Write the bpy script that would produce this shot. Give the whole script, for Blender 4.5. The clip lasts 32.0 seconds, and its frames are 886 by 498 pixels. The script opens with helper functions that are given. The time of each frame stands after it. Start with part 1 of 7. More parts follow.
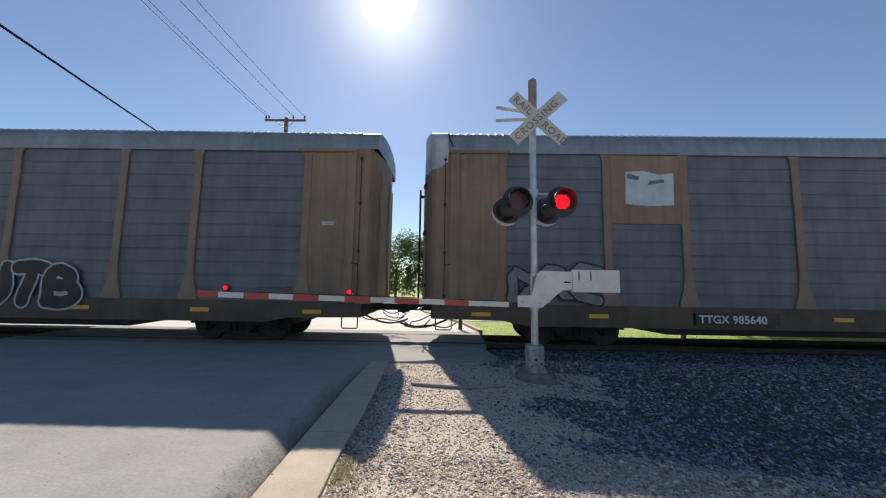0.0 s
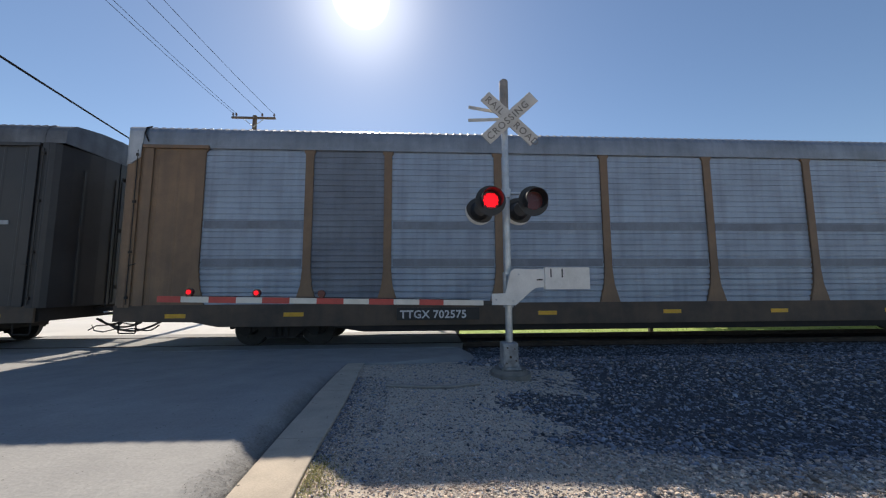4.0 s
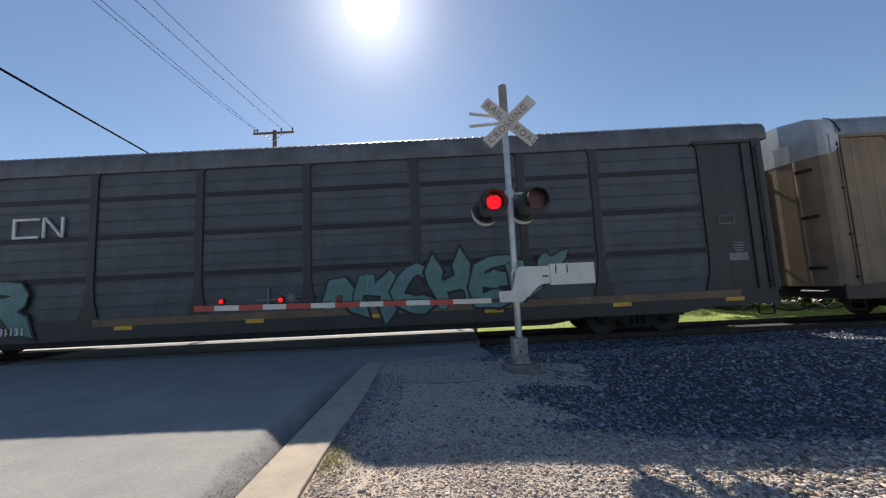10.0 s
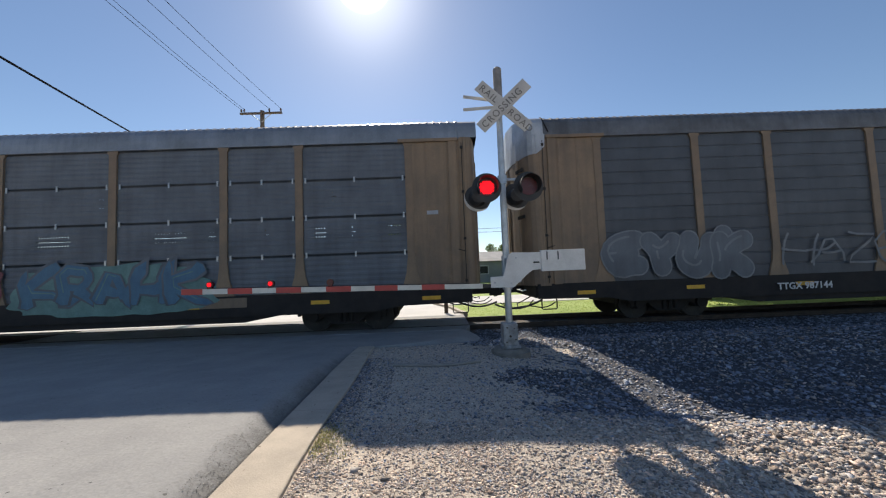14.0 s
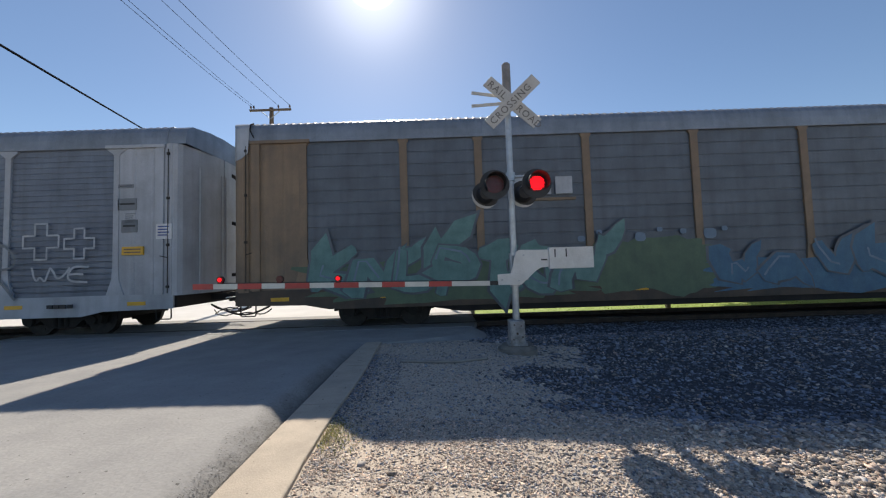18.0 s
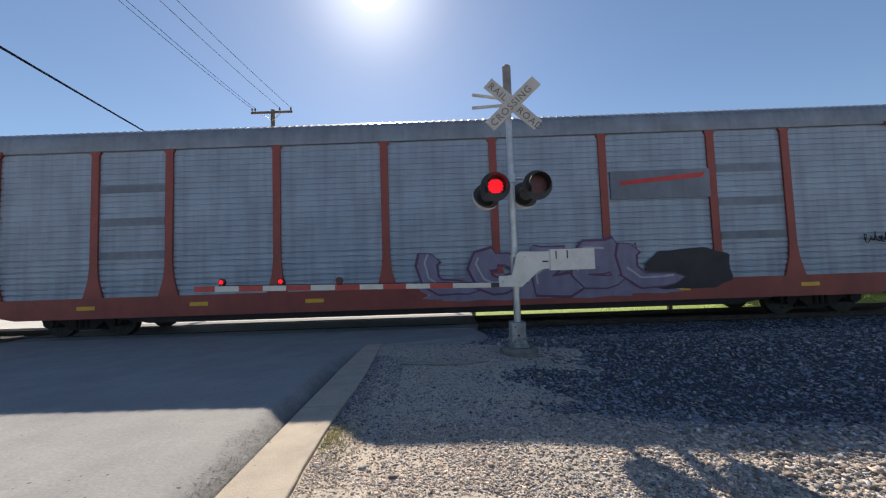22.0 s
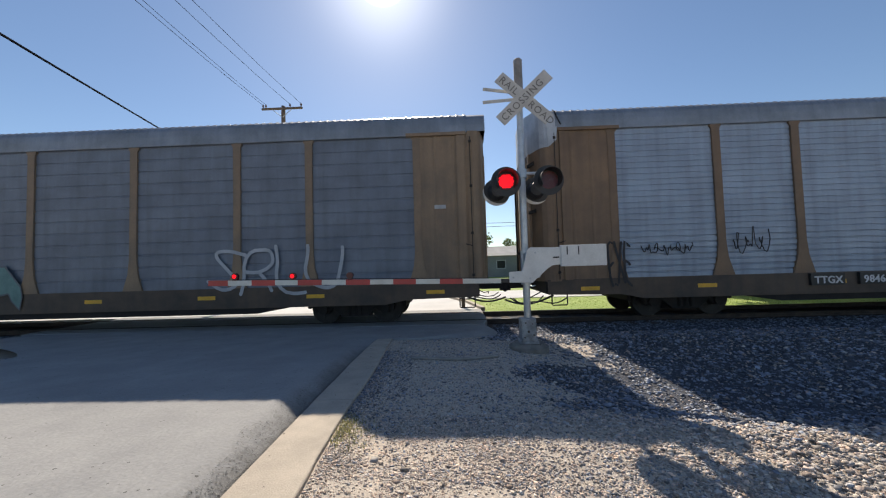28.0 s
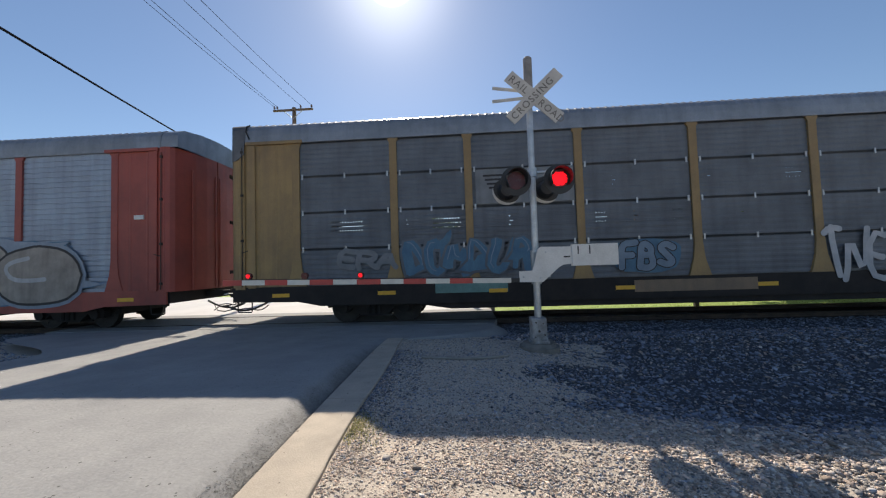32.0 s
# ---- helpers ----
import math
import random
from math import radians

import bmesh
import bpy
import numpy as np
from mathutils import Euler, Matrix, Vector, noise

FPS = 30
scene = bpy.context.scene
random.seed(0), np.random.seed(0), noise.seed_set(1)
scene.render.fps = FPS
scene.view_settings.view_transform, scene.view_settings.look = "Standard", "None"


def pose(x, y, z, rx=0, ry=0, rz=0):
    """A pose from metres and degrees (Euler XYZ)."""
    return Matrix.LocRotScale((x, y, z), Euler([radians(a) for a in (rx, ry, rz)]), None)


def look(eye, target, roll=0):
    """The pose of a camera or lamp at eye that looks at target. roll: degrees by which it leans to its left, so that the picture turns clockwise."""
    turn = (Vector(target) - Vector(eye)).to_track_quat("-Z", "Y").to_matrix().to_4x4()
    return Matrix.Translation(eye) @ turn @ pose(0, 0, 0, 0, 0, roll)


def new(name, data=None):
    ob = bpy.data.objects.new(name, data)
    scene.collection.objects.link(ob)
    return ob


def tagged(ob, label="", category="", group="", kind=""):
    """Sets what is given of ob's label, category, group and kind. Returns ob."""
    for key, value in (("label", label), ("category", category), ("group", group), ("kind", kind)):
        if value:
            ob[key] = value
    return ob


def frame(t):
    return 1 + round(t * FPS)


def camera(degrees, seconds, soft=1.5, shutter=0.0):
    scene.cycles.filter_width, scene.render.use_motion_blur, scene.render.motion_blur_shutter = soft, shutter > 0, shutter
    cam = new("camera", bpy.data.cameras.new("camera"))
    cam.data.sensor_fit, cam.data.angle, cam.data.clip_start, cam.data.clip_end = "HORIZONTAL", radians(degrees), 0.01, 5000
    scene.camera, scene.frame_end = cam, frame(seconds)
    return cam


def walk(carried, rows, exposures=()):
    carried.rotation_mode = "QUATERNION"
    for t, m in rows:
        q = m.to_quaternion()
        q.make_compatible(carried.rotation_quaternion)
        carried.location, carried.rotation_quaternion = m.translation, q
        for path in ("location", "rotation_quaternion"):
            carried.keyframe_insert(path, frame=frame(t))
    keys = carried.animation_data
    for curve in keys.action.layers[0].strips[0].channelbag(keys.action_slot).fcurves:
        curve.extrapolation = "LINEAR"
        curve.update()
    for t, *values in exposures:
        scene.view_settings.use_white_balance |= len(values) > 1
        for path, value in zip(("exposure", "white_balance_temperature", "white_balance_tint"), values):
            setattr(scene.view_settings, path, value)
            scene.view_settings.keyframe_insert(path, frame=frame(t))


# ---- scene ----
cam = camera(104.0, 32.0, soft=1.2)
PATH = [
    (0, (-0.205, 0.267, 1.513), (-0.227, 2.258, 1.711), 0.89),
    (0.5, (-0.201, 0.250, 1.552), (-0.228, 2.241, 1.737), 0.46),
    (1, (-0.215, 0.264, 1.487), (-0.232, 2.254, 1.685), 0.65),
    (1.5, (-0.212, 0.243, 1.537), (-0.235, 2.235, 1.714), 0.15),
    (2, (-0.192, 0.284, 1.522), (-0.221, 2.276, 1.698), 0.29),
    (2.5, (-0.194, 0.286, 1.519), (-0.217, 2.278, 1.689), 0.21),
    (3, (-0.196, 0.303, 1.506), (-0.184, 2.296, 1.676), 0.11),
    (3.5, (-0.162, 0.291, 1.512), (-0.096, 2.282, 1.684), -0.27),
    (5.5, (-0.172, 0.198, 1.476), (0.006, 2.159, 1.825), 0.57),
    (6, (-0.061, 0.104, 1.516), (0.095, 2.066, 1.875), 0.35),
    (6.5, (0.040, -0.010, 1.517), (0.185, 1.954, 1.865), -0.52),
    (7, (0.066, -0.047, 1.506), (0.187, 1.923, 1.826), -1.56),
    (7.5, (0.068, -0.044, 1.510), (0.150, 1.933, 1.799), -2.58),
    (8, (0.040, -0.027, 1.503), (0.089, 1.954, 1.775), -2.80),
    (8.5, (0.051, -0.037, 1.515), (0.068, 1.948, 1.762), -2.96),
    (9, (0.064, -0.047, 1.524), (0.059, 1.940, 1.752), -3.04),
    (9.5, (0.076, -0.037, 1.515), (0.062, 1.952, 1.730), -2.96),
    (10, (0.066, -0.029, 1.513), (0.054, 1.960, 1.713), -2.73),
    (10.5, (0.063, -0.031, 1.516), (0.052, 1.961, 1.703), -2.46),
    (11, (0.049, -0.033, 1.516), (0.044, 1.960, 1.689), -2.25),
    (11.5, (0.038, -0.029, 1.505), (0.042, 1.964, 1.669), -2.15),
    (12, (0.054, -0.026, 1.513), (0.062, 1.968, 1.665), -2.24),
    (12.5, (0.056, -0.022, 1.501), (0.073, 1.972, 1.649), -2.23),
    (13, (0.051, -0.018, 1.507), (0.076, 1.977, 1.646), -2.23),
    (13.5, (0.044, -0.015, 1.502), (0.074, 1.981, 1.632), -2.24),
    (14, (0.046, -0.010, 1.499), (0.083, 1.986, 1.617), -2.21),
    (14.5, (0.057, -0.010, 1.500), (0.090, 1.986, 1.609), -2.24),
    (16.5, (0.041, -0.012, 1.506), (0.053, 1.985, 1.616), -1.61),
    (17, (0.042, -0.010, 1.499), (0.050, 1.987, 1.611), -1.56),
    (17.5, (0.050, -0.011, 1.504), (0.051, 1.986, 1.609), -1.69),
    (18, (0.043, -0.011, 1.500), (0.038, 1.986, 1.601), -1.81),
    (18.5, (0.040, -0.006, 1.496), (0.035, 1.991, 1.594), -1.80),
    (19, (0.050, -0.011, 1.509), (0.042, 1.987, 1.600), -1.92),
    (19.5, (0.044, -0.011, 1.508), (0.036, 1.987, 1.600), -1.94),
    (20, (0.035, -0.012, 1.492), (0.027, 1.986, 1.593), -1.92),
    (20.5, (0.041, -0.017, 1.500), (0.030, 1.981, 1.603), -1.92),
    (21, (0.056, -0.015, 1.506), (0.040, 1.982, 1.610), -1.94),
    (21.5, (0.047, -0.012, 1.508), (0.035, 1.985, 1.615), -1.88),
    (22, (0.046, -0.012, 1.510), (0.035, 1.985, 1.619), -1.93),
    (22.5, (0.045, -0.010, 1.504), (0.038, 1.987, 1.616), -1.84),
    (23, (0.031, -0.007, 1.499), (0.031, 1.990, 1.611), -1.76),
    (23.5, (0.035, -0.019, 1.501), (0.035, 1.978, 1.611), -1.80),
    (24, (0.033, -0.024, 1.500), (0.031, 1.973, 1.607), -1.94),
    (24.5, (0.049, -0.029, 1.501), (0.032, 1.969, 1.602), -2.19),
    (25, (0.041, -0.022, 1.528), (0.012, 1.976, 1.608), -2.30),
    (25.5, (0.032, -0.027, 1.505), (-0.011, 1.971, 1.594), -2.41),
    (27.5, (0.025, -0.003, 1.499), (-0.032, 1.994, 1.591), -1.74),
    (28, (0.020, -0.006, 1.503), (-0.041, 1.991, 1.590), -1.68),
    (28.5, (0.018, -0.009, 1.500), (-0.051, 1.988, 1.583), -1.66),
    (29, (0.027, -0.013, 1.501), (-0.055, 1.984, 1.581), -1.66),
    (29.5, (0.025, -0.005, 1.501), (-0.063, 1.992, 1.577), -1.62),
    (30, (0.020, -0.006, 1.505), (-0.082, 1.990, 1.579), -1.58),
    (30.5, (0.017, -0.007, 1.509), (-0.100, 1.988, 1.583), -1.64),
    (31, (0.006, -0.010, 1.510), (-0.113, 1.984, 1.588), -1.59),
    (31.5, (0.006, -0.014, 1.508), (-0.113, 1.981, 1.591), -1.58),
    (32, (0.011, -0.021, 1.511), (-0.104, 1.974, 1.595), -1.80),
]
walk(cam, [(t, look(eye, target, roll)) for t, eye, target, roll in PATH], [(0, 0.0), (32, 0.0)])

# ---- world, sun, exposure ----
SUN_EL, SUN_AZ = radians(41.0), radians(-11.0)
SUN_DIR = Vector((math.sin(SUN_AZ) * math.cos(SUN_EL), math.cos(SUN_AZ) * math.cos(SUN_EL), math.sin(SUN_EL)))


def make_world():
    w = bpy.data.worlds.new("sky")
    scene.world = w
    w.use_nodes = True
    nt = w.node_tree
    nt.nodes.clear()
    out = nt.nodes.new("ShaderNodeOutputWorld")
    bg = nt.nodes.new("ShaderNodeBackground")
    sky = nt.nodes.new("ShaderNodeTexSky")
    sky.sky_type = "NISHITA"
    sky.sun_disc = False
    sky.sun_elevation = SUN_EL
    sky.sun_rotation = SUN_AZ
    sky.altitude, sky.air_density, sky.dust_density, sky.ozone_density = 200, 1.0, 0.26, 2.9
    bg.inputs["Strength"].default_value = 0.116
    # bright sun, widened to paint in lens glare, and the pale air close round it
    co = nt.nodes.new("ShaderNodeTexCoord")
    dot = nt.nodes.new("ShaderNodeVectorMath")
    dot.operation = "DOT_PRODUCT"
    dot.inputs[1].default_value = SUN_DIR
    nt.links.new(co.outputs["Generated"], dot.inputs[0])
    ramp = nt.nodes.new("ShaderNodeMapRange")
    ramp.inputs["From Min"].default_value, ramp.inputs["From Max"].default_value = math.cos(radians(3.9)), math.cos(radians(2.2))
    ramp.inputs["To Max"].default_value = 60.0
    ramp.interpolation_type = "SMOOTHERSTEP"
    nt.links.new(dot.outputs["Value"], ramp.inputs["Value"])
    halo = nt.nodes.new("ShaderNodeMapRange")
    halo.inputs["From Min"].default_value, halo.inputs["From Max"].default_value = math.cos(radians(17)), 1.0
    nt.links.new(dot.outputs["Value"], halo.inputs["Value"])
    power = nt.nodes.new("ShaderNodeMath")
    power.operation, power.inputs[1].default_value = "POWER", 6.0
    nt.links.new(halo.outputs["Result"], power.inputs[0])
    scale = nt.nodes.new("ShaderNodeMath")
    scale.operation, scale.inputs[1].default_value = "MULTIPLY_ADD", 4.5
    nt.links.new(power.outputs[0], scale.inputs[0])
    nt.links.new(ramp.outputs["Result"], scale.inputs[2])
    tint = nt.nodes.new("ShaderNodeVectorMath")
    tint.operation = "SCALE"
    tint.inputs[0].default_value = (1.0, 0.97, 0.9)
    nt.links.new(scale.outputs[0], tint.inputs["Scale"])
    add = nt.nodes.new("ShaderNodeVectorMath")
    nt.links.new(sky.outputs["Color"], add.inputs[0])
    nt.links.new(tint.outputs[0], add.inputs[1])
    nt.links.new(add.outputs[0], bg.inputs["Color"])
    nt.links.new(bg.outputs[0], out.inputs["Surface"])


make_world()
sun = bpy.data.lights.new("sun", "SUN")
sun.energy, sun.angle, sun.color = 6.0, radians(0.53), (1.0, 0.89, 0.74)
new("sun", sun).matrix_world = look((0, 0, 30), Vector((0, 0, 30)) - SUN_DIR)


# ---- materials ----
def surface(name, col, col2=None, rough=0.6, metal=0.0, scale=6.0, fine=60.0, bump=0.15, streak=0.0, amount=1.0, dist=0.01, spec=0.5, rand=0.0, pits=0.0, tones=()):
    """A painted, stony or metal surface: two tones in broad stains, fine grain, relief, and upright dirt streaks if asked."""
    m = bpy.data.materials.new(name)
    m.use_nodes = True
    nt, N = m.node_tree, m.node_tree.nodes
    b = N["Principled BSDF"]
    col2 = col2 or tuple(c * 0.7 for c in col)
    tc = N.new("ShaderNodeTexCoord")
    n1 = N.new("ShaderNodeTexNoise")
    n1.inputs["Scale"].default_value, n1.inputs["Detail"].default_value, n1.inputs["Roughness"].default_value = scale, 6, 0.62
    nt.links.new(tc.outputs["Object"], n1.inputs["Vector"])
    n2 = N.new("ShaderNodeTexNoise")
    n2.inputs["Scale"].default_value, n2.inputs["Detail"].default_value = fine, 4
    nt.links.new(tc.outputs["Object"], n2.inputs["Vector"])
    r = N.new("ShaderNodeMapRange")
    r.inputs["From Min"].default_value, r.inputs["From Max"].default_value = 0.35, 0.68
    r.inputs["To Max"].default_value = amount
    nt.links.new(n1.outputs["Fac"], r.inputs["Value"])
    mix = N.new("ShaderNodeMix")
    mix.data_type = "RGBA"
    mix.inputs["A"].default_value, mix.inputs["B"].default_value = (*col, 1), (*col2, 1)
    nt.links.new(r.outputs["Result"], mix.inputs["Factor"])
    last = mix.outputs["Result"]
    if streak > 0:
        mp = N.new("ShaderNodeMapping")
        mp.inputs["Scale"].default_value = (2.6, 2.6, 0.22)
        nt.links.new(tc.outputs["Object"], mp.inputs["Vector"])
        n3 = N.new("ShaderNodeTexNoise")
        n3.inputs["Scale"].default_value, n3.inputs["Detail"].default_value = 2.0, 5
        nt.links.new(mp.outputs[0], n3.inputs["Vector"])
        r3 = N.new("ShaderNodeMapRange")
        r3.inputs["From Min"].default_value, r3.inputs["From Max"].default_value, r3.inputs["To Max"].default_value = 0.42, 0.85, streak
        nt.links.new(n3.outputs["Fac"], r3.inputs["Value"])
        mx = N.new("ShaderNodeMix")
        mx.data_type = "RGBA"
        mx.inputs["B"].default_value = (*[c * 0.35 + 0.03 for c in col2], 1)
        nt.links.new(last, mx.inputs["A"])
        nt.links.new(r3.outputs["Result"], mx.inputs["Factor"])
        last = mx.outputs["Result"]
    g = N.new("ShaderNodeMix")
    g.data_type, g.blend_type = "RGBA", "MULTIPLY"
    gr = N.new("ShaderNodeMapRange")
    gr.inputs["To Min"].default_value, gr.inputs["To Max"].default_value = 0.65, 1.35
    nt.links.new(n2.outputs["Fac"], gr.inputs["Value"])
    g.inputs["Factor"].default_value = 0.6
    nt.links.new(last, g.inputs["A"])
    nt.links.new(gr.outputs["Result"], g.inputs["B"])
    last = g.outputs["Result"]
    if rand > 0:
        oi = N.new("ShaderNodeObjectInfo")
        ge = N.new("ShaderNodeNewGeometry")
        ad = N.new("ShaderNodeMath")
        nt.links.new(oi.outputs["Random"], ad.inputs[0])
        nt.links.new(ge.outputs["Random Per Island"], ad.inputs[1])
        fr = N.new("ShaderNodeMath")
        fr.operation = "FRACT"
        nt.links.new(ad.outputs[0], fr.inputs[0])
        rr = N.new("ShaderNodeMapRange")
        rr.inputs["To Min"].default_value, rr.inputs["To Max"].default_value = 1 - rand, 1 + rand
        nt.links.new(fr.outputs[0], rr.inputs["Value"])
        h = N.new("ShaderNodeMix")
        h.data_type, h.blend_type = "RGBA", "MULTIPLY"
        h.inputs["Factor"].default_value = 1.0
        nt.links.new(last, h.inputs["A"])
        nt.links.new(rr.outputs["Result"], h.inputs["B"])
        last = h.outputs["Result"]
        if tones:
            # the stones are of several kinds
            ml = N.new("ShaderNodeMath")
            ml.operation, ml.inputs[1].default_value = "MULTIPLY", 7.0
            nt.links.new(fr.outputs[0], ml.inputs[0])
            f2 = N.new("ShaderNodeMath")
            f2.operation = "FRACT"
            nt.links.new(ml.outputs[0], f2.inputs[0])
            cr = N.new("ShaderNodeValToRGB")
            cr.color_ramp.interpolation = "CONSTANT"
            while len(cr.color_ramp.elements) < len(tones):
                cr.color_ramp.elements.new(0.5)
            for k, tone in enumerate(tones):
                cr.color_ramp.elements[k].position = k / len(tones)
                cr.color_ramp.elements[k].color = (*tone, 1)
            nt.links.new(f2.outputs[0], cr.inputs["Fac"])
            kinds = N.new("ShaderNodeMix")
            kinds.data_type, kinds.blend_type = "RGBA", "MULTIPLY"
            kinds.inputs["Factor"].default_value = 1.0
            nt.links.new(last, kinds.inputs["A"])
            nt.links.new(cr.outputs["Color"], kinds.inputs["B"])
            last = kinds.outputs["Result"]
    if pits > 0:
        vo = N.new("ShaderNodeTexVoronoi")
        vo.inputs["Scale"].default_value = pits
        nt.links.new(tc.outputs["Object"], vo.inputs["Vector"])
        n4 = N.new("ShaderNodeTexNoise")
        n4.inputs["Scale"].default_value = pits * 0.3
        nt.links.new(tc.outputs["Object"], n4.inputs["Vector"])
        pr = N.new("ShaderNodeMapRange")
        pr.inputs["From Min"].default_value, pr.inputs["From Max"].default_value, pr.inputs["To Max"].default_value = 0.56, 0.70, 0.26
        nt.links.new(n4.outputs["Fac"], pr.inputs["Value"])
        lt = N.new("ShaderNodeMath")
        lt.operation = "LESS_THAN"
        nt.links.new(vo.outputs["Distance"], lt.inputs[0])
        nt.links.new(pr.outputs["Result"], lt.inputs[1])
        pm = N.new("ShaderNodeMix")
        pm.data_type = "RGBA"
        pm.inputs["B"].default_value = (*[c * 0.3 for c in col2], 1)
        nt.links.new(last, pm.inputs["A"])
        nt.links.new(lt.outputs[0], pm.inputs["Factor"])
        last = pm.outputs["Result"]
    nt.links.new(last, b.inputs["Base Color"])
    rg = N.new("ShaderNodeMapRange")
    rg.inputs["To Min"].default_value, rg.inputs["To Max"].default_value = max(0.05, rough - 0.15), min(1.0, rough + 0.15)
    nt.links.new(n1.outputs["Fac"], rg.inputs["Value"])
    nt.links.new(rg.outputs["Result"], b.inputs["Roughness"])
    b.inputs["Metallic"].default_value = metal
    b.inputs["Specular IOR Level"].default_value = spec
    if bump > 0:
        bp = N.new("ShaderNodeBump")
        bp.inputs["Strength"].default_value, bp.inputs["Distance"].default_value = bump, dist
        nt.links.new(n2.outputs["Fac"], bp.inputs["Height"])
        nt.links.new(bp.outputs[0], b.inputs["Normal"])
    return m


def leafy(name, col, col2, share=0.45, **more):
    """Thin leaves or blades, which let part of the light through."""
    m = surface(name, col, col2, **more)
    nt, N = m.node_tree, m.node_tree.nodes
    b, out = N["Principled BSDF"], N["Material Output"]
    tr = N.new("ShaderNodeBsdfTranslucent")
    nt.links.new(b.inputs["Base Color"].links[0].from_socket, tr.inputs["Color"])
    mx = N.new("ShaderNodeMixShader")
    mx.inputs[0].default_value = share
    nt.links.new(b.outputs[0], mx.inputs[1])
    nt.links.new(tr.outputs[0], mx.inputs[2])
    nt.links.new(mx.outputs[0], out.inputs["Surface"])
    return m


def glow(name, col, strength):
    m = bpy.data.materials.new(name)
    m.use_nodes = True
    b = m.node_tree.nodes["Principled BSDF"]
    b.inputs["Base Color"].default_value = (*[c * 0.3 for c in col], 1)
    b.inputs["Emission Color"].default_value = (*col, 1)
    b.inputs["Emission Strength"].default_value = strength
    return m


M = {}
M["asphalt"] = surface("asphalt", (0.245, 0.245, 0.245), (0.32, 0.317, 0.31), 0.85, 0, 1.5, 42, 0.5, dist=0.010, pits=26)


def gritty(m):
    """Loose dark grit and worn aggregate, as thick as the mesh's own "grit" says."""
    nt, N = m.node_tree, m.node_tree.nodes
    b = N["Principled BSDF"]
    at = N.new("ShaderNodeAttribute")
    at.attribute_name = "grit"
    tc = N.new("ShaderNodeTexCoord")
    total = at.outputs["Fac"]
    for scale, share in ((5.0, 1.1), (38.0, 0.9), (150.0, 0.7)):
        no = N.new("ShaderNodeTexNoise")
        no.inputs["Scale"].default_value, no.inputs["Detail"].default_value = scale, 3
        nt.links.new(tc.outputs["Object"], no.inputs["Vector"])
        ma = N.new("ShaderNodeMath")
        ma.operation, ma.inputs[1].default_value = "MULTIPLY_ADD", share
        nt.links.new(no.outputs["Fac"], ma.inputs[0])
        nt.links.new(total, ma.inputs[2])
        total = ma.outputs[0]
    r = N.new("ShaderNodeMapRange")
    r.interpolation_type = "SMOOTHSTEP"
    r.inputs["From Min"].default_value, r.inputs["From Max"].default_value, r.inputs["To Max"].default_value = 1.55, 2.55, 0.75
    nt.links.new(total, r.inputs["Value"])
    mx = N.new("ShaderNodeMix")
    mx.data_type = "RGBA"
    nt.links.new(b.inputs["Base Color"].links[0].from_socket, mx.inputs["A"])
    mx.inputs["B"].default_value = (0.13, 0.125, 0.118, 1)
    nt.links.new(r.outputs["Result"], mx.inputs["Factor"])
    nt.links.new(mx.outputs["Result"], b.inputs["Base Color"])


M["road"] = surface("road_asphalt", (0.245, 0.245, 0.245), (0.32, 0.317, 0.31), 0.85, 0, 1.5, 42, 0.5, dist=0.010, pits=26)
gritty(M["road"])
M["concrete"] = surface("concrete", (0.475, 0.41, 0.33), (0.385, 0.335, 0.275), 0.9, 0, 3.5, 90, 0.5, dist=0.006, pits=22)
M["dirty_concrete"] = surface("dirty_concrete", (0.23, 0.21, 0.185), (0.15, 0.14, 0.125), 0.9, 0, 6, 80, 0.5, dist=0.006, pits=22)
M["far_road"] = surface("pale_concrete", (0.60, 0.59, 0.565), (0.52, 0.51, 0.49), 0.9, 0, 0.5, 60, 0.3)
M["dirt"] = surface("limestone_dirt", (0.56, 0.475, 0.385), (0.47, 0.415, 0.355), 0.95, 0, 1.6, 60, 0.8, dist=0.012)
M["grass"] = leafy("grass_blade", (0.26, 0.36, 0.07), (0.36, 0.44, 0.12), rough=0.8, scale=0.8, fine=30, bump=0.1, rand=0.25)
M["grass_soil"] = surface("grass_soil", (0.27, 0.36, 0.08), (0.36, 0.44, 0.13), 0.95, 0, 0.8, 30, 0.9, dist=0.03)
M["ballast"] = surface("ballast_stone", (0.108, 0.125, 0.168), (0.275, 0.303, 0.362), 0.45, 0, 9, 80, 0.5, rand=0.75)
M["ballast_fines"] = surface("ballast_fines", (0.045, 0.05, 0.066), (0.085, 0.09, 0.105), 0.95, 0, 3, 60, 0.9, dist=0.02)
STONE_TONES = ((1, 1, 1), (1.08, 0.93, 0.84), (0.86, 0.91, 1.0), (0.62, 0.62, 0.64), (1.0, 0.97, 0.92), (1.12, 0.98, 0.90), (0.72, 0.68, 0.64))
M["limestone"] = surface("limestone_gravel", (0.51, 0.44, 0.375), (0.63, 0.56, 0.49), 0.8, 0, 9, 80, 0.5, rand=0.5, tones=STONE_TONES)
M["rail"] = surface("rail_steel", (0.085, 0.06, 0.047), (0.05, 0.04, 0.035), 0.6, 0.6, 5, 60, 0.2)
M["railtop"] = surface("worn_rail_head", (0.13, 0.12, 0.115), (0.09, 0.085, 0.08), 0.55, 0.7, 5, 60, 0.05)
M["tie"] = surface("creosoted_tie", (0.07, 0.055, 0.045), (0.11, 0.09, 0.075), 0.9, 0, 6, 60, 0.5)
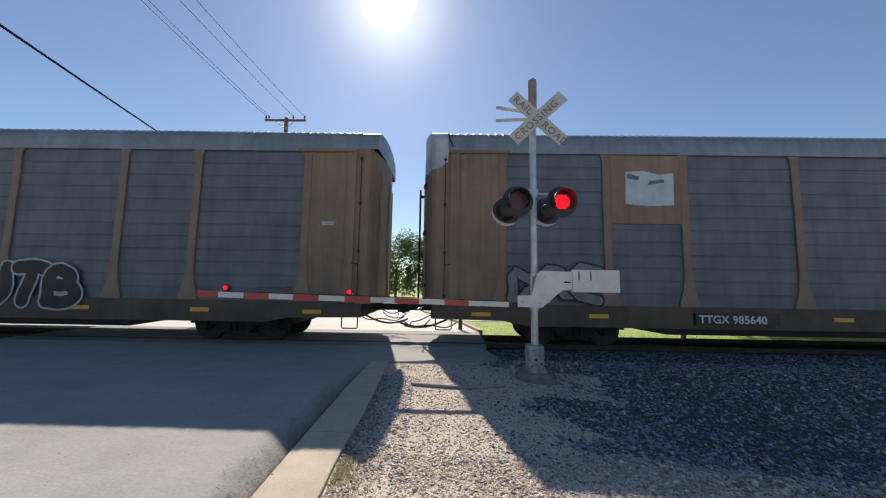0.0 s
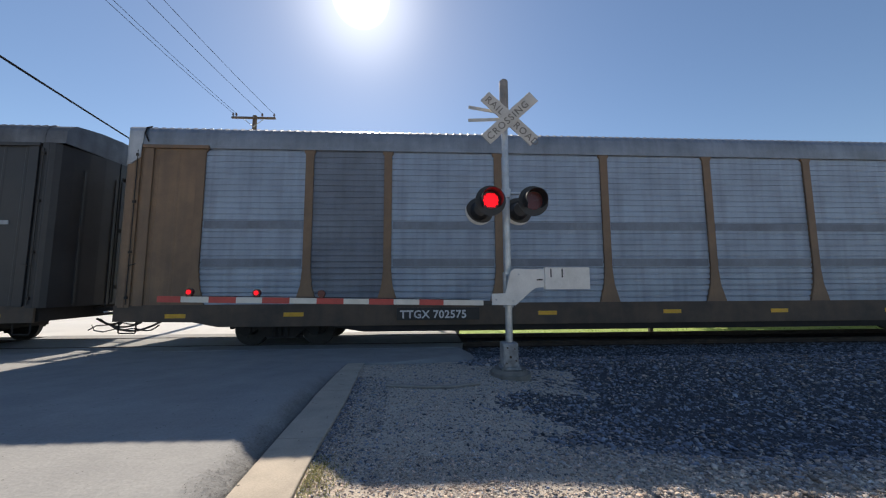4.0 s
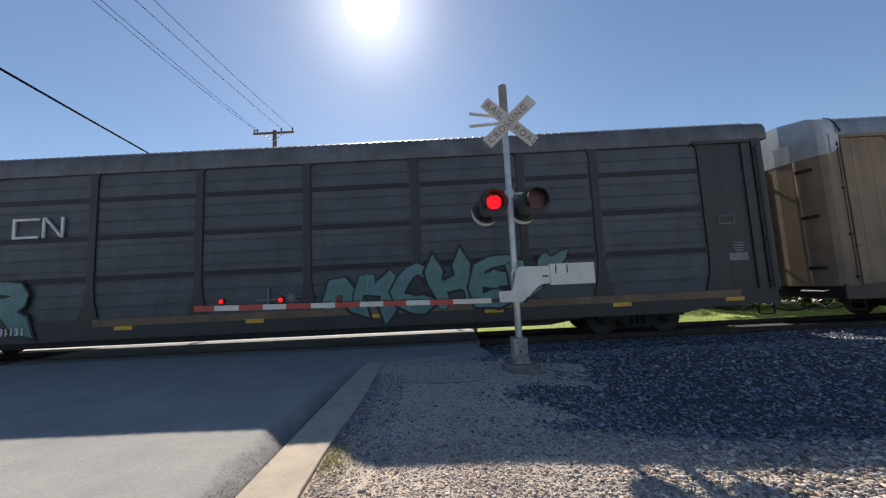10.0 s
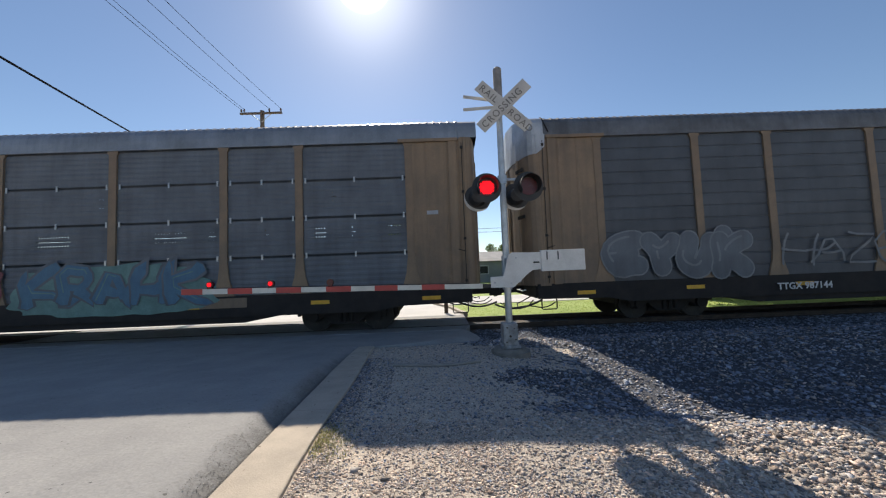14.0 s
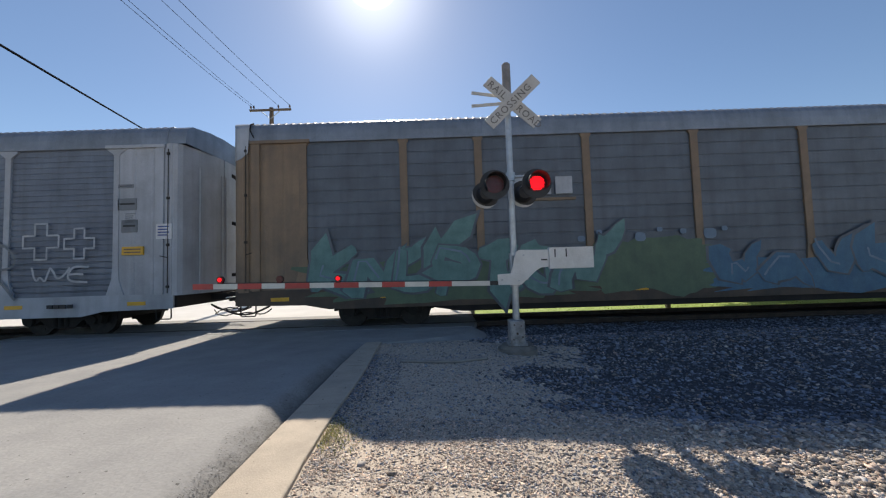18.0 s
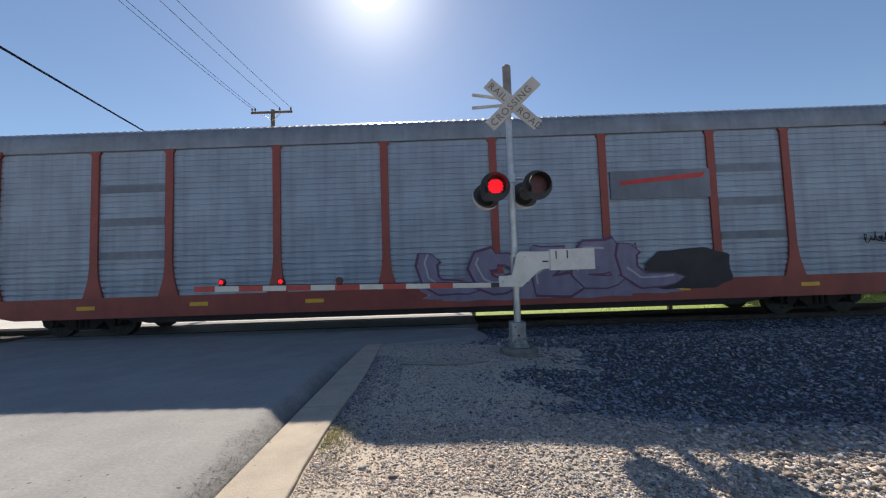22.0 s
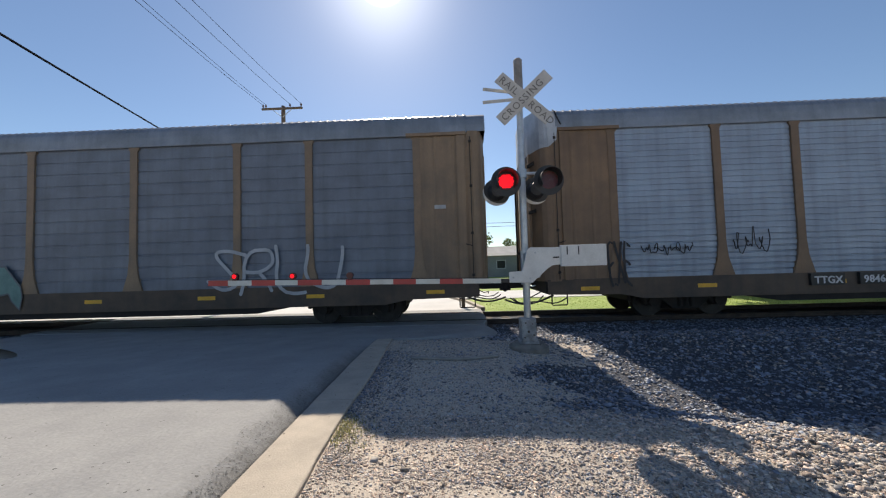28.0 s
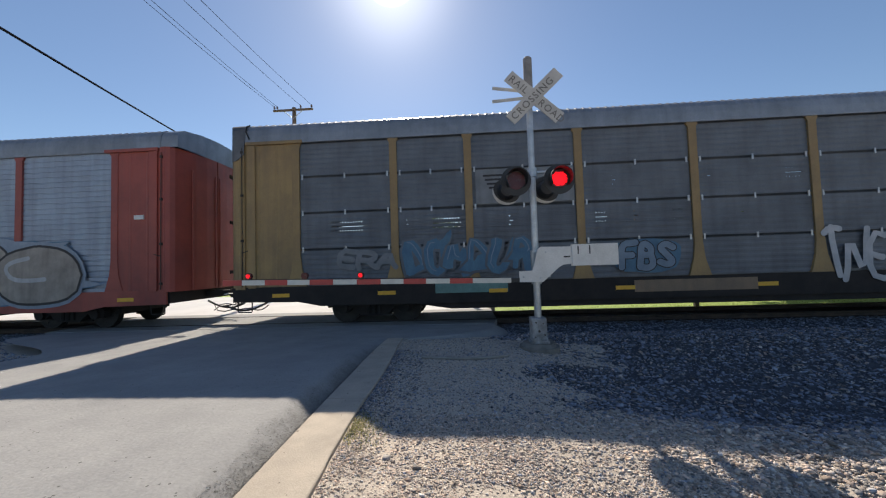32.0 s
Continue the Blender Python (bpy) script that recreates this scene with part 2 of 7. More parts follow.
M["galv"] = surface("galvanised_steel", (0.52, 0.54, 0.56), (0.40, 0.42, 0.44), 0.45, 0.75, 7, 70, 0.08)
M["base_metal"] = surface("grimy_cast_metal", (0.42, 0.43, 0.45), (0.22, 0.22, 0.22), 0.6, 0.4, 9, 60, 0.15, streak=0.5)
M["sign_white"] = surface("sign_white", (0.52, 0.51, 0.49), (0.42, 0.41, 0.39), 0.5, 0, 4, 80, 0.05)
M["black_paint"] = surface("black_paint", (0.02, 0.02, 0.022), (0.03, 0.03, 0.03), 0.5, 0, 5, 70, 0.1)
M["mast_top"] = surface("dull_mast_top", (0.27, 0.25, 0.24), (0.18, 0.17, 0.16), 0.6, 0.2, 6, 60, 0.1)
M["sign_faded"] = surface("faded_sign_black", (0.13, 0.125, 0.12), (0.20, 0.19, 0.18), 0.7, 0, 6, 70, 0.05)
M["black_sign"] = surface("sign_black", (0.03, 0.03, 0.03), None, 0.6, 0, 5, 70, 0.05)
M["arm_red"] = surface("arm_red", (0.50, 0.065, 0.055), (0.38, 0.06, 0.05), 0.45, 0, 4, 70, 0.05)
M["arm_white"] = surface("arm_white", (0.70, 0.68, 0.62), (0.58, 0.56, 0.50), 0.45, 0, 4, 70, 0.05)
M["plate_white"] = surface("gate_plate_white", (0.70, 0.70, 0.68), (0.58, 0.58, 0.56), 0.5, 0, 4, 60, 0.08)
M["lens_off"] = surface("dark_red_lens", (0.10, 0.012, 0.012), (0.07, 0.01, 0.01), 0.25, 0, 20, 90, 0.3)
M["red_light"] = glow("lit_red_led", (1.0, 0.004, 0.012), 1.5)
M["wood"] = surface("weathered_pole", (0.20, 0.14, 0.10), (0.13, 0.10, 0.08), 0.85, 0, 3, 50, 0.4, streak=0.5)
M["wire"] = surface("wire_black", (0.03, 0.03, 0.035), None, 0.95, 0, 4, 40, 0.0, spec=0.0)
M["ceramic"] = surface("insulator", (0.18, 0.12, 0.10), None, 0.2, 0, 4, 40, 0.0)
M["under"] = surface("underframe_grime", (0.022, 0.021, 0.021), (0.04, 0.035, 0.033), 0.85, 0, 3, 40, 0.3, spec=0.3)
M["wheel"] = surface("wheel_steel", (0.05, 0.044, 0.04), (0.03, 0.028, 0.026), 0.65, 0.4, 5, 50, 0.2)
M["roof"] = surface("galvanised_roof", (0.27, 0.30, 0.35), (0.19, 0.215, 0.25), 0.5, 0.4, 1.2, 40, 0.08, streak=0.35)
M["roof_dirty"] = surface("grimy_roof", (0.17, 0.18, 0.20), (0.10, 0.105, 0.115), 0.6, 0.4, 1.2, 40, 0.08, streak=0.5)
M["silver"] = surface("silver_panel", (0.325, 0.39, 0.485), (0.24, 0.29, 0.365), 0.5, 0.3, 0.8, 50, 0.05, streak=0.45)
M["dark"] = surface("grimy_panel", (0.15, 0.17, 0.20), (0.10, 0.115, 0.135), 0.55, 0.3, 0.9, 40, 0.05, streak=0.45)
M["grey"] = surface("grey_panel", (0.095, 0.105, 0.122), (0.064, 0.072, 0.085), 0.55, 0.3, 0.9, 40, 0.05, streak=0.4)
M["bluegrey"] = surface("bluegrey_panel", (0.19, 0.22, 0.27), (0.13, 0.15, 0.19), 0.55, 0.3, 0.9, 40, 0.05, streak=0.4)
M["yellow"] = surface("faded_yellow_paint", (0.34, 0.23, 0.095), (0.225, 0.155, 0.08), 0.6, 0, 1.0, 40, 0.06, streak=0.45)
M["hood_sheet"] = surface("galvanised_hood_sheet", (0.50, 0.52, 0.55), (0.34, 0.36, 0.39), 0.5, 0.25, 1.4, 40, 0.06, streak=0.4)
M["tan"] = surface("faded_tan_paint", (0.285, 0.20, 0.125), (0.185, 0.138, 0.10), 0.65, 0, 1.0, 40, 0.06, streak=0.5)
M["brown"] = surface("brown_paint", (0.235, 0.152, 0.09), (0.155, 0.105, 0.07), 0.65, 0, 1.0, 40, 0.06, streak=0.5)
M["grime_brown"] = surface("grimy_brown_sill", (0.115, 0.08, 0.055), (0.06, 0.05, 0.042), 0.7, 0, 1.6, 40, 0.08, streak=0.5)
M["red"] = surface("orange_red_paint", (0.33, 0.068, 0.05), (0.22, 0.05, 0.042), 0.55, 0, 1.0, 40, 0.06, streak=0.3)
M["maroon"] = surface("maroon_paint", (0.11, 0.035, 0.04), (0.07, 0.028, 0.03), 0.6, 0, 1.0, 40, 0.06, streak=0.3)
M["black_car"] = surface("black_car_paint", (0.022, 0.022, 0.025), (0.04, 0.04, 0.042), 0.5, 0, 1.0, 40, 0.06, streak=0.3)
M["white_car"] = surface("off_white_paint", (0.44, 0.465, 0.51), (0.32, 0.335, 0.36), 0.55, 0, 1.0, 40, 0.06, streak=0.35)
M["reflector"] = surface("yellow_reflector", (0.75, 0.42, 0.03), (0.60, 0.33, 0.03), 0.35, 0, 6, 60, 0.05)
# near-black for strips that paint the shade of panel seams
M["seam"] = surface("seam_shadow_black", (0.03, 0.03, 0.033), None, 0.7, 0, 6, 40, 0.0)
M["paint_white"] = surface("spray_white", (0.48, 0.50, 0.53), (0.35, 0.37, 0.40), 0.6, 0, 2.5, 40, 0.03, streak=0.35)
M["paint_black"] = surface("spray_black", (0.025, 0.025, 0.03), None, 0.6, 0, 2, 40, 0.03)
M["paint_teal"] = surface("spray_teal", (0.095, 0.195, 0.19), (0.165, 0.30, 0.28), 0.6, 0, 2.5, 40, 0.03, streak=0.35)
M["paint_sage"] = surface("spray_sage", (0.17, 0.205, 0.165), (0.12, 0.15, 0.125), 0.6, 0, 2.5, 40, 0.03, streak=0.35)
M["paint_blue"] = surface("spray_blue", (0.05, 0.125, 0.22), (0.085, 0.20, 0.29), 0.6, 0, 2.5, 40, 0.03, streak=0.35)
M["paint_pale"] = surface("spray_pale_blue", (0.2, 0.27, 0.35), (0.14, 0.2, 0.27), 0.6, 0, 2.5, 40, 0.03, streak=0.35)
M["paint_mist"] = surface("spray_mist_blue", (0.27, 0.33, 0.41), (0.21, 0.265, 0.34), 0.6, 0, 2.5, 40, 0.03, streak=0.35)
M["paint_red"] = surface("spray_red", (0.24, 0.05, 0.06), (0.17, 0.05, 0.06), 0.6, 0, 2.5, 40, 0.03, streak=0.35)
M["paint_lilac"] = surface("spray_lilac", (0.24, 0.22, 0.33), (0.18, 0.165, 0.26), 0.6, 0, 2.5, 40, 0.03, streak=0.35)
M["paint_lime"] = surface("spray_lime", (0.26, 0.31, 0.15), (0.2, 0.27, 0.2), 0.6, 0, 2.5, 40, 0.03, streak=0.35)
M["paint_green"] = surface("spray_green", (0.12, 0.18, 0.11), (0.085, 0.13, 0.09), 0.6, 0, 2.5, 40, 0.03, streak=0.35)
M["paint_purple"] = surface("spray_purple", (0.1, 0.045, 0.12), (0.13, 0.05, 0.1), 0.6, 0, 2.5, 40, 0.03, streak=0.35)
M["paint_grey"] = surface("spray_grey", (0.21, 0.225, 0.245), (0.15, 0.165, 0.18), 0.6, 0, 2.5, 40, 0.03, streak=0.35)
M["paint_dusk"] = surface("spray_dusky_pink", (0.20, 0.09, 0.13), (0.13, 0.07, 0.12), 0.6, 0, 2.5, 40, 0.03, streak=0.3)
M["paint_clay"] = surface("spray_clay", (0.34, 0.31, 0.275), (0.20, 0.185, 0.17), 0.6, 0, 2.0, 40, 0.03, streak=0.4)
M["poster"] = surface("weathered_poster", (0.52, 0.60, 0.65), (0.38, 0.47, 0.54), 0.7, 0, 2.5, 40, 0.1, streak=0.3)
M["logo_blue"] = surface("shield_blue", (0.04, 0.08, 0.30), None, 0.5, 0, 4, 50, 0.0)
M["logo_red"] = surface("logo_red", (0.55, 0.05, 0.05), None, 0.5, 0, 4, 50, 0.0)
M["shield_red"] = surface("shield_red", (0.30, 0.04, 0.075), (0.22, 0.035, 0.07), 0.5, 0, 4, 50, 0.0)
M["logo_white"] = surface("logo_white", (0.70, 0.71, 0.72), None, 0.5, 0, 4, 50, 0.0)
M["leaf"] = leafy("leaf_green", (0.10, 0.15, 0.045), (0.15, 0.19, 0.06), rough=0.6, scale=1.5, fine=20, bump=0.1, rand=0.4)
M["bark"] = surface("bark", (0.10, 0.08, 0.06), None, 0.9, 0, 4, 40, 0.5)
M["weed"] = leafy("yellowing_weed", (0.30, 0.30, 0.11), (0.42, 0.38, 0.20), rough=0.8, scale=8, fine=60, bump=0.1, rand=0.35)


# ---- mesh helpers ----
def to_mesh(bm, name, mat=None):
    me = bpy.data.meshes.new(name)
    bm.to_mesh(me)
    bm.free()
    if mat:
        me.materials.append(mat)
    return me


def part(name, bm, material, parent, label=""):
    ob = new(name, to_mesh(bm, name, material))
    ob.parent = parent
    if label:
        ob["label"] = label
    return ob


def place(name, me, parent, loc=(0, 0, 0), rot=(0, 0, 0), mat=None, label=""):
    """An object of its own on a shared mesh; mat replaces the mesh's material on this object alone."""
    ob = new(name, me)
    ob.parent = parent
    ob.location, ob.rotation_euler = loc, [radians(a) for a in rot]
    if mat:
        ob.material_slots[0].link = "OBJECT"
        ob.material_slots[0].material = mat
    if label:
        ob["label"] = label
    return ob


def box(bm, x0, x1, y0, y1, z0, z1, bevel=0.0):
    r = bmesh.ops.create_cube(bm, size=1.0)
    bmesh.ops.scale(bm, vec=(x1 - x0, y1 - y0, z1 - z0), verts=r["verts"])
    bmesh.ops.translate(bm, vec=((x0 + x1) / 2, (y0 + y1) / 2, (z0 + z1) / 2), verts=r["verts"])
    if bevel > 0:
        edges = list({e for v in r["verts"] for e in v.link_edges})
        bmesh.ops.bevel(bm, geom=edges, offset=bevel, segments=2, affect="EDGES", profile=0.6)
    return bm


def rod(bm, a, b, r0, r1=None, n=12):
    """A round bar from a to b."""
    a, b = Vector(a), Vector(b)
    d = b - a
    q = d.to_track_quat("Z", "Y").to_matrix().to_4x4()
    m = Matrix.Translation((a + b) / 2) @ q
    bmesh.ops.create_cone(bm, cap_ends=True, segments=n, radius1=r0, radius2=r0 if r1 is None else r1, depth=d.length, matrix=m)
    return bm


def slab(bm, pts, axis, lo, hi):
    """A polygon given in the two other axes, thickened along axis ('y' or 'z' or 'x')."""
    def at(p, h):
        return {"y": (p[0], h, p[1]), "z": (p[0], p[1], h), "x": (h, p[0], p[1])}[axis]
    a = [bm.verts.new(at(p, lo)) for p in pts]
    b = [bm.verts.new(at(p, hi)) for p in pts]
    fs = [bm.faces.new(a), bm.faces.new(b[::-1])]
    n = len(pts)
    for i in range(n):
        fs.append(bm.faces.new((a[i], b[i], b[(i + 1) % n], a[(i + 1) % n])))
    bmesh.ops.recalc_face_normals(bm, faces=fs)
    return bm


def pipe(bm, pts, r, n=8):
    """A bent round bar through the points, in one skin."""
    pts = [Vector(p) for p in pts]
    rings = []
    side = None
    for k, p in enumerate(pts):
        d = (pts[min(k + 1, len(pts) - 1)] - pts[max(k - 1, 0)]).normalized()
        if side is None:
            side = d.cross(Vector((0, 0, 1)) if abs(d.z) < 0.9 else Vector((1, 0, 0)))
        side = (side - d * side.dot(d)).normalized()
        up = d.cross(side)
        rings.append([bm.verts.new(p + (side * math.cos(2 * math.pi * q / n) + up * math.sin(2 * math.pi * q / n)) * r) for q in range(n)])
    fs = [bm.faces.new((x[q], x[(q + 1) % n], y[(q + 1) % n], y[q])) for x, y in zip(rings, rings[1:]) for q in range(n)]
    fs += [bm.faces.new(rings[0]), bm.faces.new(rings[-1])]
    bmesh.ops.recalc_face_normals(bm, faces=fs)
    return bm


def letters(text, size=1.0, thick=0.0, deep=0.004, shear=0.0, spacing=1.0):
    """A mesh of built-in lettering, its reading direction +x, upright in z, facing -y; starts at x = 0, stands on z = 0."""
    cu = bpy.data.curves.new("lettering", "FONT")
    cu.body, cu.size, cu.offset, cu.extrude, cu.shear, cu.space_character = text, size, thick, deep, shear, spacing
    cu.resolution_u = 3
    ob = bpy.data.objects.new("lettering", cu)
    scene.collection.objects.link(ob)
    me = bpy.data.meshes.new_from_object(ob.evaluated_get(bpy.context.evaluated_depsgraph_get()))
    bpy.data.objects.remove(ob)
    bpy.data.curves.remove(cu)
    me.transform(Matrix.Rotation(radians(90), 4, "X"))
    return me


def thing(name, label, category, loc=(0, 0, 0), group="", kind=""):
    e = new(name)
    e.location = loc
    e.empty_display_size = 0.3
    return tagged(e, label, category, group, kind)


# ---- ground, road, kerb ----
RAIL_Z, TRACK_Y = -0.086, 10.67


def road_z(y):
    return 0.255 - 0.061 * (max(y, -2.0) - 3.37) if y < 9.2 else -0.10


def along(table, y):
    """Straight between the given (y, x) pairs."""
    if y <= table[0][0]:
        (p, q), (r, s) = table[0], table[1]
    else:
        for (p, q), (r, s) in zip(table, table[1:]):
            if y <= r:
                break
    return q + (s - q) * (y - p) / (r - p)


KERB_L = [(-60.0, -1.12), (0.7, -1.25), (2.025, -1.345), (2.476, -1.385), (3.096, -1.436), (3.942, -1.507), (5.208, -1.596), (7.119, -1.601)]
KERB_R = [(-60.0, -0.79), (0.7, -0.79), (2.025, -0.917), (2.927, -1.018), (3.491, -1.06), (4.393, -1.109), (5.644, -1.188), (7.326, -1.3)]


def kerb_left(y):
    return along(KERB_L, y)


def kerb_right(y):
    return along(KERB_R, y)


def smooth(t):
    t = max(0.0, min(1.0, t))
    return t * t * (3 - 2 * t)


def kerb_z(y):
    """The kerb's top, which lies lower than the road's crown."""
    return road_z(y) - 0.125 * (1 - 0.75 * smooth((y - 4.5) / 2.5)) + 0.012


def paved_z(x, y):
    """The asphalt, sinking towards the kerb in a worn gutter."""
    return road_z(y) - (road_z(y) - kerb_z(y) + 0.02) * smooth((x - kerb_left(y) + 0.24) / 0.26) * (1 - smooth((y - 6.9) / 0.6))


def gravel_z(x, y):
    near = 0.0 - 0.11 * smooth((3.4 - y) / 1.6) * smooth((x + 0.2) / 1.5)
    near += 0.13 * smooth((3.1 - y) / 1.1) * (1 - smooth((x + 1.0) / 1.5))
    near -= 0.125 * smooth((4.7 - y) / 1.5) * smooth((x - 0.2) / 4.2)
    # a hollow beside the track, deeper away from the road
    near -= 0.33 * smooth((x - 0.5) / 3.1) * smooth((y - 3.1) / 1.2) * max(0.0, min(1.0, (8.3 - y) / 3.4))
    near += 0.018 * noise.noise((x * 0.8, y * 0.8, 3.1)) + 0.008 * noise.noise((x * 3.1, y * 3.1, 0))
    z = near + (-0.30 - near) * smooth((y - 6.6) / 2.4)
    # banked up against the kerb
    s = 1 - smooth((x - kerb_right(y)) / 0.40)
    if y < 9:
        z += s * max(0.0, kerb_z(y) - 0.034 - z) * (1 - smooth((y - 6.6) / 1.2))
    return z


def ballast_here(x, y):
    """How much of the dark ballast lies at a spot, 0 to 1."""
    edge = 0.9 + 0.35 * noise.noise((x * 1.1, y * 1.1, 9.0)) * 2
    if y > 5.1:
        edge += 1.1 * smooth((y - 5.1) / 0.5) * (1 - smooth((y - 6.6) / 0.5))
    if y < 3.8:
        edge += 1.5 * smooth((3.8 - y) / 0.4)
    if y > 6.9:
        edge = 0.6
    return smooth((x - edge) / 0.95 + 0.5)


def make_ground():
    xs = sorted({*[round(-12 + 0.25 * i, 3) for i in range(0, 97)], *[round(-1.3 + 0.1 * i, 3) for i in range(0, 46)], -2000, -500, -150, -60, -30, -20, 20, 30, 60, 150, 500, 2000})
    ys = sorted({*[round(-3 + 0.25 * i, 3) for i in range(0, 65)], *[round(1.4 + 0.1 * i, 3) for i in range(0, 60)], -2000, -300, -60, -20, -8, 16, 20, 26, 34, 50, 90, 200, 600, 2500})
    verts, faces = [], []
    for y in ys:
        for x in xs:
            if x < -7.2 and y < 9.0:
                # under the widening road or the rough verge beside it
                z = road_z(max(y, -3)) - 0.03 - 0.15 * smooth((-7.2 - x) / 2)
            elif x < kerb_right(y) - 0.15 and y < 9.0:
                z = kerb_z(max(y, -3)) - 0.14
            elif y > 9.0:
                z = -0.30
            else:
                z = gravel_z(min(x, 12), max(y, -2.0))
            verts.append((x, y, z))
    w = len(xs)
    for j in range(len(ys) - 1):
        for i in range(w - 1):
            faces.append((j * w + i, j * w + i + 1, (j + 1) * w + i + 1, (j + 1) * w + i))
    me = bpy.data.meshes.new("ground")
    me.from_pydata(verts, [], faces)
    me.materials.append(M["dirt"])
    me.materials.append(M["grass_soil"])
    me.materials.append(M["ballast_fines"])
    dither = random.Random(12)
    for p in me.polygons:
        p.use_smooth = True
        if p.center.y > 12.6:
            p.material_index = 1
        elif p.center.y > 3.2 and p.center.x > -0.8 and ballast_here(p.center.x, p.center.y) > dither.uniform(0.45, 0.95):
            p.material_index = 2
    tagged(new("ground", me), "crushed limestone and dirt ground with grass beyond the track", "ground", kind="structure")


make_ground()


def road_edge(y):
    """The road's side towards the kerb, flaring into an apron by the track."""
    if y <= 7.1:
        return kerb_left(y) - 0.004
    f = min(1.0, (y - 7.1) / 1.7)
    return kerb_left(7.1) + 2.35 * math.sqrt(1 - (1 - f) ** 2)


def road_left(y):
    """The far side of the road, widening towards the track."""
    return -7.6 - 4.0 * smooth((y - 5.6) / 2.8)


def make_road():
    ys = sorted({-40.0, -20.0, -10.0, *[round(-6 + 0.5 * i, 2) for i in range(0, 14)], *[round(1.0 + 0.2 * i, 2) for i in range(0, 30)], *[round(6.9 + 0.1 * i, 3) for i in range(24)]})
    verts, faces, grit = [], [], []
    cols = 18
    for y in ys:
        x1, x0 = road_edge(y), road_left(y)
        xs = [x0 + (x1 - 0.7 - x0) * i / (cols - 8) for i in range(cols - 7)] + [x1 - d for d in (0.52, 0.38, 0.27, 0.18, 0.10, 0.04, 0.0)]
        for x in xs:
            f = (x - x0) / (x1 - x0)
            verts.append((x, y, paved_z(x, y) - 0.008 * (2 * f - 1) ** 2 + 0.005 * noise.noise((f * 9, y, 2))))
            grit.append(max(0.0, 1 - (x1 - x) / 0.26) * 1.1 * (1 - smooth((y - 6.0) / 1.0)))
        verts.append((x1 + (0.05 if y < 6.9 else 0.30), y, road_z(y) - (0.45 if y < 6.9 else 0.17)))
        grit.append(grit[-1])
    w = cols + 1
    for j in range(len(ys) - 1):
        for i in range(w - 1):
            k = j * w + i
            faces.append((k, k + 1, k + w + 1, k + w))
    me = bpy.data.meshes.new("road")
    me.from_pydata(verts, [], faces)
    me.materials.append(M["road"])
    me.attributes.new("grit", "FLOAT", "POINT").data.foreach_set("value", grit)
    for p in me.polygons:
        p.use_smooth = abs(p.normal.z) > 0.7
    tagged(new("road", me), "worn grey asphalt road leading up to the crossing, gritty along its kerb", "road", kind="structure")
    # beyond the track the road goes on in pale concrete
    bm = bmesh.new()
    slab(bm, [(-40, 12.2), (0.9, 12.2), (0.45, 14.5), (-1.5, 20), (-5.5, 40), (-16, 40), (-12, 24), (-14, 20.5), (-40, 20)], "z", -0.34, -0.12)
    tagged(new("road_far", to_mesh(bm, "road_far", M["far_road"])), "pale sunlit concrete road beyond the track", "road", kind="structure")
    bm = bmesh.new()
    slab(bm, [(0.9, 12.2), (1.05, 12.2), (0.6, 14.5), (-1.35, 20), (-5.35, 40), (-5.5, 40), (-1.5, 20), (0.45, 14.5)], "z", -0.34, -0.03)
    tagged(new("kerb_far", to_mesh(bm, "kerb_far", M["concrete"])), "pale concrete kerb between the far road and the grass", "kerb", kind="structure")


make_road()


def make_far_lane():
    bm = bmesh.new()
    slab(bm, [(-0.6, 17.3), (60, 18.5), (60, 23), (-2.2, 21.8)], "z", -0.34, -0.27)
    tagged(new("road_far_lane", to_mesh(bm, "road_far_lane", M["far_road"])), "pale sunlit lane beyond the strip of grass", "road", kind="structure")


make_far_lane()


def make_kerb():
    kerb = thing("kerb", "worn tan concrete kerb in cast lengths beside the asphalt road", "kerb", kind="structure")
    ys = [-6.2, -4.6, -3.0, -1.4, 0.1, 1.72, 3.62, 5.3, 7.15]
    for a, b in zip(ys, ys[1:]):
        bm = bmesh.new()
        n = 8
        Y = [a + 0.004 + (b - a - 0.008) * i / n for i in range(n + 1)]
        L = [(kerb_left(y), y) for y in Y]
        R = [(kerb_right(y) + 0.012 * noise.noise((0, y * 3, 7)), y) for y in Y]
        vs = {}
        for k, (side, dz) in enumerate(((L, 0.012), (R, 0.012), (R, -0.45), (L, -0.45))):
            vs[k] = [bm.verts.new((x, y, kerb_z(y) - 0.012 + dz)) for x, y in side]
        for i in range(n):
            for k in range(4):
                q = (k + 1) % 4
                bm.faces.new((vs[k][i], vs[k][i + 1], vs[q][i + 1], vs[q][i]))
        bm.faces.new([vs[k][0] for k in range(4)])
        bm.faces.new([vs[k][n] for k in range(4)][::-1])
        bmesh.ops.recalc_face_normals(bm, faces=bm.faces)
        bmesh.ops.bevel(bm, geom=[e for e in bm.edges if len(e.link_faces) == 2 and e.calc_face_angle(0) > 0.8], offset=0.007, segments=1, affect="EDGES")
        part("kerb_length", bm, M["concrete"], kerb)


make_kerb()


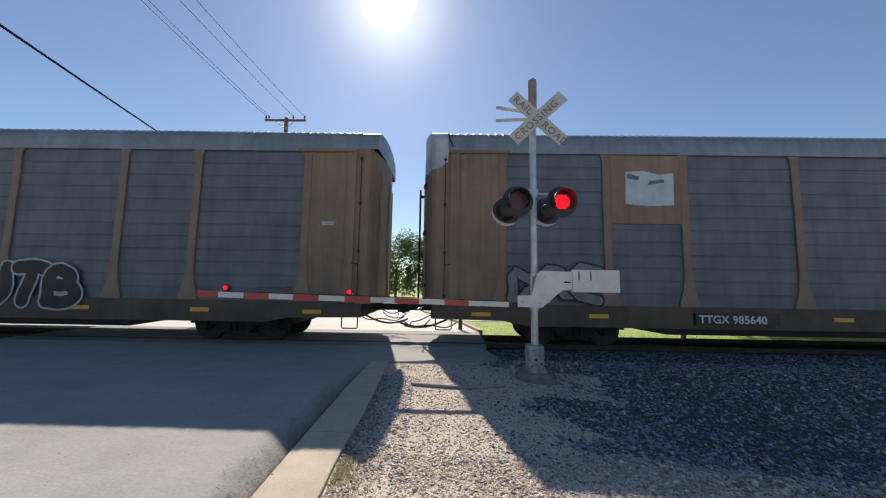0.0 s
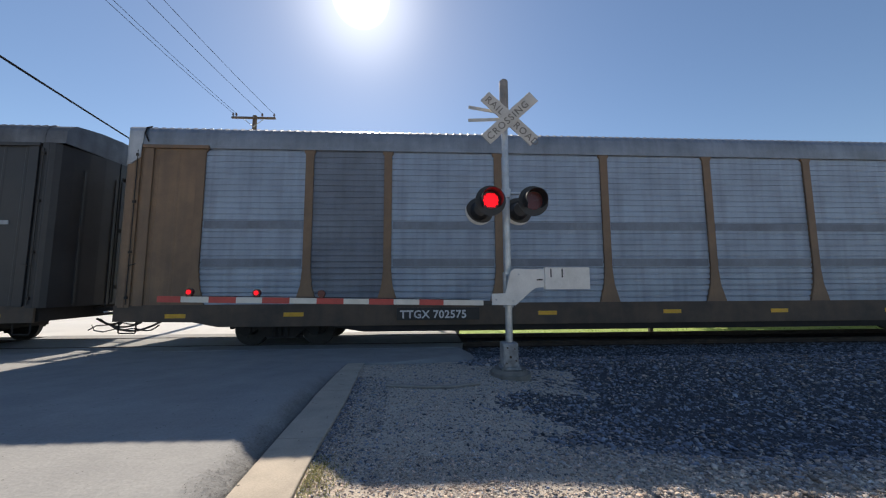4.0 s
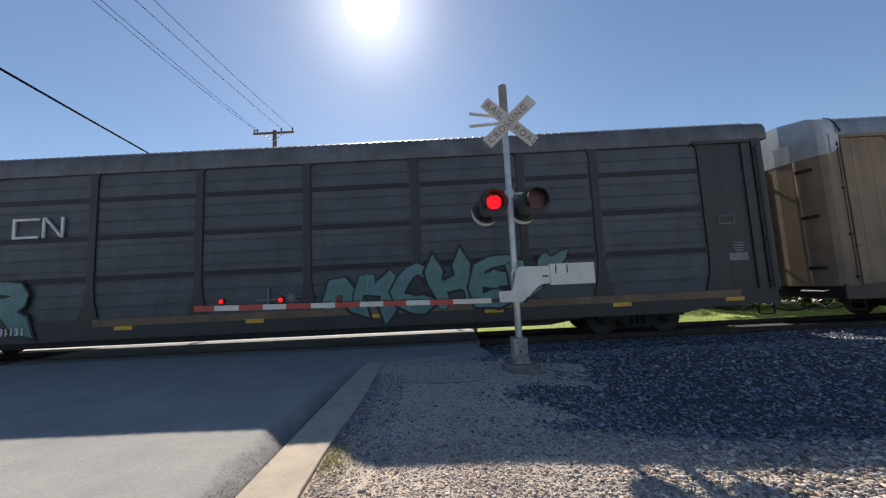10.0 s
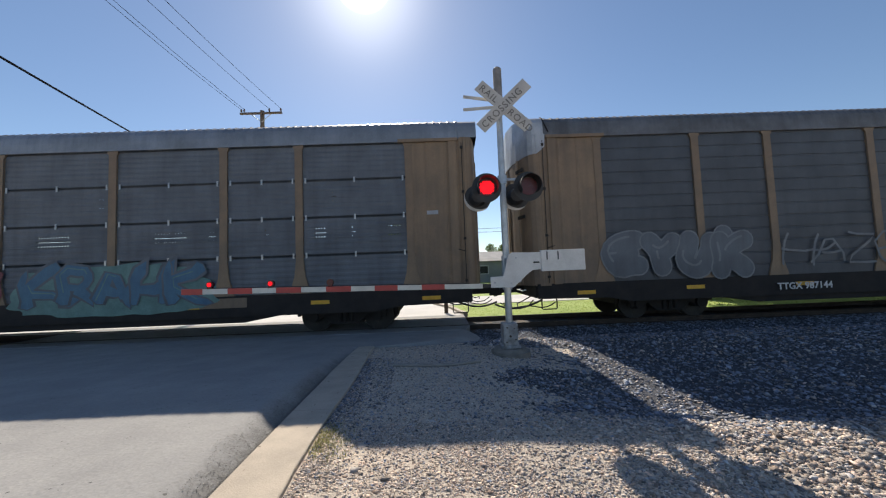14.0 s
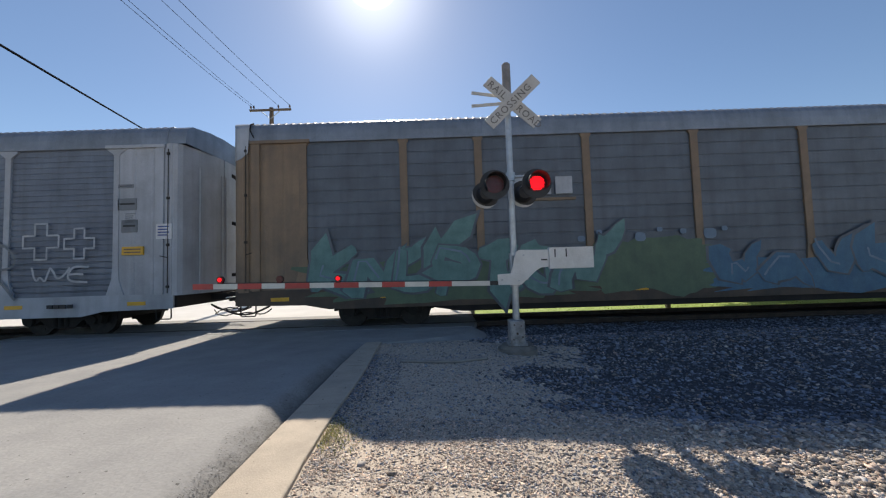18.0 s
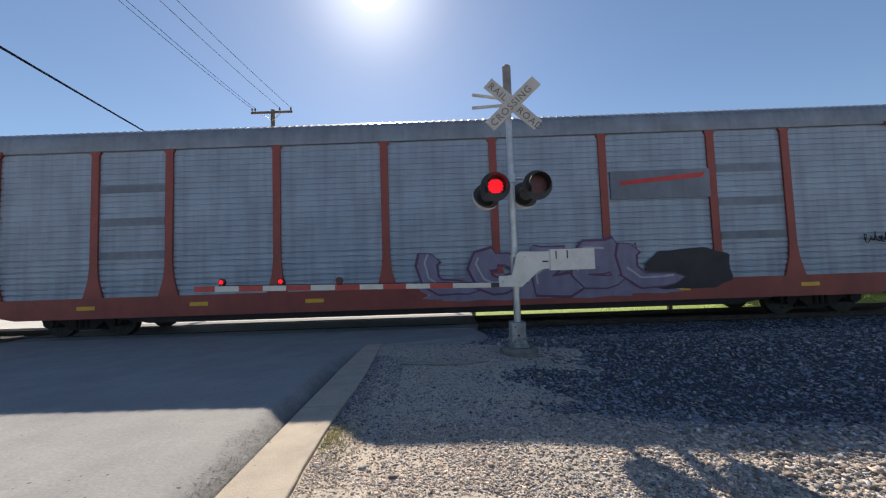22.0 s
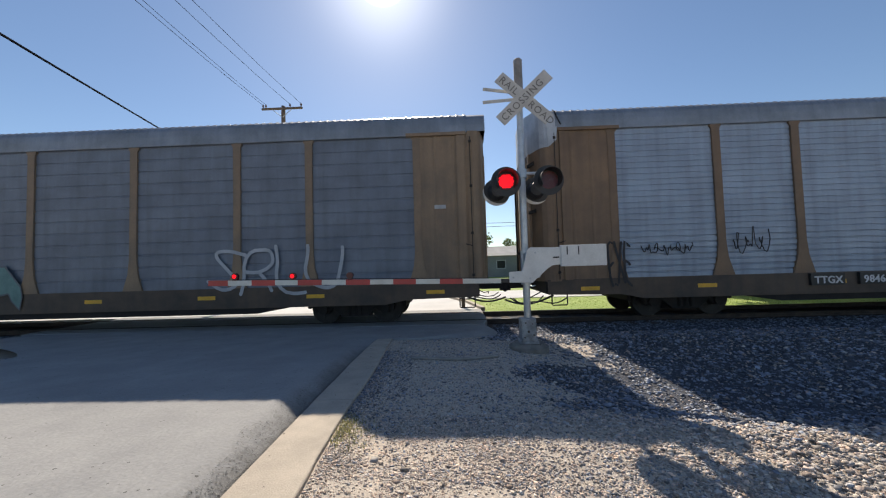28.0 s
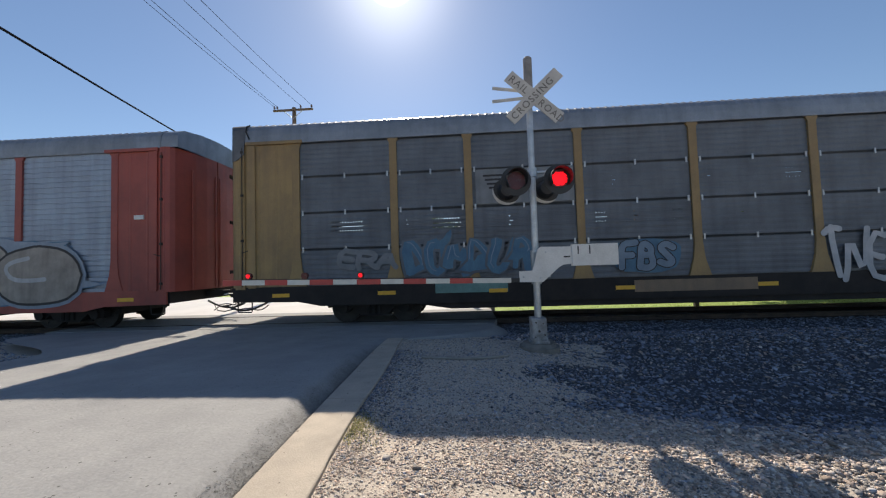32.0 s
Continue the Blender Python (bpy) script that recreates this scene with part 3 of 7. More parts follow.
# ---- track ----
def make_track():
    bed = bmesh.new()
    slab(bed, [(8.55, -0.33), (9.3, -0.235), (12.05, -0.235), (12.8, -0.33)], "x", -640, 640)
    tagged(new("ballast_bed", to_mesh(bed, "ballast_bed", M["ballast_fines"])), "dark grey crushed stone ballast bed under the track", "ballast", kind="structure")
    prof = [(-0.07, 0), (0.07, 0), (0.07, 0.012), (0.012, 0.03), (0.012, 0.11), (0.036, 0.125), (0.036, 0.15), (0.028, 0.158), (-0.028, 0.158), (-0.036, 0.15), (-0.036, 0.125), (-0.012, 0.11), (-0.012, 0.03), (-0.07, 0.012)]
    track = thing("railway_track", "steel rails on creosoted ties in ballast", "track", kind="structure")
    for y in (TRACK_Y - 0.755, TRACK_Y + 0.755):
        bm = bmesh.new()
        slab(bm, [(y + a, RAIL_Z - 0.158 + b) for a, b in prof], "x", -640, 640)
        ob = part("rail", bm, M["rail"], track)
        ob.data.materials.append(M["railtop"])
        for p in ob.data.polygons:
            if p.normal.z > 0.9 and p.center.z > RAIL_Z - 0.01:
                p.material_index = 1
    bm = bmesh.new()
    box(bm, -0.115, 0.115, -1.3, 1.3, -0.16, 0.0, 0.012)
    me = to_mesh(bm, "tie", M["tie"])
    for i in range(-110, 111):
        place("tie", me, track, (i * 0.53, TRACK_Y, RAIL_Z - 0.150 + 0.01), (0, 0, random.uniform(-1, 1)))
    # asphalt and rubber infill at the crossing
    bm = bmesh.new()
    slab(bm, [(-11.9, 9.2), (0.75, 9.2), (0.9, 9.84), (-11.9, 9.84)], "z", -0.30, -0.095)
    slab(bm, [(-11.9, 9.99), (0.9, 9.99), (0.9, 11.35), (-11.9, 11.35)], "z", -0.30, -0.095)
    slab(bm, [(-11.9, 11.5), (0.9, 11.5), (0.9, 12.2), (-11.9, 12.2)], "z", -0.30, -0.10)
    part("crossing_infill", bm, M["asphalt"], track, "worn asphalt infill between the rails at the road")


make_track()


# ---- train ----
CAR_L, CAR_PITCH = 28.2, 29.237
TRUCKS = (4.12, 24.42)
POSTS = [2.15, 4.85, 6.86, 9.75, 12.65, 15.57, 18.50, 21.39, 23.37, 26.30]
SHARED = {}


def shared(key, build, mat=None):
    if key not in SHARED:
        bm = bmesh.new()
        build(bm)
        SHARED[key] = to_mesh(bm, key, mat or M["dark"])
        SHARED[key].materials.append(M["galv"])
    return SHARED[key]


def closed(w, opens):
    """The stretches of a sheet w wide that are left between its openings."""
    x, out = -w / 2, []
    for a, b in opens:
        out.append((x, a))
        x = b
    return out + [(x, w / 2)]


def panel_bm(w, kind, vents=()):
    """A side panel w wide, from the sill to the top chord, facing -y with its face near y = 0; vents: (z, height, [(x0, x1), ...]) slots through it."""
    def build(bm):
        z0, z1 = 1.1, 5.04
        rows = []
        if kind == "ribbed":
            n = 26
            for i in range(n):
                a, b = z0 + (z1 - z0) * i / n, z0 + (z1 - z0) * (i + 1) / n
                h = b - a
                deep = 0.014 if a > 2.1 else 0.03
                rows += [(a, 0.0), (a + 0.66 * h, 0.0), (a + 0.76 * h, deep), (b - 0.10 * h, deep)]
        elif kind in ("seamed", "lapped"):
            cuts = [1.1, 2.1, 3.1, 4.1, 5.04]
            for a, b in zip(cuts, cuts[1:]):
                m = 7
                for k in range(m):
                    z = a + (b - a) * k / m
                    h = (b - a) / m
                    rows += [(z + 0.02, 0.0), (z + 0.5 * h, 0.0), (z + 0.6 * h, 0.008), (z + h - 0.01, 0.008)]
                rows += [(b - 0.035, 0.0), (b - 0.03, 0.05), (b - 0.008, 0.05)]
        else:
            n = 12
            for i in range(n):
                a, b = z0 + (z1 - z0) * i / n, z0 + (z1 - z0) * (i + 1) / n
                rows += [(a, 0.0), (b - 0.06, 0.0), (b - 0.045, 0.014), (b - 0.01, 0.014)]
        rows.append((z1, 0.0))
        rows = [r for r in rows if not any(z - 0.004 < r[0] < z + h + 0.004 for z, h, _ in vents)]
        slots = {}
        for z, h, opens in vents:
            rows += [(z, 0.004), (z + h, 0.004)]
            slots[z] = opens
        rows.sort()
        prev = None
        for z, y in rows:
            for a, b in closed(w, slots.get(prev[0], ())) if prev else ():
                bm.faces.new([bm.verts.new(p) for p in ((a, prev[1], prev[0]), (b, prev[1], prev[0]), (b, y, z), (a, y, z))])
            prev = (z, y)
        z = z0
        for v, h, opens in sorted(vents):
            box(bm, -w / 2, w / 2, 0.055, 0.075, z, v)
            for a, b in closed(w, opens):
                box(bm, a, b, 0.055, 0.075, v, v + h)
            z = v + h
        box(bm, -w / 2, w / 2, 0.055, 0.075, z, z1)
        if kind == "seamed":
            k = len(bm.faces)
            for z in (2.1, 3.1, 4.1):
                for x in (-w / 2 + 0.14, 0.0, w / 2 - 0.14):
                    box(bm, x - 0.022, x + 0.022, -0.02, 0.0, z - 0.085, z + 0.055)
            bm.faces.ensure_lookup_table()
            for f in bm.faces[k:]:
                f.material_index = 1
    return build


def slits(w, seed):
    """Short rows of punched slits in a near panel, in uneven groups."""
    rnd = random.Random(seed)
    out = []
    for group, z0 in ((0, 2.56), (1, 3.52)):
        spans = []
        x = -w / 2 + 0.15 + rnd.random() * 0.9
        while x < w / 2 - 0.3:
            l = rnd.choice((0.12, 0.3, 0.6, 0.9))
            if rnd.random() < (0.62 if group == 0 else 0.3):
                spans.append((x, min(x + l, w / 2 - 0.2)))
            x += l + rnd.uniform(0.3, 0.9)
        for k, dotted in enumerate((True, False, True)):
            opens = []
            for a, b in spans:
                if rnd.random() < 0.3:
                    continue
                if dotted:
                    q = a
                    while q < b - 0.05:
                        opens.append((q, q + 0.045))
                        q += 0.075
                elif b - a > 0.05:
                    opens.append((a, b))
            if opens:
                out.append((z0 + 0.115 * k, 0.03, opens))
    return out


def louvres(w):
    """The far side's long vent slots."""
    return [(z, 0.075, [(-w / 2 + 0.06, w / 2 - 0.06)]) for z in (2.86, 2.965, 3.14, 3.245, 3.35, 4.13, 4.235, 4.34, 4.445)]


def post_bm(bm):
    pts = [(-0.27, 1.1), (0.27, 1.1), (0.14, 1.55), (0.10, 1.95), (0.10, 4.93), (0.14, 4.99), (0.14, 5.04), (-0.14, 5.04), (-0.14, 4.99), (-0.10, 4.93), (-0.10, 1.95), (-0.14, 1.55)]
    slab(bm, pts, "y", -0.045, 0.06)


def tpost_bm(bm):
    pts = [(-0.24, 1.1), (0.24, 1.1), (0.10, 1.5), (0.075, 1.9), (0.075, 4.86), (0.24, 4.99), (0.24, 5.04), (-0.24, 5.04), (-0.24, 4.99), (-0.075, 4.86), (-0.075, 1.9), (-0.10, 1.5)]
    slab(bm, pts, "y", -0.045, 0.06)


def sill_bm(bm):
    """The side sill, deeper between the trucks than at the ends, with a narrow bottom lip."""
    e = CAR_L
    slab(bm, [(0.35, 1.1), (0.35, 0.71), (2.2, 0.68), (2.8, 0.56), (e - 2.8, 0.56), (e - 2.2, 0.68), (e - 0.35, 0.71), (e - 0.35, 1.1)], "y", -1.55, -1.50)
    box(bm, 2.8, e - 2.8, -1.50, -1.42, 0.562, 0.62)


def chord_bm(bm):
    box(bm, 0.62, CAR_L - 0.62, -1.556, -1.47, 5.045, 5.13, 0.01)


def roof_bm(bm):
    half = [(-1.53, 5.10), (-1.53, 5.30), (-1.51, 5.46), (-1.44, 5.58), (-1.30, 5.67), (-0.65, 5.76)]
    prof = half + [(0.0, 5.79)] + [(-y, z) for y, z in half[::-1]]
    x, xs = 0.49, []
    while x < CAR_L - 0.52:
        xs += [(x, 0.0), (x + 0.08, 0.0), (x + 0.10, 0.014), (x + 0.15, 0.014), (x + 0.17, 0.0)]
        x += 0.20
    prev = None
    for x, up in xs:
        cur = []
        for y, z in prof:
            s = 1.0 if z > 5.5 else 0.5
            cur.append(bm.verts.new((x, y * (1 + up * 0.35 * s / 1.5), z + up * s)))
        if prev:
            for k in range(len(prof) - 1):
                bm.faces.new((prev[k], cur[k], cur[k + 1], prev[k + 1]))
        else:
            bm.faces.new(cur)
        prev = cur
    bm.faces.new(prev[::-1])


def endpanel_bm(bm):
    """Plain end bay with shallow upright pressings."""
    pts = [(0.62, -1.53)]
    for x in (1.05, 1.55):
        pts += [(x - 0.04, -1.53), (x - 0.02, -1.538), (x + 0.02, -1.538), (x + 0.04, -1.53)]
    pts += [(2.06, -1.53), (2.06, -1.46), (0.62, -1.46)]
    slab(bm, pts, "z", 1.1, 5.10)


NEAR_END, FAR_END = -0.02, 0.12


def bow(depth):
    """Plan of half an end: from the corner to the middle, which stands out to depth."""
    shape = ((0.0, -1.57), (0.22, -1.545), (0.44, -1.45), (0.63, -1.20), (0.83, -0.85), (0.95, -0.45), (1.0, -0.02))
    return [(0.46 - (0.46 - depth) * k, y) for k, y in shape]


def bow_x(y, depth):
    """How far in the bowed end lies at a distance from the car's middle line."""
    y, line = -abs(y), bow(depth)
    for (a, p), (b, q) in zip(line, line[1:]):
        if y <= q:
            return a + (b - a) * max(0.0, y - p) / (q - p)
    return depth


def bowed_end(bm, half, top, inner, out, depth):
    """The end of a roof of that half profile: bowed with the doors at one end, nearly straight at the other."""
    prof = half + [(0.0, top)] + [(-y, z) for y, z in half[::-1]]
    a = [bm.verts.new((inner, y, z)) for y, z in prof]
    edge = (lambda y: bow_x(y, depth)) if depth == NEAR_END else (lambda y: 0.13 + 0.05 * abs(y) ** 2 / 2.3)
    b = [bm.verts.new((edge(y) - out, y, z)) for y, z in prof]
    low = [bm.verts.new((edge(y) - out, y, half[0][1])) for y, _ in prof[1:-1]]
    fs = [bm.faces.new((a[k], a[k + 1], b[k + 1], b[k])) for k in range(len(prof) - 1)]
    under = [b[0]] + low + [b[-1]]
    for k in range(len(prof) - 1):
        ring = [b[k], b[k + 1], under[k + 1], under[k]]
        ring = [v for i, v in enumerate(ring) if v not in ring[:i]]
        fs.append(bm.faces.new(ring))
    bmesh.ops.recalc_face_normals(bm, faces=fs)


def enddoor_bm(bm, depth):
    """Half of the bowed end door: wraps the corner from the side to the middle of the end."""
    pts = [(0.66, -1.57), (0.56, -1.57), (0.55, -1.58), (0.51, -1.58), (0.50, -1.57)] + bow(depth)
    pts += [(x + 0.06, y * 0.965) for x, y in bow(depth)[::-1]] + [(0.66, -1.51)]
    slab(bm, pts, "z", 1.05, 5.12)


def doorrib_bm(bm):
    box(bm, -0.022, 0.03, -0.025, 0.025, 1.1, 4.6, 0.006)


def hood_bm(bm, depth):
    """Pale sheet closing the top of the end, folded round the corners onto the sides."""
    near = [(x - 0.010, y * 1.006) for x, y in bow(depth)]
    ring = near + [(x, -y) for x, y in near[::-1]]
    slab(bm, ring + [(x + 0.008, y) for x, y in ring[::-1]], "z", 4.60, 5.13)
    for e in (-1, 1):
        slab(bm, [(0.42, 5.13), (0.42, 4.60), (0.50, 4.64), (0.66, 4.78), (0.68, 5.13)], "y", e * 1.60, e * 1.574)
    # the cap above it, over the roof's end
    half = [(-1.545, 5.10), (-1.545, 5.31), (-1.525, 5.47), (-1.455, 5.595), (-1.31, 5.685), (-0.65, 5.775)]
    bowed_end(bm, half, 5.805, 0.66, 0.012, depth)


def hood_seam_bm(bm):
    """The dark folded edge where the hood's cap meets the roof."""
    pipe(bm, [(0.80, -1.56, 5.20), (0.70, -1.555, 5.42), (0.67, -1.47, 5.60), (0.67, -1.31, 5.70)], 0.016, 6)


def endcap_bm(bm, depth):
    """The roof's closed end above the doors, bowed like them."""
    half = [(-1.52, 5.125), (-1.52, 5.30), (-1.50, 5.45), (-1.43, 5.57), (-1.29, 5.66), (-0.65, 5.75)]
    bowed_end(bm, half, 5.78, 0.72, 0.0, depth)


def doortrack_bm(bm):
    """The beam over the end bay in which the door runs."""
    box(bm, 0.70, 2.30, -1.60, -1.50, 5.02, 5.11, 0.012)


def doorpost_bm(bm):
    """Upright at the door's edge, with the shadow gap beside it."""
    box(bm, 0.74, 0.96, -1.575, -1.50, 1.08, 5.02, 0.01)


def lockrod_bm(bm):
    """Locking rod on the door with its handle and keepers."""
    rod(bm, (0.60, -1.595, 1.12), (0.60, -1.595, 4.96), 0.011, 0.011, 8)
    for z in (1.25, 2.35, 3.6, 4.8):
        box(bm, 0.565, 0.635, -1.612, -1.57, z, z + 0.07, 0.006)
    rod(bm, (0.60, -1.615, 2.05), (0.78, -1.625, 2.10), 0.012, 0.012, 6)


def doorbar_bm(bm, depth):
    """Dark hinge bars on the bowed face and the brake staff at its middle."""
    for z in (1.5, 2.9, 4.2):
        slab(bm, [(x + depth, y) for x, y in ((0.155, -1.36), (0.06, -0.98), (0.085, -0.97), (0.18, -1.35))], "z", z, z + 0.09)
    rod(bm, (depth - 0.10, 0.05, 1.0), (depth - 0.10, 0.05, 4.45), 0.03, 0.03, 8)
    box(bm, depth - 0.12, depth + 0.03, 0.02, 0.08, 4.2, 4.28)
    box(bm, depth - 0.12, depth + 0.03, 0.02, 0.08, 1.8, 1.88)


def stirrup_bm(bm):
    """Step hung under the corner of the sill."""
    pipe(bm, [(0.45, -1.48, 0.74), (0.45, -1.48, 0.46), (0.47, -1.48, 0.43), (0.83, -1.48, 0.43), (0.85, -1.48, 0.46), (0.85, -1.48, 0.74)], 0.017, 6)


def grab_bm(bm):
    pipe(bm, [(0.08, -1.35, 0.95), (-0.02, -1.35, 0.93), (-0.02, -0.75, 0.93), (0.08, -0.75, 0.95)], 0.016, 6)


def frame_bm(bm):
    box(bm, 0.3, CAR_L - 0.3, -1.46, 1.46, 1.0, 1.08)
    slab(bm, [(1.0, 1.0), (1.0, 0.75), (5.9, 0.60), (7.2, 0.36), (21.0, 0.36), (22.3, 0.60), (27.2, 0.75), (27.2, 1.0)], "y", -0.42, 0.42)
    for x in (0.32, CAR_L - 0.62):
        box(bm, x, x + 0.3, -1.45, 1.45, 0.72, 1.02, 0.02)
    for x in (8.5, 11, 14.1, 17.2, 19.7):
        box(bm, x - 0.06, x + 0.06, -1.42, 1.42, 0.6, 1.0)


def skirt_bm(bm):
    """The deep, dark lower flange of the side sill between the trucks."""
    slab(bm, [(5.2, 0.58), (6.3, 0.40), (21.9, 0.40), (23.0, 0.58)], "y", -1.47, -1.40)


def coupler_bm(bm):
    box(bm, -0.62, 0.35, -0.10, 0.10, 0.80, 0.98, 0.02)
    slab(bm, [(-0.62, -0.12), (-0.70, -0.14), (-0.72, 0.02), (-0.62, 0.14), (-0.5, 0.12), (-0.5, -0.12)], "z", 0.74, 1.02)
    rod(bm, (-0.55, -0.02, 0.70), (-0.55, -0.02, 1.04), 0.04)


def hose_bm(bm):
    pts = []
    for i in range(12):
        f = i / 11
        pts.append((0.75 - 1.38 * f, -0.55 + 0.15 * f, 0.60 - 0.24 * math.sin(math.pi * f * 0.86)))
    pipe(bm, pts, 0.03, 6)


def long_hose_bm(bm):
    pts = []
    for i in range(14):
        f = i / 13
        pts.append((1.0 - 1.5 * f, -0.95 + 0.35 * f, 0.56 - 0.15 * math.sin(math.pi * f) ** 0.8 - 0.05 * math.sin(3 * math.pi * f)))
    pipe(bm, pts, 0.018, 6)


def short_hose_bm(bm):
    pts = [(0.30, -1.2, 0.66), (0.15, -1.22, 0.50), (-0.1, -1.24, 0.44), (-0.34, -1.2, 0.47), (-0.5, -1.1, 0.60)]
    pipe(bm, pts, 0.016, 6)


def lever_bm(bm):
    pipe(bm, [(0.3, -0.95, 0.74), (0.0, -1.0, 0.60), (-0.18, -1.35, 0.60), (-0.2, -1.52, 0.52)], 0.016, 6)


def sideframe_bm(bm):
    pts = [(-1.12, 0.52), (-0.98, 0.62), (-0.5, 0.66), (0.5, 0.66), (0.98, 0.62), (1.12, 0.52), (1.08, 0.34), (0.72, 0.34), (0.60, 0.44), (0.34, 0.22), (-0.34, 0.22), (-0.60, 0.44), (-0.72, 0.34), (-1.08, 0.34)]
    slab(bm, pts, "y", -0.09, 0.09)
    for x in (-0.86, 0.86):
        rod(bm, (x, -0.16, 0.42), (x, 0.1, 0.42), 0.13, 0.13, 14)
    for x in (-0.16, 0, 0.16):
        rod(bm, (x, -0.10, 0.27), (x, -0.10, 0.55), 0.055, 0.055, 10)


def bolster_bm(bm):
    box(bm, -0.25, 0.25, -1.05, 1.05, 0.40, 0.70, 0.03)


def beam_bm(bm):
    """Brake rigging across the truck between the wheels, with its rods and hangers."""
    for x in (-0.36, 0.36):
        box(bm, x - 0.07, x + 0.07, -0.92, 0.92, 0.26, 0.56, 0.02)
        for y in (-0.8, 0.8):
            box(bm, x - 0.10, x + 0.10, y - 0.05, y + 0.05, 0.18, 0.66, 0.02)
    for y in (-0.3, 0.3):
        rod(bm, (-1.35, y, 0.52), (1.35, y, 0.52), 0.04, 0.04, 8)
    for x in (-1.36, 1.36):
        box(bm, x - 0.05, x + 0.05, -0.85, 0.85, 0.42, 0.62, 0.02)
    box(bm, -0.85, 0.85, -0.55, 0.55, 0.60, 0.74, 0.02)


def wheelset_bm(bm):
    """Axle and two wheels, centred on the axle."""
    rod(bm, (0, -1.0, 0), (0, 1.0, 0), 0.08, 0.08, 12)
    for s in (-1, 1):
        y = s * 0.755
        rod(bm, (0, y - 0.07, 0), (0, y + 0.07, 0), 0.42, 0.42, 28)
        rod(bm, (0, y - s * 0.075, 0), (0, y - s * 0.045, 0), 0.45, 0.45, 28)
        rod(bm, (0, y + s * 0.055, 0), (0, y + s * 0.10, 0), 0.17, 0.14, 16)
        for k in range(4):
            a = k * math.pi / 2
            rod(bm, (0.27 * math.cos(a), y + s * 0.06, 0.27 * math.sin(a)), (0.27 * math.cos(a), y + s * 0.085, 0.27 * math.sin(a)), 0.05, 0.05, 8)


def truck(car, x):
    t = place("truck", shared("truck_bolster", bolster_bm, M["under"]), car, (x, 0, 0))
    sf = shared("side_frame", sideframe_bm, M["under"])
    place("side_frame", sf, t, (0, -1.0, 0))
    place("side_frame", sf, t, (0, 1.0, 0), (0, 0, 180))
    place("brake_beam", shared("brake_beam", beam_bm, M["under"]), t)
    sets = []
    for dx in (-0.865, 0.865):
        sets.append(place("wheelset", shared("wheelset", wheelset_bm, M["wheel"]), t, (dx, 0, 0.42)))
    return sets


SKELETON = {"A": "00 26 40,12 32", "B": "00 06 35 33 03,33 41 30 00", "C": "45 26 05 01 20 41", "D": "00 06 25 43 41 20 00", "E": "46 06 00 40,03 33", "F": "46 06 00,03 33", "G": "45 26 05 01 20 41 43 23", "H": "00 06,40 46,03 43", "I": "20 26", "J": "46 41 20 01", "K": "00 06,46 03 40", "L": "06 00 40", "M": "00 06 22 46 40", "N": "00 06 40 46", "O": "26 05 01 20 41 45 26", "P": "00 06 36 44 33 03", "R": "00 06 36 44 33 03,23 40", "S": "45 26 05 23 41 20 01", "T": "06 46,26 20", "U": "06 01 20 41 46", "V": "06 20 46", "W": "06 10 23 30 46", "X": "06 40,00 46", "Y": "06 23 46,23 20", "Z": "06 46 00 40"}


def strokes_of(ch, rounds):
    """The letter's strokes as rounded lines in a unit box."""
    out = []
    for s in SKELETON[ch].split(","):
        pts = [Vector((int(p[0]) / 4, int(p[1]) / 6)) for p in s.split()]
        for _ in range(rounds):
            q = [pts[0]]
            for a, c in zip(pts, pts[1:]):
                q += [a.lerp(c, 0.25), a.lerp(c, 0.75)]
            pts = q + [pts[-1]]
        out.append(pts)
    return out


def ribbon(verts, faces, pts, half, y, taper=0.0):
    """A flat band of paint along the points: round ends, or with a taper a band that swells and ends in a point."""
    n = len(pts)
    i0 = len(verts)
    for k, p in enumerate(pts):
        d = pts[min(k + 1, n - 1)] - pts[max(k - 1, 0)]
        d = d.normalized() if d.length > 1e-6 else Vector((1, 0))
        e = Vector((-d.y, d.x)) * half * (1 + taper * (1 - 2 * k / max(1, n - 1)))
        yy = y - 0.00001 * k
        verts += [(p.x + e.x, yy, p.y + e.y), (p.x - e.x, yy, p.y - e.y)]
    for k in range(n - 1):
        a = i0 + 2 * k
        faces.append((a, a + 1, a + 3, a + 2))
    for k, e in ((0, 1), (n - 1, -1)):
        p = pts[k]
        a = i0 + 2 * k
        l = Vector((verts[a][0], verts[a][2])) - p
        start = math.atan2(l.y, l.x)
        i1 = len(verts)
        if taper:
            d = (pts[0] - pts[1] if e > 0 else pts[-1] - pts[-2]).normalized()
            tip = p + d * l.length * (0.35 if e > 0 else 1.9)
            verts.append((tip.x, verts[a][1], tip.y))
            faces.append((a, i1, a + 1)[::e])
            continue
        for m in range(1, 7):
            w = start + e * math.pi * m / 7
            verts.append((p.x + half * math.cos(w), verts[a][1], p.y + half * math.sin(w)))
        faces.append((a, *range(i1, i1 + 6), a + 1)[::e])


def flat(name, data, mat):
    me = bpy.data.meshes.new(name)
    me.from_pydata(data[0], [], data[1])
    me.materials.append(mat)
    return me


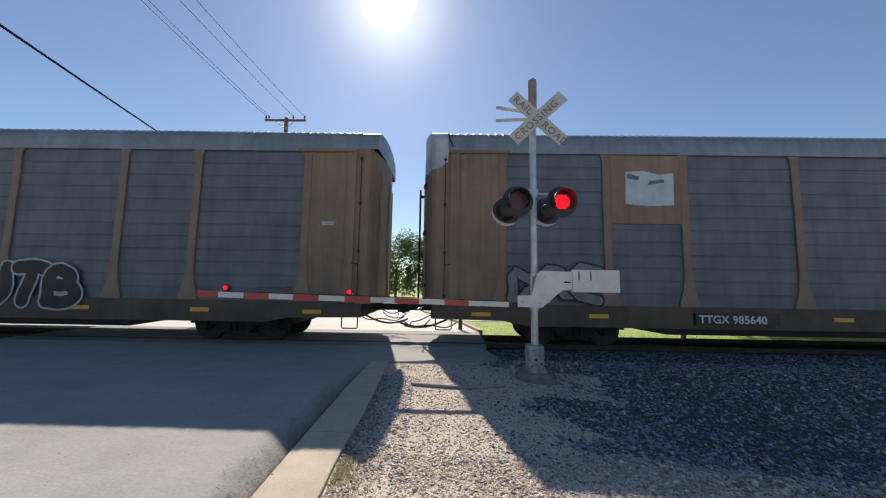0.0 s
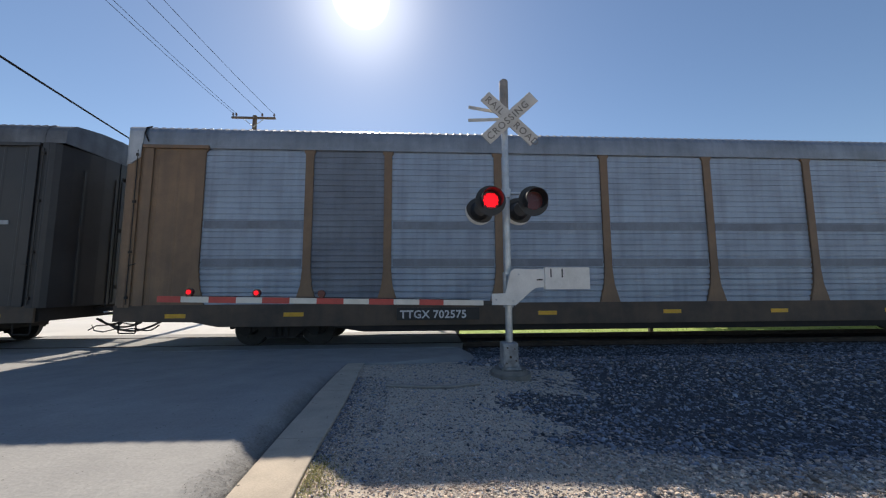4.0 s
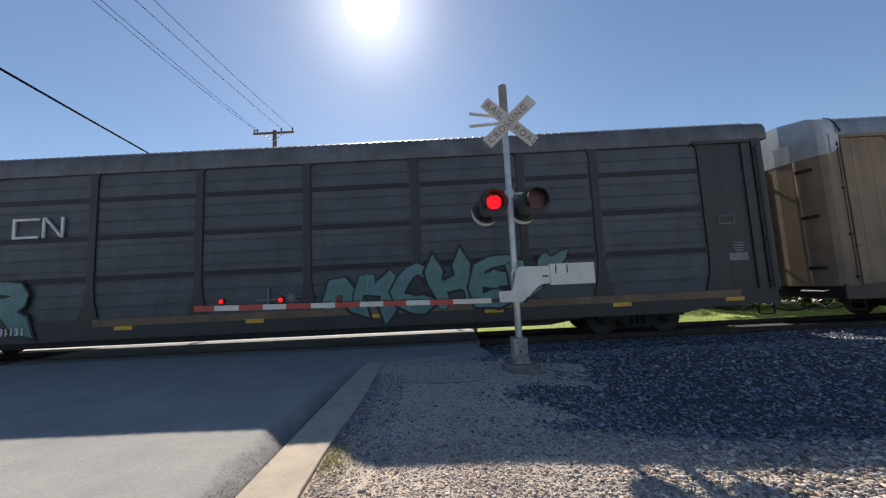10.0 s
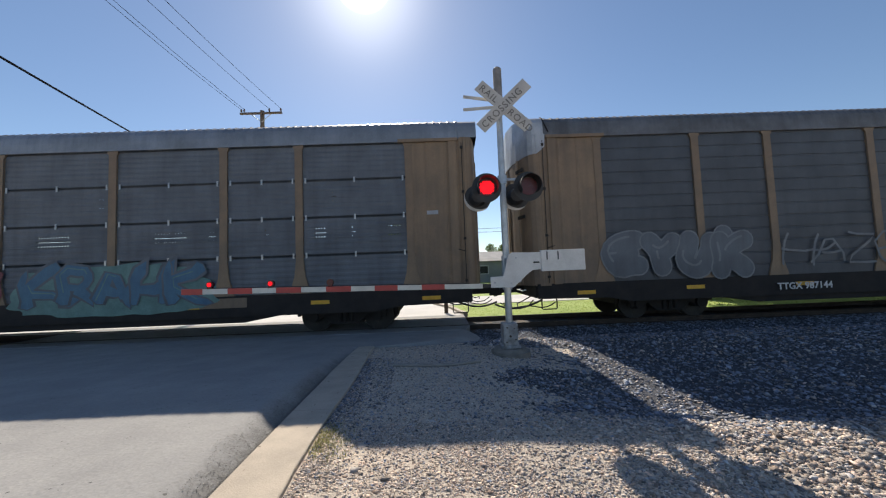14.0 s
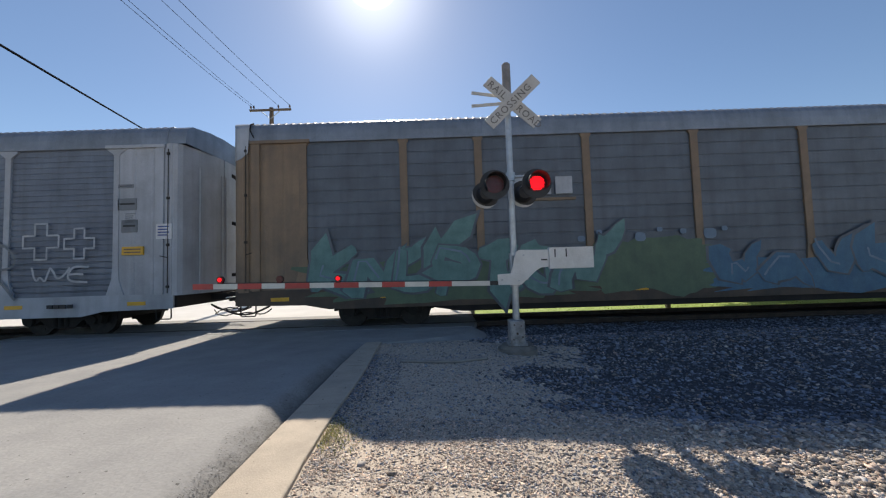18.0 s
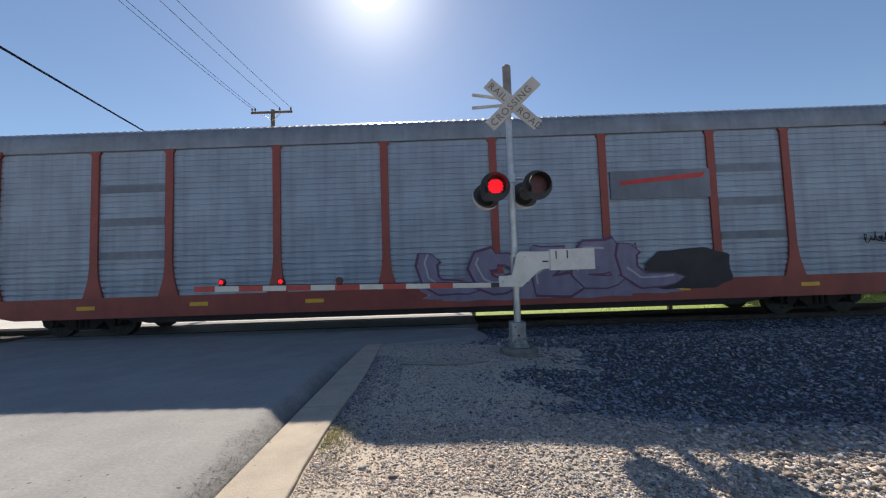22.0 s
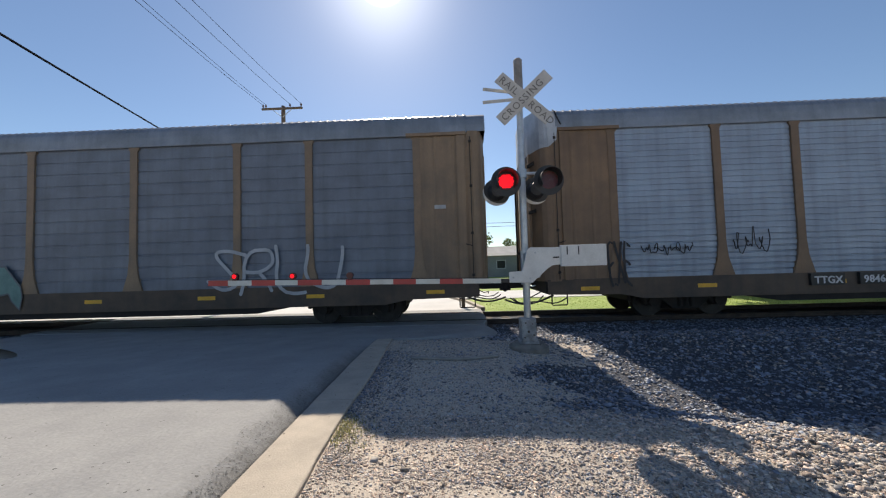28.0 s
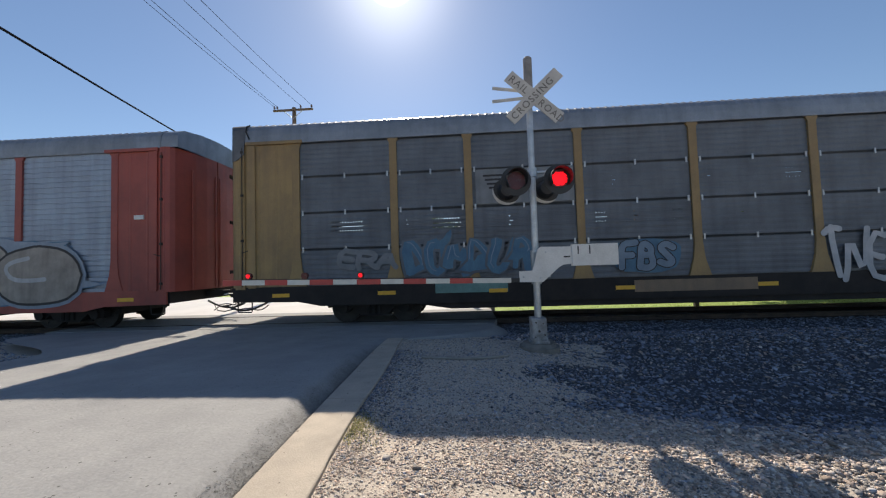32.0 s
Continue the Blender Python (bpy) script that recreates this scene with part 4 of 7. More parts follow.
def graffiti(car, word, x, z, w, h, fill, line, seed=0, wild=1.0, fat=0.26, edge=0.055, halo=None, shine=None):
    """Fat sprayed letters, w wide and h high: each a filled stroke over a wider outline, leaning into the next."""
    rnd = random.Random(seed + len(word))
    n = len(word)
    step = w / n
    f = fat * min(h, step * 1.15) * 0.5
    g = edge * min(1.0, h)
    for i, ch in enumerate(word.upper().replace("2", "Z")):
        lay = {k: ([], []) for k in ("halo", "line", "fill", "shine")}
        lean, turn = rnd.uniform(-0.12, 0.28) * wild, rnd.uniform(-0.10, 0.10) * wild
        sx, sz = step * rnd.uniform(1.02, 1.2) - 2 * f, h * rnd.uniform(0.92, 1.08) - 2 * f
        up = rnd.uniform(-0.05, 0.05) * h * wild
        p1, p2, amp = rnd.uniform(0, 6), rnd.uniform(0, 6), 0.055 * wild
        ss = strokes_of(ch, 2 if wild < 1.0 else 1)
        taper = 0.38 * rnd.choice((-1, 1)) if wild > 1.05 else 0.0
        if rnd.random() < 0.4 * (wild - 0.5):
            a = ss[-1][-1]
            ss.append([a, a + Vector((0.25, -0.03)), a + Vector((0.5, 0.10)), a + Vector((0.62, 0.28))])
        for m, pts in enumerate(ss):
            out = []
            for p in pts:
                u, v = p.x - 0.5, p.y - 0.5
                u, v = u + amp * math.sin(v * 6 + p1), v + amp * 0.8 * math.sin(u * 5 + p2)
                u, v = u * math.cos(turn) - v * math.sin(turn), u * math.sin(turn) + v * math.cos(turn)
                out.append(Vector((sx * u + lean * sz * v, sz * v)))
            y = -0.0004 * m
            if halo:
                ribbon(*lay["halo"], out, f + 2.3 * g, 0.0, taper)
            ribbon(*lay["line"], out, f + (g if fill else 0), y, taper)
            if fill:
                ribbon(*lay["fill"], out, f, y - 0.0018, taper)
            if shine and len(out) > 4:
                a = rnd.randint(0, len(out) // 3)
                sub = [p + Vector((-0.25 * f, 0.4 * f)) for p in out[a:a + max(4, len(out) // 2)]]
                ribbon(*lay["shine"], sub, max(0.014, 0.13 * f), y - 0.0036)
        ob = place("graffiti_letter", flat("graffiti_letter", lay["line"], line), car, (x + step * (i + 0.5), -1.568 - 0.0045 * i, z + h / 2 + up))
        if halo:
            place("halo", flat("halo", lay["halo"], halo), ob, (0, 0.003 + 0.0042 * i, 0))
        if fill:
            place("fill", flat("fill", lay["fill"], fill), ob)
        if shine:
            place("shine", flat("shine", lay["shine"], shine), ob)


def cloud(car, x, z, w, h, mat, seed=0, rough=0.35):
    """A flat patch of sprayed paint with an uneven edge."""
    n = 64
    pts = []
    for i in range(n):
        a = 2 * math.pi * i / n
        c, s = math.cos(a), math.sin(a)
        r = 1 + 0.9 * rough * noise.noise((c * w * 1.1, s * h * 1.6, seed * 3.7)) + 0.12 * rough * noise.noise((c * w * 3, s * h * 4, seed * 1.3))
        pts.append((x + w / 2 + w / 2 * r * math.copysign(abs(c) ** 0.7, c), z + h / 2 + h / 2 * r * math.copysign(abs(s) ** 0.7, s)))
    bm = bmesh.new()
    layer = sum(c.name.startswith("spray_patch") for c in car.children)
    slab(bm, pts, "y", -1.5585 - 0.0007 * layer, -1.5565)
    ob = part("spray_patch", bm, mat, car)
    return ob


def plate(car, name, x, z, w, h, mat, y=-1.575, label=""):
    bm = bmesh.new()
    box(bm, x, x + w, y, -1.50, z, z + h)
    return part(name, bm, mat, car, label)


def lettering(car, text, x, z, size, mat, y=-1.58, shear=0.0, spacing=1.0, wide=1.0, name="lettering"):
    me = letters(text, size, 0.006, 0.003, shear, spacing)
    me.materials.clear()
    me.materials.append(mat)
    me.transform(Matrix.Diagonal((wide, 1, 1, 1)))
    # each character is a piece of its own
    n = len(me.vertices)
    root = np.arange(n)
    ends = np.array([e.vertices[:] for e in me.edges])
    while True:
        low = root.copy()
        np.minimum.at(low, ends[:, 0], root[ends[:, 1]])
        np.minimum.at(low, ends[:, 1], root[ends[:, 0]])
        low = low[low]
        if (low == root).all():
            break
        root = low
    co = np.array([v.co[:] for v in me.vertices])
    faces = [p.vertices[:] for p in me.polygons]
    for r in np.unique(root):
        keep = np.flatnonzero(root == r)
        index = {int(v): i for i, v in enumerate(keep)}
        one = bpy.data.meshes.new(name)
        one.from_pydata(co[keep].tolist(), [], [[index[v] for v in f] for f in faces if f[0] in index])
        one.materials.append(mat)
        place(name, one, car, (x, y, z))
    bpy.data.meshes.remove(me)


CARS, WHEELS = [], []
END_BAY = (("door_track", doortrack_bm), ("door_post", doorpost_bm))


def autorack(n, trim, panel, kind, label, odd=None, sill=None, roof="roof", post="post", reflectors=True):
    """A covered car carrier: trim paint, panel metal, kind of panel; odd: {bay: material} for bays that differ."""
    car = thing("autorack_car", label, "freight car", group="cars of the train")
    tm = M[trim]
    dm = M["roof"] if n == 14 else tm
    edges = POSTS
    pb = shared("t_post" if post == "tpost" else "post", tpost_bm if post == "tpost" else post_bm)
    for side in (0, 1):
        rz = 180 * side
        sy = -1.5 if side == 0 else 1.5
        for i, (a, b) in enumerate(zip(edges, edges[1:])):
            w = round(b - a - 0.06, 3)
            mat = M[(odd or {}).get(i, panel)] if side == 0 else M[panel]
            if kind in ("seamed", "lapped"):
                vent = (i * 7 + n) % 6 if side == 0 else "far"
                vents = slits(w, vent) if side == 0 else louvres(w)
                me = shared("panel_%s_%.2f_%s" % (kind, w, vent), panel_bm(w, kind, vents))
            else:
                me = shared("panel_%s_%.2f" % (kind, w), panel_bm(w, kind))
            place("side_panel", me, car, ((a + b) / 2, sy, 0), (0, 0, rz), mat)
        for x in edges:
            place("post", pb, car, (x, sy, 0), (0, 0, rz), tm)
        o = (0, 0, 0) if side == 0 else (CAR_L, 0, 0)
        place("side_sill", shared("side_sill", sill_bm), car, o, (0, 0, rz), M[sill or trim])
        place("sill_flange", shared("sill_flange", skirt_bm, M["under"]), car, o, (0, 0, rz))
        place("top_chord", shared("top_chord", chord_bm), car, o, (0, 0, rz), M[roof])
        # end bays and door leaves: left and right of this side
        for e in (0, 1):
            flip = side ^ e
            if flip == 0:
                loc, rot = ((0.05, 0, 0), (0, 0, 0)) if side == 0 else ((CAR_L + 0.13, 0, 0), (0, 0, 180))
                depth = NEAR_END if side == 0 else FAR_END
                place("end_panel", shared("end_panel", endpanel_bm), car, loc, rot, tm)
                door = place("end_door", shared("end_door_%.2f" % depth, lambda bm: enddoor_bm(bm, depth)), car, loc, rot, dm if side == 0 else tm)
                for name, build in END_BAY:
                    place(name, shared(name, build), car, loc, rot, tm)
                place("lock_rod", shared("lock_rod", lockrod_bm, M["wheel"]), door)
                for yy, xx in ((-0.95, depth + 0.07), (-0.10, depth)):
                    place("door_rib", shared("door_rib", doorrib_bm), door, (xx, yy, 0), (0, 0, 0), tm)
            else:
                loc, rot = ((CAR_L + 0.13, 0, 0), (0, 0, 0)) if side == 0 else ((0.05, 0, 0), (0, 0, 180))
                depth = FAR_END if side == 0 else NEAR_END
                place("end_panel", shared("end_panel_r", lambda bm: mirrored(bm, endpanel_bm)), car, loc, rot, tm)
                door = place("end_door", shared("end_door_r_%.2f" % depth, lambda bm: mirrored(bm, lambda b: enddoor_bm(b, depth))), car, loc, rot, tm)
                for name, build in END_BAY:
                    place(name, shared(name + "_r", lambda bm: mirrored(bm, build)), car, loc, rot, tm)
                place("lock_rod", shared("lock_rod_r", lambda bm: mirrored(bm, lockrod_bm), M["wheel"]), door)
                for yy, xx in ((-0.95, -depth - 0.07), (-0.10, -depth)):
                    place("door_rib", shared("door_rib_r", lambda bm: mirrored(bm, doorrib_bm)), door, (xx, yy, 0), (0, 0, 0), tm)
    place("roof", shared("roof", roof_bm), car, (0, 0, 0), (0, 0, 0), M[roof])
    place("roof_end", shared("roof_end", lambda bm: endcap_bm(bm, NEAR_END)), car, (0.05, 0, 0), (0, 0, 0), M[roof])
    place("roof_end", shared("roof_end_far", lambda bm: endcap_bm(bm, FAR_END)), car, (CAR_L + 0.13, 0, 0), (0, 0, 180), M[roof])
    hoods = [] if n in (5, 9, 12, 14, 17) else [((0.05, 0, 0), 0)]
    if n == 3:
        hoods.append(((CAR_L + 0.13, 0, 0), 180))
    for loc, rz in hoods:
        h = place("end_hood", shared("end_hood_%d" % rz, lambda bm: hood_bm(bm, FAR_END if rz else NEAR_END)), car, loc, (0, 0, rz), M["roof_dirty" if n in (11, 18) else "hood_sheet"], "pale galvanised sheet over the end")
        place("hood_seam", shared("hood_seam", hood_seam_bm, M["under"]), h)
    place("underframe", shared("underframe", frame_bm, M["under"]), car)
    for loc, rz in (((0, 0, 0), 0), ((CAR_L, 0, 0), 180)):
        place("coupler", shared("coupler", coupler_bm, M["under"]), car, loc, (0, 0, rz))
        place("door_hardware", shared("door_hardware_%d" % rz, lambda bm: doorbar_bm(bm, FAR_END if rz else NEAR_END), M["under"]), car, loc, (0, 0, rz))
        place("grab_iron", shared("grab_iron", grab_bm, M["galv"]), car, loc, (0, 0, rz))
        place("step", shared("step", stirrup_bm, M["under"]) if rz == 0 else shared("step_r", lambda bm: mirrored(bm, stirrup_bm), M["under"]), car, loc)
        place("brake_hose", shared("brake_hose", hose_bm, M["black_paint"]), car, loc, (0, 0, rz))
        place("signal_hose", shared("signal_hose", long_hose_bm, M["black_paint"]), car, loc, (0, 0, rz))
        place("air_hose", shared("air_hose", short_hose_bm, M["black_paint"]), car, loc, (0, 0, rz))
        place("uncoupling_lever", shared("uncoupling_lever", lever_bm, M["under"]), car, loc, (0, 0, rz))
    WHEELS.append(truck(car, TRUCKS[0]) + truck(car, TRUCKS[1]))
    if reflectors:
        rnd = random.Random(n + 50)
        for x in (1.6, 4.5, 7.7, 10.8, 14.1, 17.4, 20.5, 23.7, 26.7):
            plate(car, "reflector", x - 0.24 + rnd.uniform(-0.2, 0.2), 0.80 + rnd.uniform(-0.02, 0.02), 0.48, 0.10, M["reflector"], -1.556)
    if n == 5:
        plate(car, "end_sign", 26.7, 1.85, 0.5, 0.2, M["paint_grey"], -1.555)
    elif n not in (2, 9, 11, 17):
        plate(car, "label_plate", 26.75, 3.06, 0.3, 0.1, M["paint_white"], -1.555)
    CARS.append((n, car))
    return car


def mirrored(bm, build):
    t = bmesh.new()
    build(t)
    bmesh.ops.scale(t, vec=(-1, 1, 1), verts=t.verts)
    bmesh.ops.reverse_faces(t, faces=t.faces)
    me = bpy.data.meshes.new("m")
    t.to_mesh(me)
    t.free()
    bm.from_mesh(me)
    bpy.data.meshes.remove(me)


def car_number(car, text, x, z=0.74, size=0.27, back=None):
    w = 0.17 * len(text) * size / 0.27
    if back:
        plate(car, "number_board", x - 0.08, z - 0.05, w + 0.2, 0.30, M[back], -1.618)
    lettering(car, text, x, z, size, M["logo_white"], -1.625, spacing=1.05, name="car_number")


# the cars, in the order in which they pass
AUTO = "car carrier with "
autorack(-1, "tan", "dark", "plain", AUTO + "tan posts and grimy blue-grey side panels", sill="grime_brown")
autorack(0, "tan", "dark", "plain", AUTO + "tan ends and posts, grimy panels and sprayed lettering", sill="grime_brown")
autorack(1, "black_car", "grey", "lapped", AUTO + "black ends and posts and dark grey seamed panels", roof="roof_dirty", sill="grime_brown")
autorack(2, "brown", "silver", "ribbed", AUTO + "brown ends and silver ribbed panels", odd={1: "bluegrey"}, sill="grime_brown")
autorack(3, "yellow", "dark", "seamed", AUTO + "yellow ends, dark studded panels and graffiti", sill="under")
autorack(4, "yellow", "silver", "ribbed", AUTO + "bright yellow posts and silver perforated panels", sill="brown")
autorack(5, "black_car", "grey", "plain", AUTO + "black posts, dark panels and teal graffiti", roof="roof_dirty", sill="black_car")
autorack(6, "tan", "dark", "plain", AUTO + "tan ends, dark panels and a shield emblem", sill="grime_brown")
autorack(7, "tan", "dark", "seamed", AUTO + "tan ends, dark seamed panels and coloured graffiti", sill="under")
autorack(8, "tan", "grey", "plain", AUTO + "tan posts, dark panels and grey graffiti", roof="roof_dirty", sill="under")
autorack(9, "white_car", "bluegrey", "ribbed", AUTO + "off-white posts and blue-grey panels", post="tpost")
autorack(10, "tan", "dark", "plain", AUTO + "tan ends, dark panels and long teal graffiti", sill="grime_brown")
autorack(11, "maroon", "grey", "lapped", AUTO + "dark maroon ends and grey seamed panels", roof="roof_dirty")
autorack(12, "red", "silver", "ribbed", AUTO + "orange-red posts and silver panels")
autorack(13, "brown", "silver", "ribbed", AUTO + "brown posts, silver panels and white block graffiti", odd={1: "bluegrey", 7: "dark"}, sill="grime_brown")
autorack(14, "brown", "silver", "ribbed", AUTO + "brown posts, silver panels and pale block graffiti", odd={1: "brown"}, sill="grime_brown")
autorack(15, "tan", "bluegrey", "plain", AUTO + "tan posts, blue-grey panels and a shield emblem", sill="grime_brown")
autorack(16, "brown", "silver", "ribbed", AUTO + "tan-brown posts, silver panels and green graffiti", sill="grime_brown")
autorack(17, "red", "silver", "ribbed", AUTO + "red posts, silver panels and large outlined graffiti")
autorack(18, "yellow", "dark", "seamed", AUTO + "faded yellow ends, dark seamed panels and blue graffiti", sill="under")

# ---- markings on the cars ----
def shield(car, x, z, w, h):
    """A heraldic shield: white field, blue head with a pale bar, red pales below."""
    out = [(0, 0.12), (0.5, 0.0), (1, 0.12), (1.0, 0.62), (0.95, 0.75), (1.0, 0.93), (0.86, 0.96), (0.72, 0.92), (0.5, 1.0), (0.28, 0.92), (0.14, 0.96), (0.0, 0.93), (0.05, 0.75), (0.0, 0.62)]
    bm = bmesh.new()
    slab(bm, [(x + w * a, z + h * b) for a, b in out], "y", -1.582, -1.53)
    s = part("shield_emblem", bm, M["logo_blue"], car, "blue shield emblem with white bars and red stripes")
    bm = bmesh.new()
    slab(bm, [(x + w * a, z + h * b) for a, b in [(0.05, 0.15), (0.5, 0.04), (0.95, 0.15), (0.95, 0.58), (0.05, 0.58)]], "y", -1.5845, -1.58)
    part("shield_field", bm, M["logo_white"], s)
    for k in range(5):
        a = 0.10 + 0.17 * k
        bm = bmesh.new()
        box(bm, x + w * a, x + w * (a + 0.085), -1.586, -1.58, z + h * (0.13 if 0 < k < 4 else 0.18), z + h * 0.56)
        part("shield_stripe", bm, M["shield_red"], s)
    for b in (0.66, 0.80):
        bm = bmesh.new()
        box(bm, x + w * 0.2, x + w * 0.8, -1.591, -1.586, z + h * b, z + h * (b + 0.08))
        part("wording_bar", bm, M["logo_white"], s)


def worm(car, x, z, w, h, mat):
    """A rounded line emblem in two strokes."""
    t = 0.13 * h
    bm = bmesh.new()
    box(bm, x, x + 0.48 * w, -1.582, -1.53, z + h - t, z + h, 0.02)
    box(bm, x, x + t, -1.5825, -1.53, z, z + h, 0.02)
    box(bm, x, x + 0.48 * w, -1.582, -1.53, z, z + t, 0.02)
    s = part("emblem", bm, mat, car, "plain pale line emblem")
    bm = bmesh.new()
    box(bm, x + 0.54 * w, x + 0.54 * w + t, -1.582, -1.53, z, z + h, 0.02)
    slab(bm, [(x + 0.56 * w, z + h), (x + 0.56 * w + t, z + h), (x + 0.93 * w, z), (x + 0.93 * w - t, z)], "y", -1.5815, -1.53)
    box(bm, x + 0.93 * w - t, x + 0.93 * w, -1.582, -1.53, z, z + h, 0.02)
    part("emblem_stroke", bm, mat, s)


def bars(car, x, z, w, h, mat, n=6, name="wording_bar", slant=0.0, y=-1.582):
    """A line of writing that cannot be told, as plain bars."""
    step = w / n
    for k in range(n):
        bm = bmesh.new()
        a, b = x + step * k, x + step * (k + 0.78)
        slab(bm, [(a, z), (b, z), (b + slant * h, z + h), (a + slant * h, z + h)], "y", y, y + 0.03)
        part(name, bm, mat, car)


def tag(car, x, z, w, h, mat, seed, n=5):
    """A thin scrawl in one bent line."""
    rnd = random.Random(seed)
    bm = bmesh.new()
    p1, p2, amp = rnd.uniform(0, 6), rnd.uniform(0, 6), rnd.uniform(0.5, 0.9)
    pts = []
    m = n * 14
    for k in range(m):
        f = k / (m - 1)
        a = 2 * math.pi * n * f
        px = f + 0.45 / n * math.cos(a + p1) * (0.6 + 0.6 * math.sin(a * 0.37 + p2))
        pz = 0.5 + 0.42 * math.sin(a + p1) * amp * (0.7 + 0.5 * math.sin(a * 0.53 + p2)) + 0.12 * math.sin(a * 2.3)
        pts.append((x + w * px, -1.562, z + h * pz))
    pipe(bm, pts, 0.014, 4)
    part("scrawl", bm, mat, car)


def upper_plate(car, x0, x1, z0, z1, mat):
    plate(car, "sign_panel", x0, z0, x1 - x0, z1 - z0, mat, -1.552)


CAR = dict(CARS)
W_, K_ = M["paint_white"], M["paint_black"]

k = CAR[-1]
graffiti(k, "JTB", 17.85, 0.82, 2.8, 1.25, K_, W_, 1, 0.8, fat=0.30, edge=0.05)
graffiti(k, "KOE", 12.2, 0.95, 3.6, 1.1, M["paint_grey"], K_, 2)

k = CAR[0]
upper_plate(k, 4.95, 6.75, 3.2, 5.02, M["tan"])
bm = bmesh.new()
slab(bm, [(5.32, 3.72), (5.9, 3.66), (6.56, 3.70), (6.58, 4.55), (6.2, 4.50), (5.8, 4.6), (5.34, 4.56)], "y", -1.572, -1.555)
p = part("torn_poster", bm, M["poster"], k, "torn weathered pale blue-white poster")
for mark in ([(5.36, 4.40), (5.66, 4.34), (5.70, 4.44), (5.40, 4.53)], [(5.9, 4.22), (6.35, 4.30), (6.3, 4.38), (5.95, 4.33)]):
    bm = bmesh.new()
    slab(bm, mark, "y", -1.575, -1.571)
    part("torn_patch", bm, M["dark"], p)
car_number(k, "TTGX 985640", 7.0, 0.72, 0.27, "black_paint")
graffiti(k, "KOBE", 13.1, 1.45, 2.0, 0.5, M["paint_grey"], M["paint_lilac"], 3)
for i in range(3):
    cloud(k, 15.9 + i * 1.07, 1.49, 0.98, 0.62, M["paint_pale"], 10 + i, 0.25)
cloud(k, 20.0, 0.85, 4.6, 1.2, M["bluegrey"], 61, 0.3)
cloud(k, 20.4, 0.66, 2.9, 0.62, M["paint_teal"], 62, 0.3)
cloud(k, 22.6, 0.64, 3.4, 0.5, M["paint_dusk"], 63, 0.25)
graffiti(k, "SALE", 20.1, 0.95, 2.5, 1.3, M["paint_teal"], K_, 4, 1.3, edge=0.035, shine=W_)
graffiti(k, "EZA", 22.4, 0.90, 2.2, 1.35, M["paint_dusk"], M["paint_blue"], 5, 1.3, edge=0.04, halo=M["paint_teal"], shine=M["paint_pale"])
graffiti(k, "DRE", 2.3, 1.2, 2.3, 0.9, M["paint_grey"], K_, 6)

k = CAR[1]
upper_plate(k, 7.02, 9.62, 3.16, 4.06, M["maroon"])
bars(k, 7.45, 3.42, 1.7, 0.32, M["logo_white"], 5, slant=0.3)
car_number(k, "TTGX 981978", 6.3, 0.84, 0.26, "black_paint")
graffiti(k, "UHO", 22.0, 1.25, 3.0, 0.85, M["grey"], M["paint_grey"], 7)
for i in range(6):
    plate(k, "sill_patch", 9.4 + i * 2.9, 0.78, 1.9, 0.22, M["tan"], -1.554)
tag(k, 14.2, 1.3, 0.8, 0.6, M["paint_grey"], 3)

k = CAR[2]
car_number(k, "TTGX 702575", 7.2, 0.74, 0.27, "black_paint")
for i in (0, 2, 3, 4, 5, 6, 8):
    for z in (2.03, 2.99):
        plate(k, "panel_band", POSTS[i] + 0.14, z, POSTS[i + 1] - POSTS[i] - 0.28, 0.2, M["bluegrey"], -1.512)
plate(k, "label_plate", 26.6, 3.0, 0.35, 0.13, M["logo_white"], -1.556)

k = CAR[3]
upper_plate(k, 6.95, 9.60, 3.14, 4.02, M["paint_grey"])
for x0 in (7.35, 9.0):
    plate(k, "bracket_mark", x0, 3.28, 0.06, 0.6, M["paint_black"], -1.56)
bars(k, 7.7, 3.42, 1.15, 0.30, M["paint_black"], 3, y=-1.565)
graffiti(k, "SUP", 9.3, 0.72, 5.2, 1.25, K_, W_, 8, fat=0.34, edge=0.03)
cloud(k, 14.2, 0.7, 1.9, 0.7, K_, 21)
graffiti(k, "BRVOR", 2.4, 1.2, 4.4, 1.0, M["paint_grey"], M["paint_teal"], 9, shine=K_)
cloud(k, 17.5, 0.75, 3.7, 1.0, M["paint_pale"], 22, 0.12)
graffiti(k, "Aimer", 18.2, 0.85, 2.8, 0.85, M["paint_lime"], K_, 10)
cloud(k, 21.3, 0.75, 3.6, 1.15, M["paint_red"], 23, 0.15)
graffiti(k, "Grave", 21.7, 0.85, 2.9, 0.95, W_, K_, 11)
graffiti(k, "2TK", 9.2, 1.7, 1.1, 0.4, None, W_, 12)
lettering(k, "982317", 5.9, 0.88, 0.2, M["logo_white"], -1.625, name="car_number")
tag(k, 0.9, 4.3, 0.9, 0.5, K_, 4)

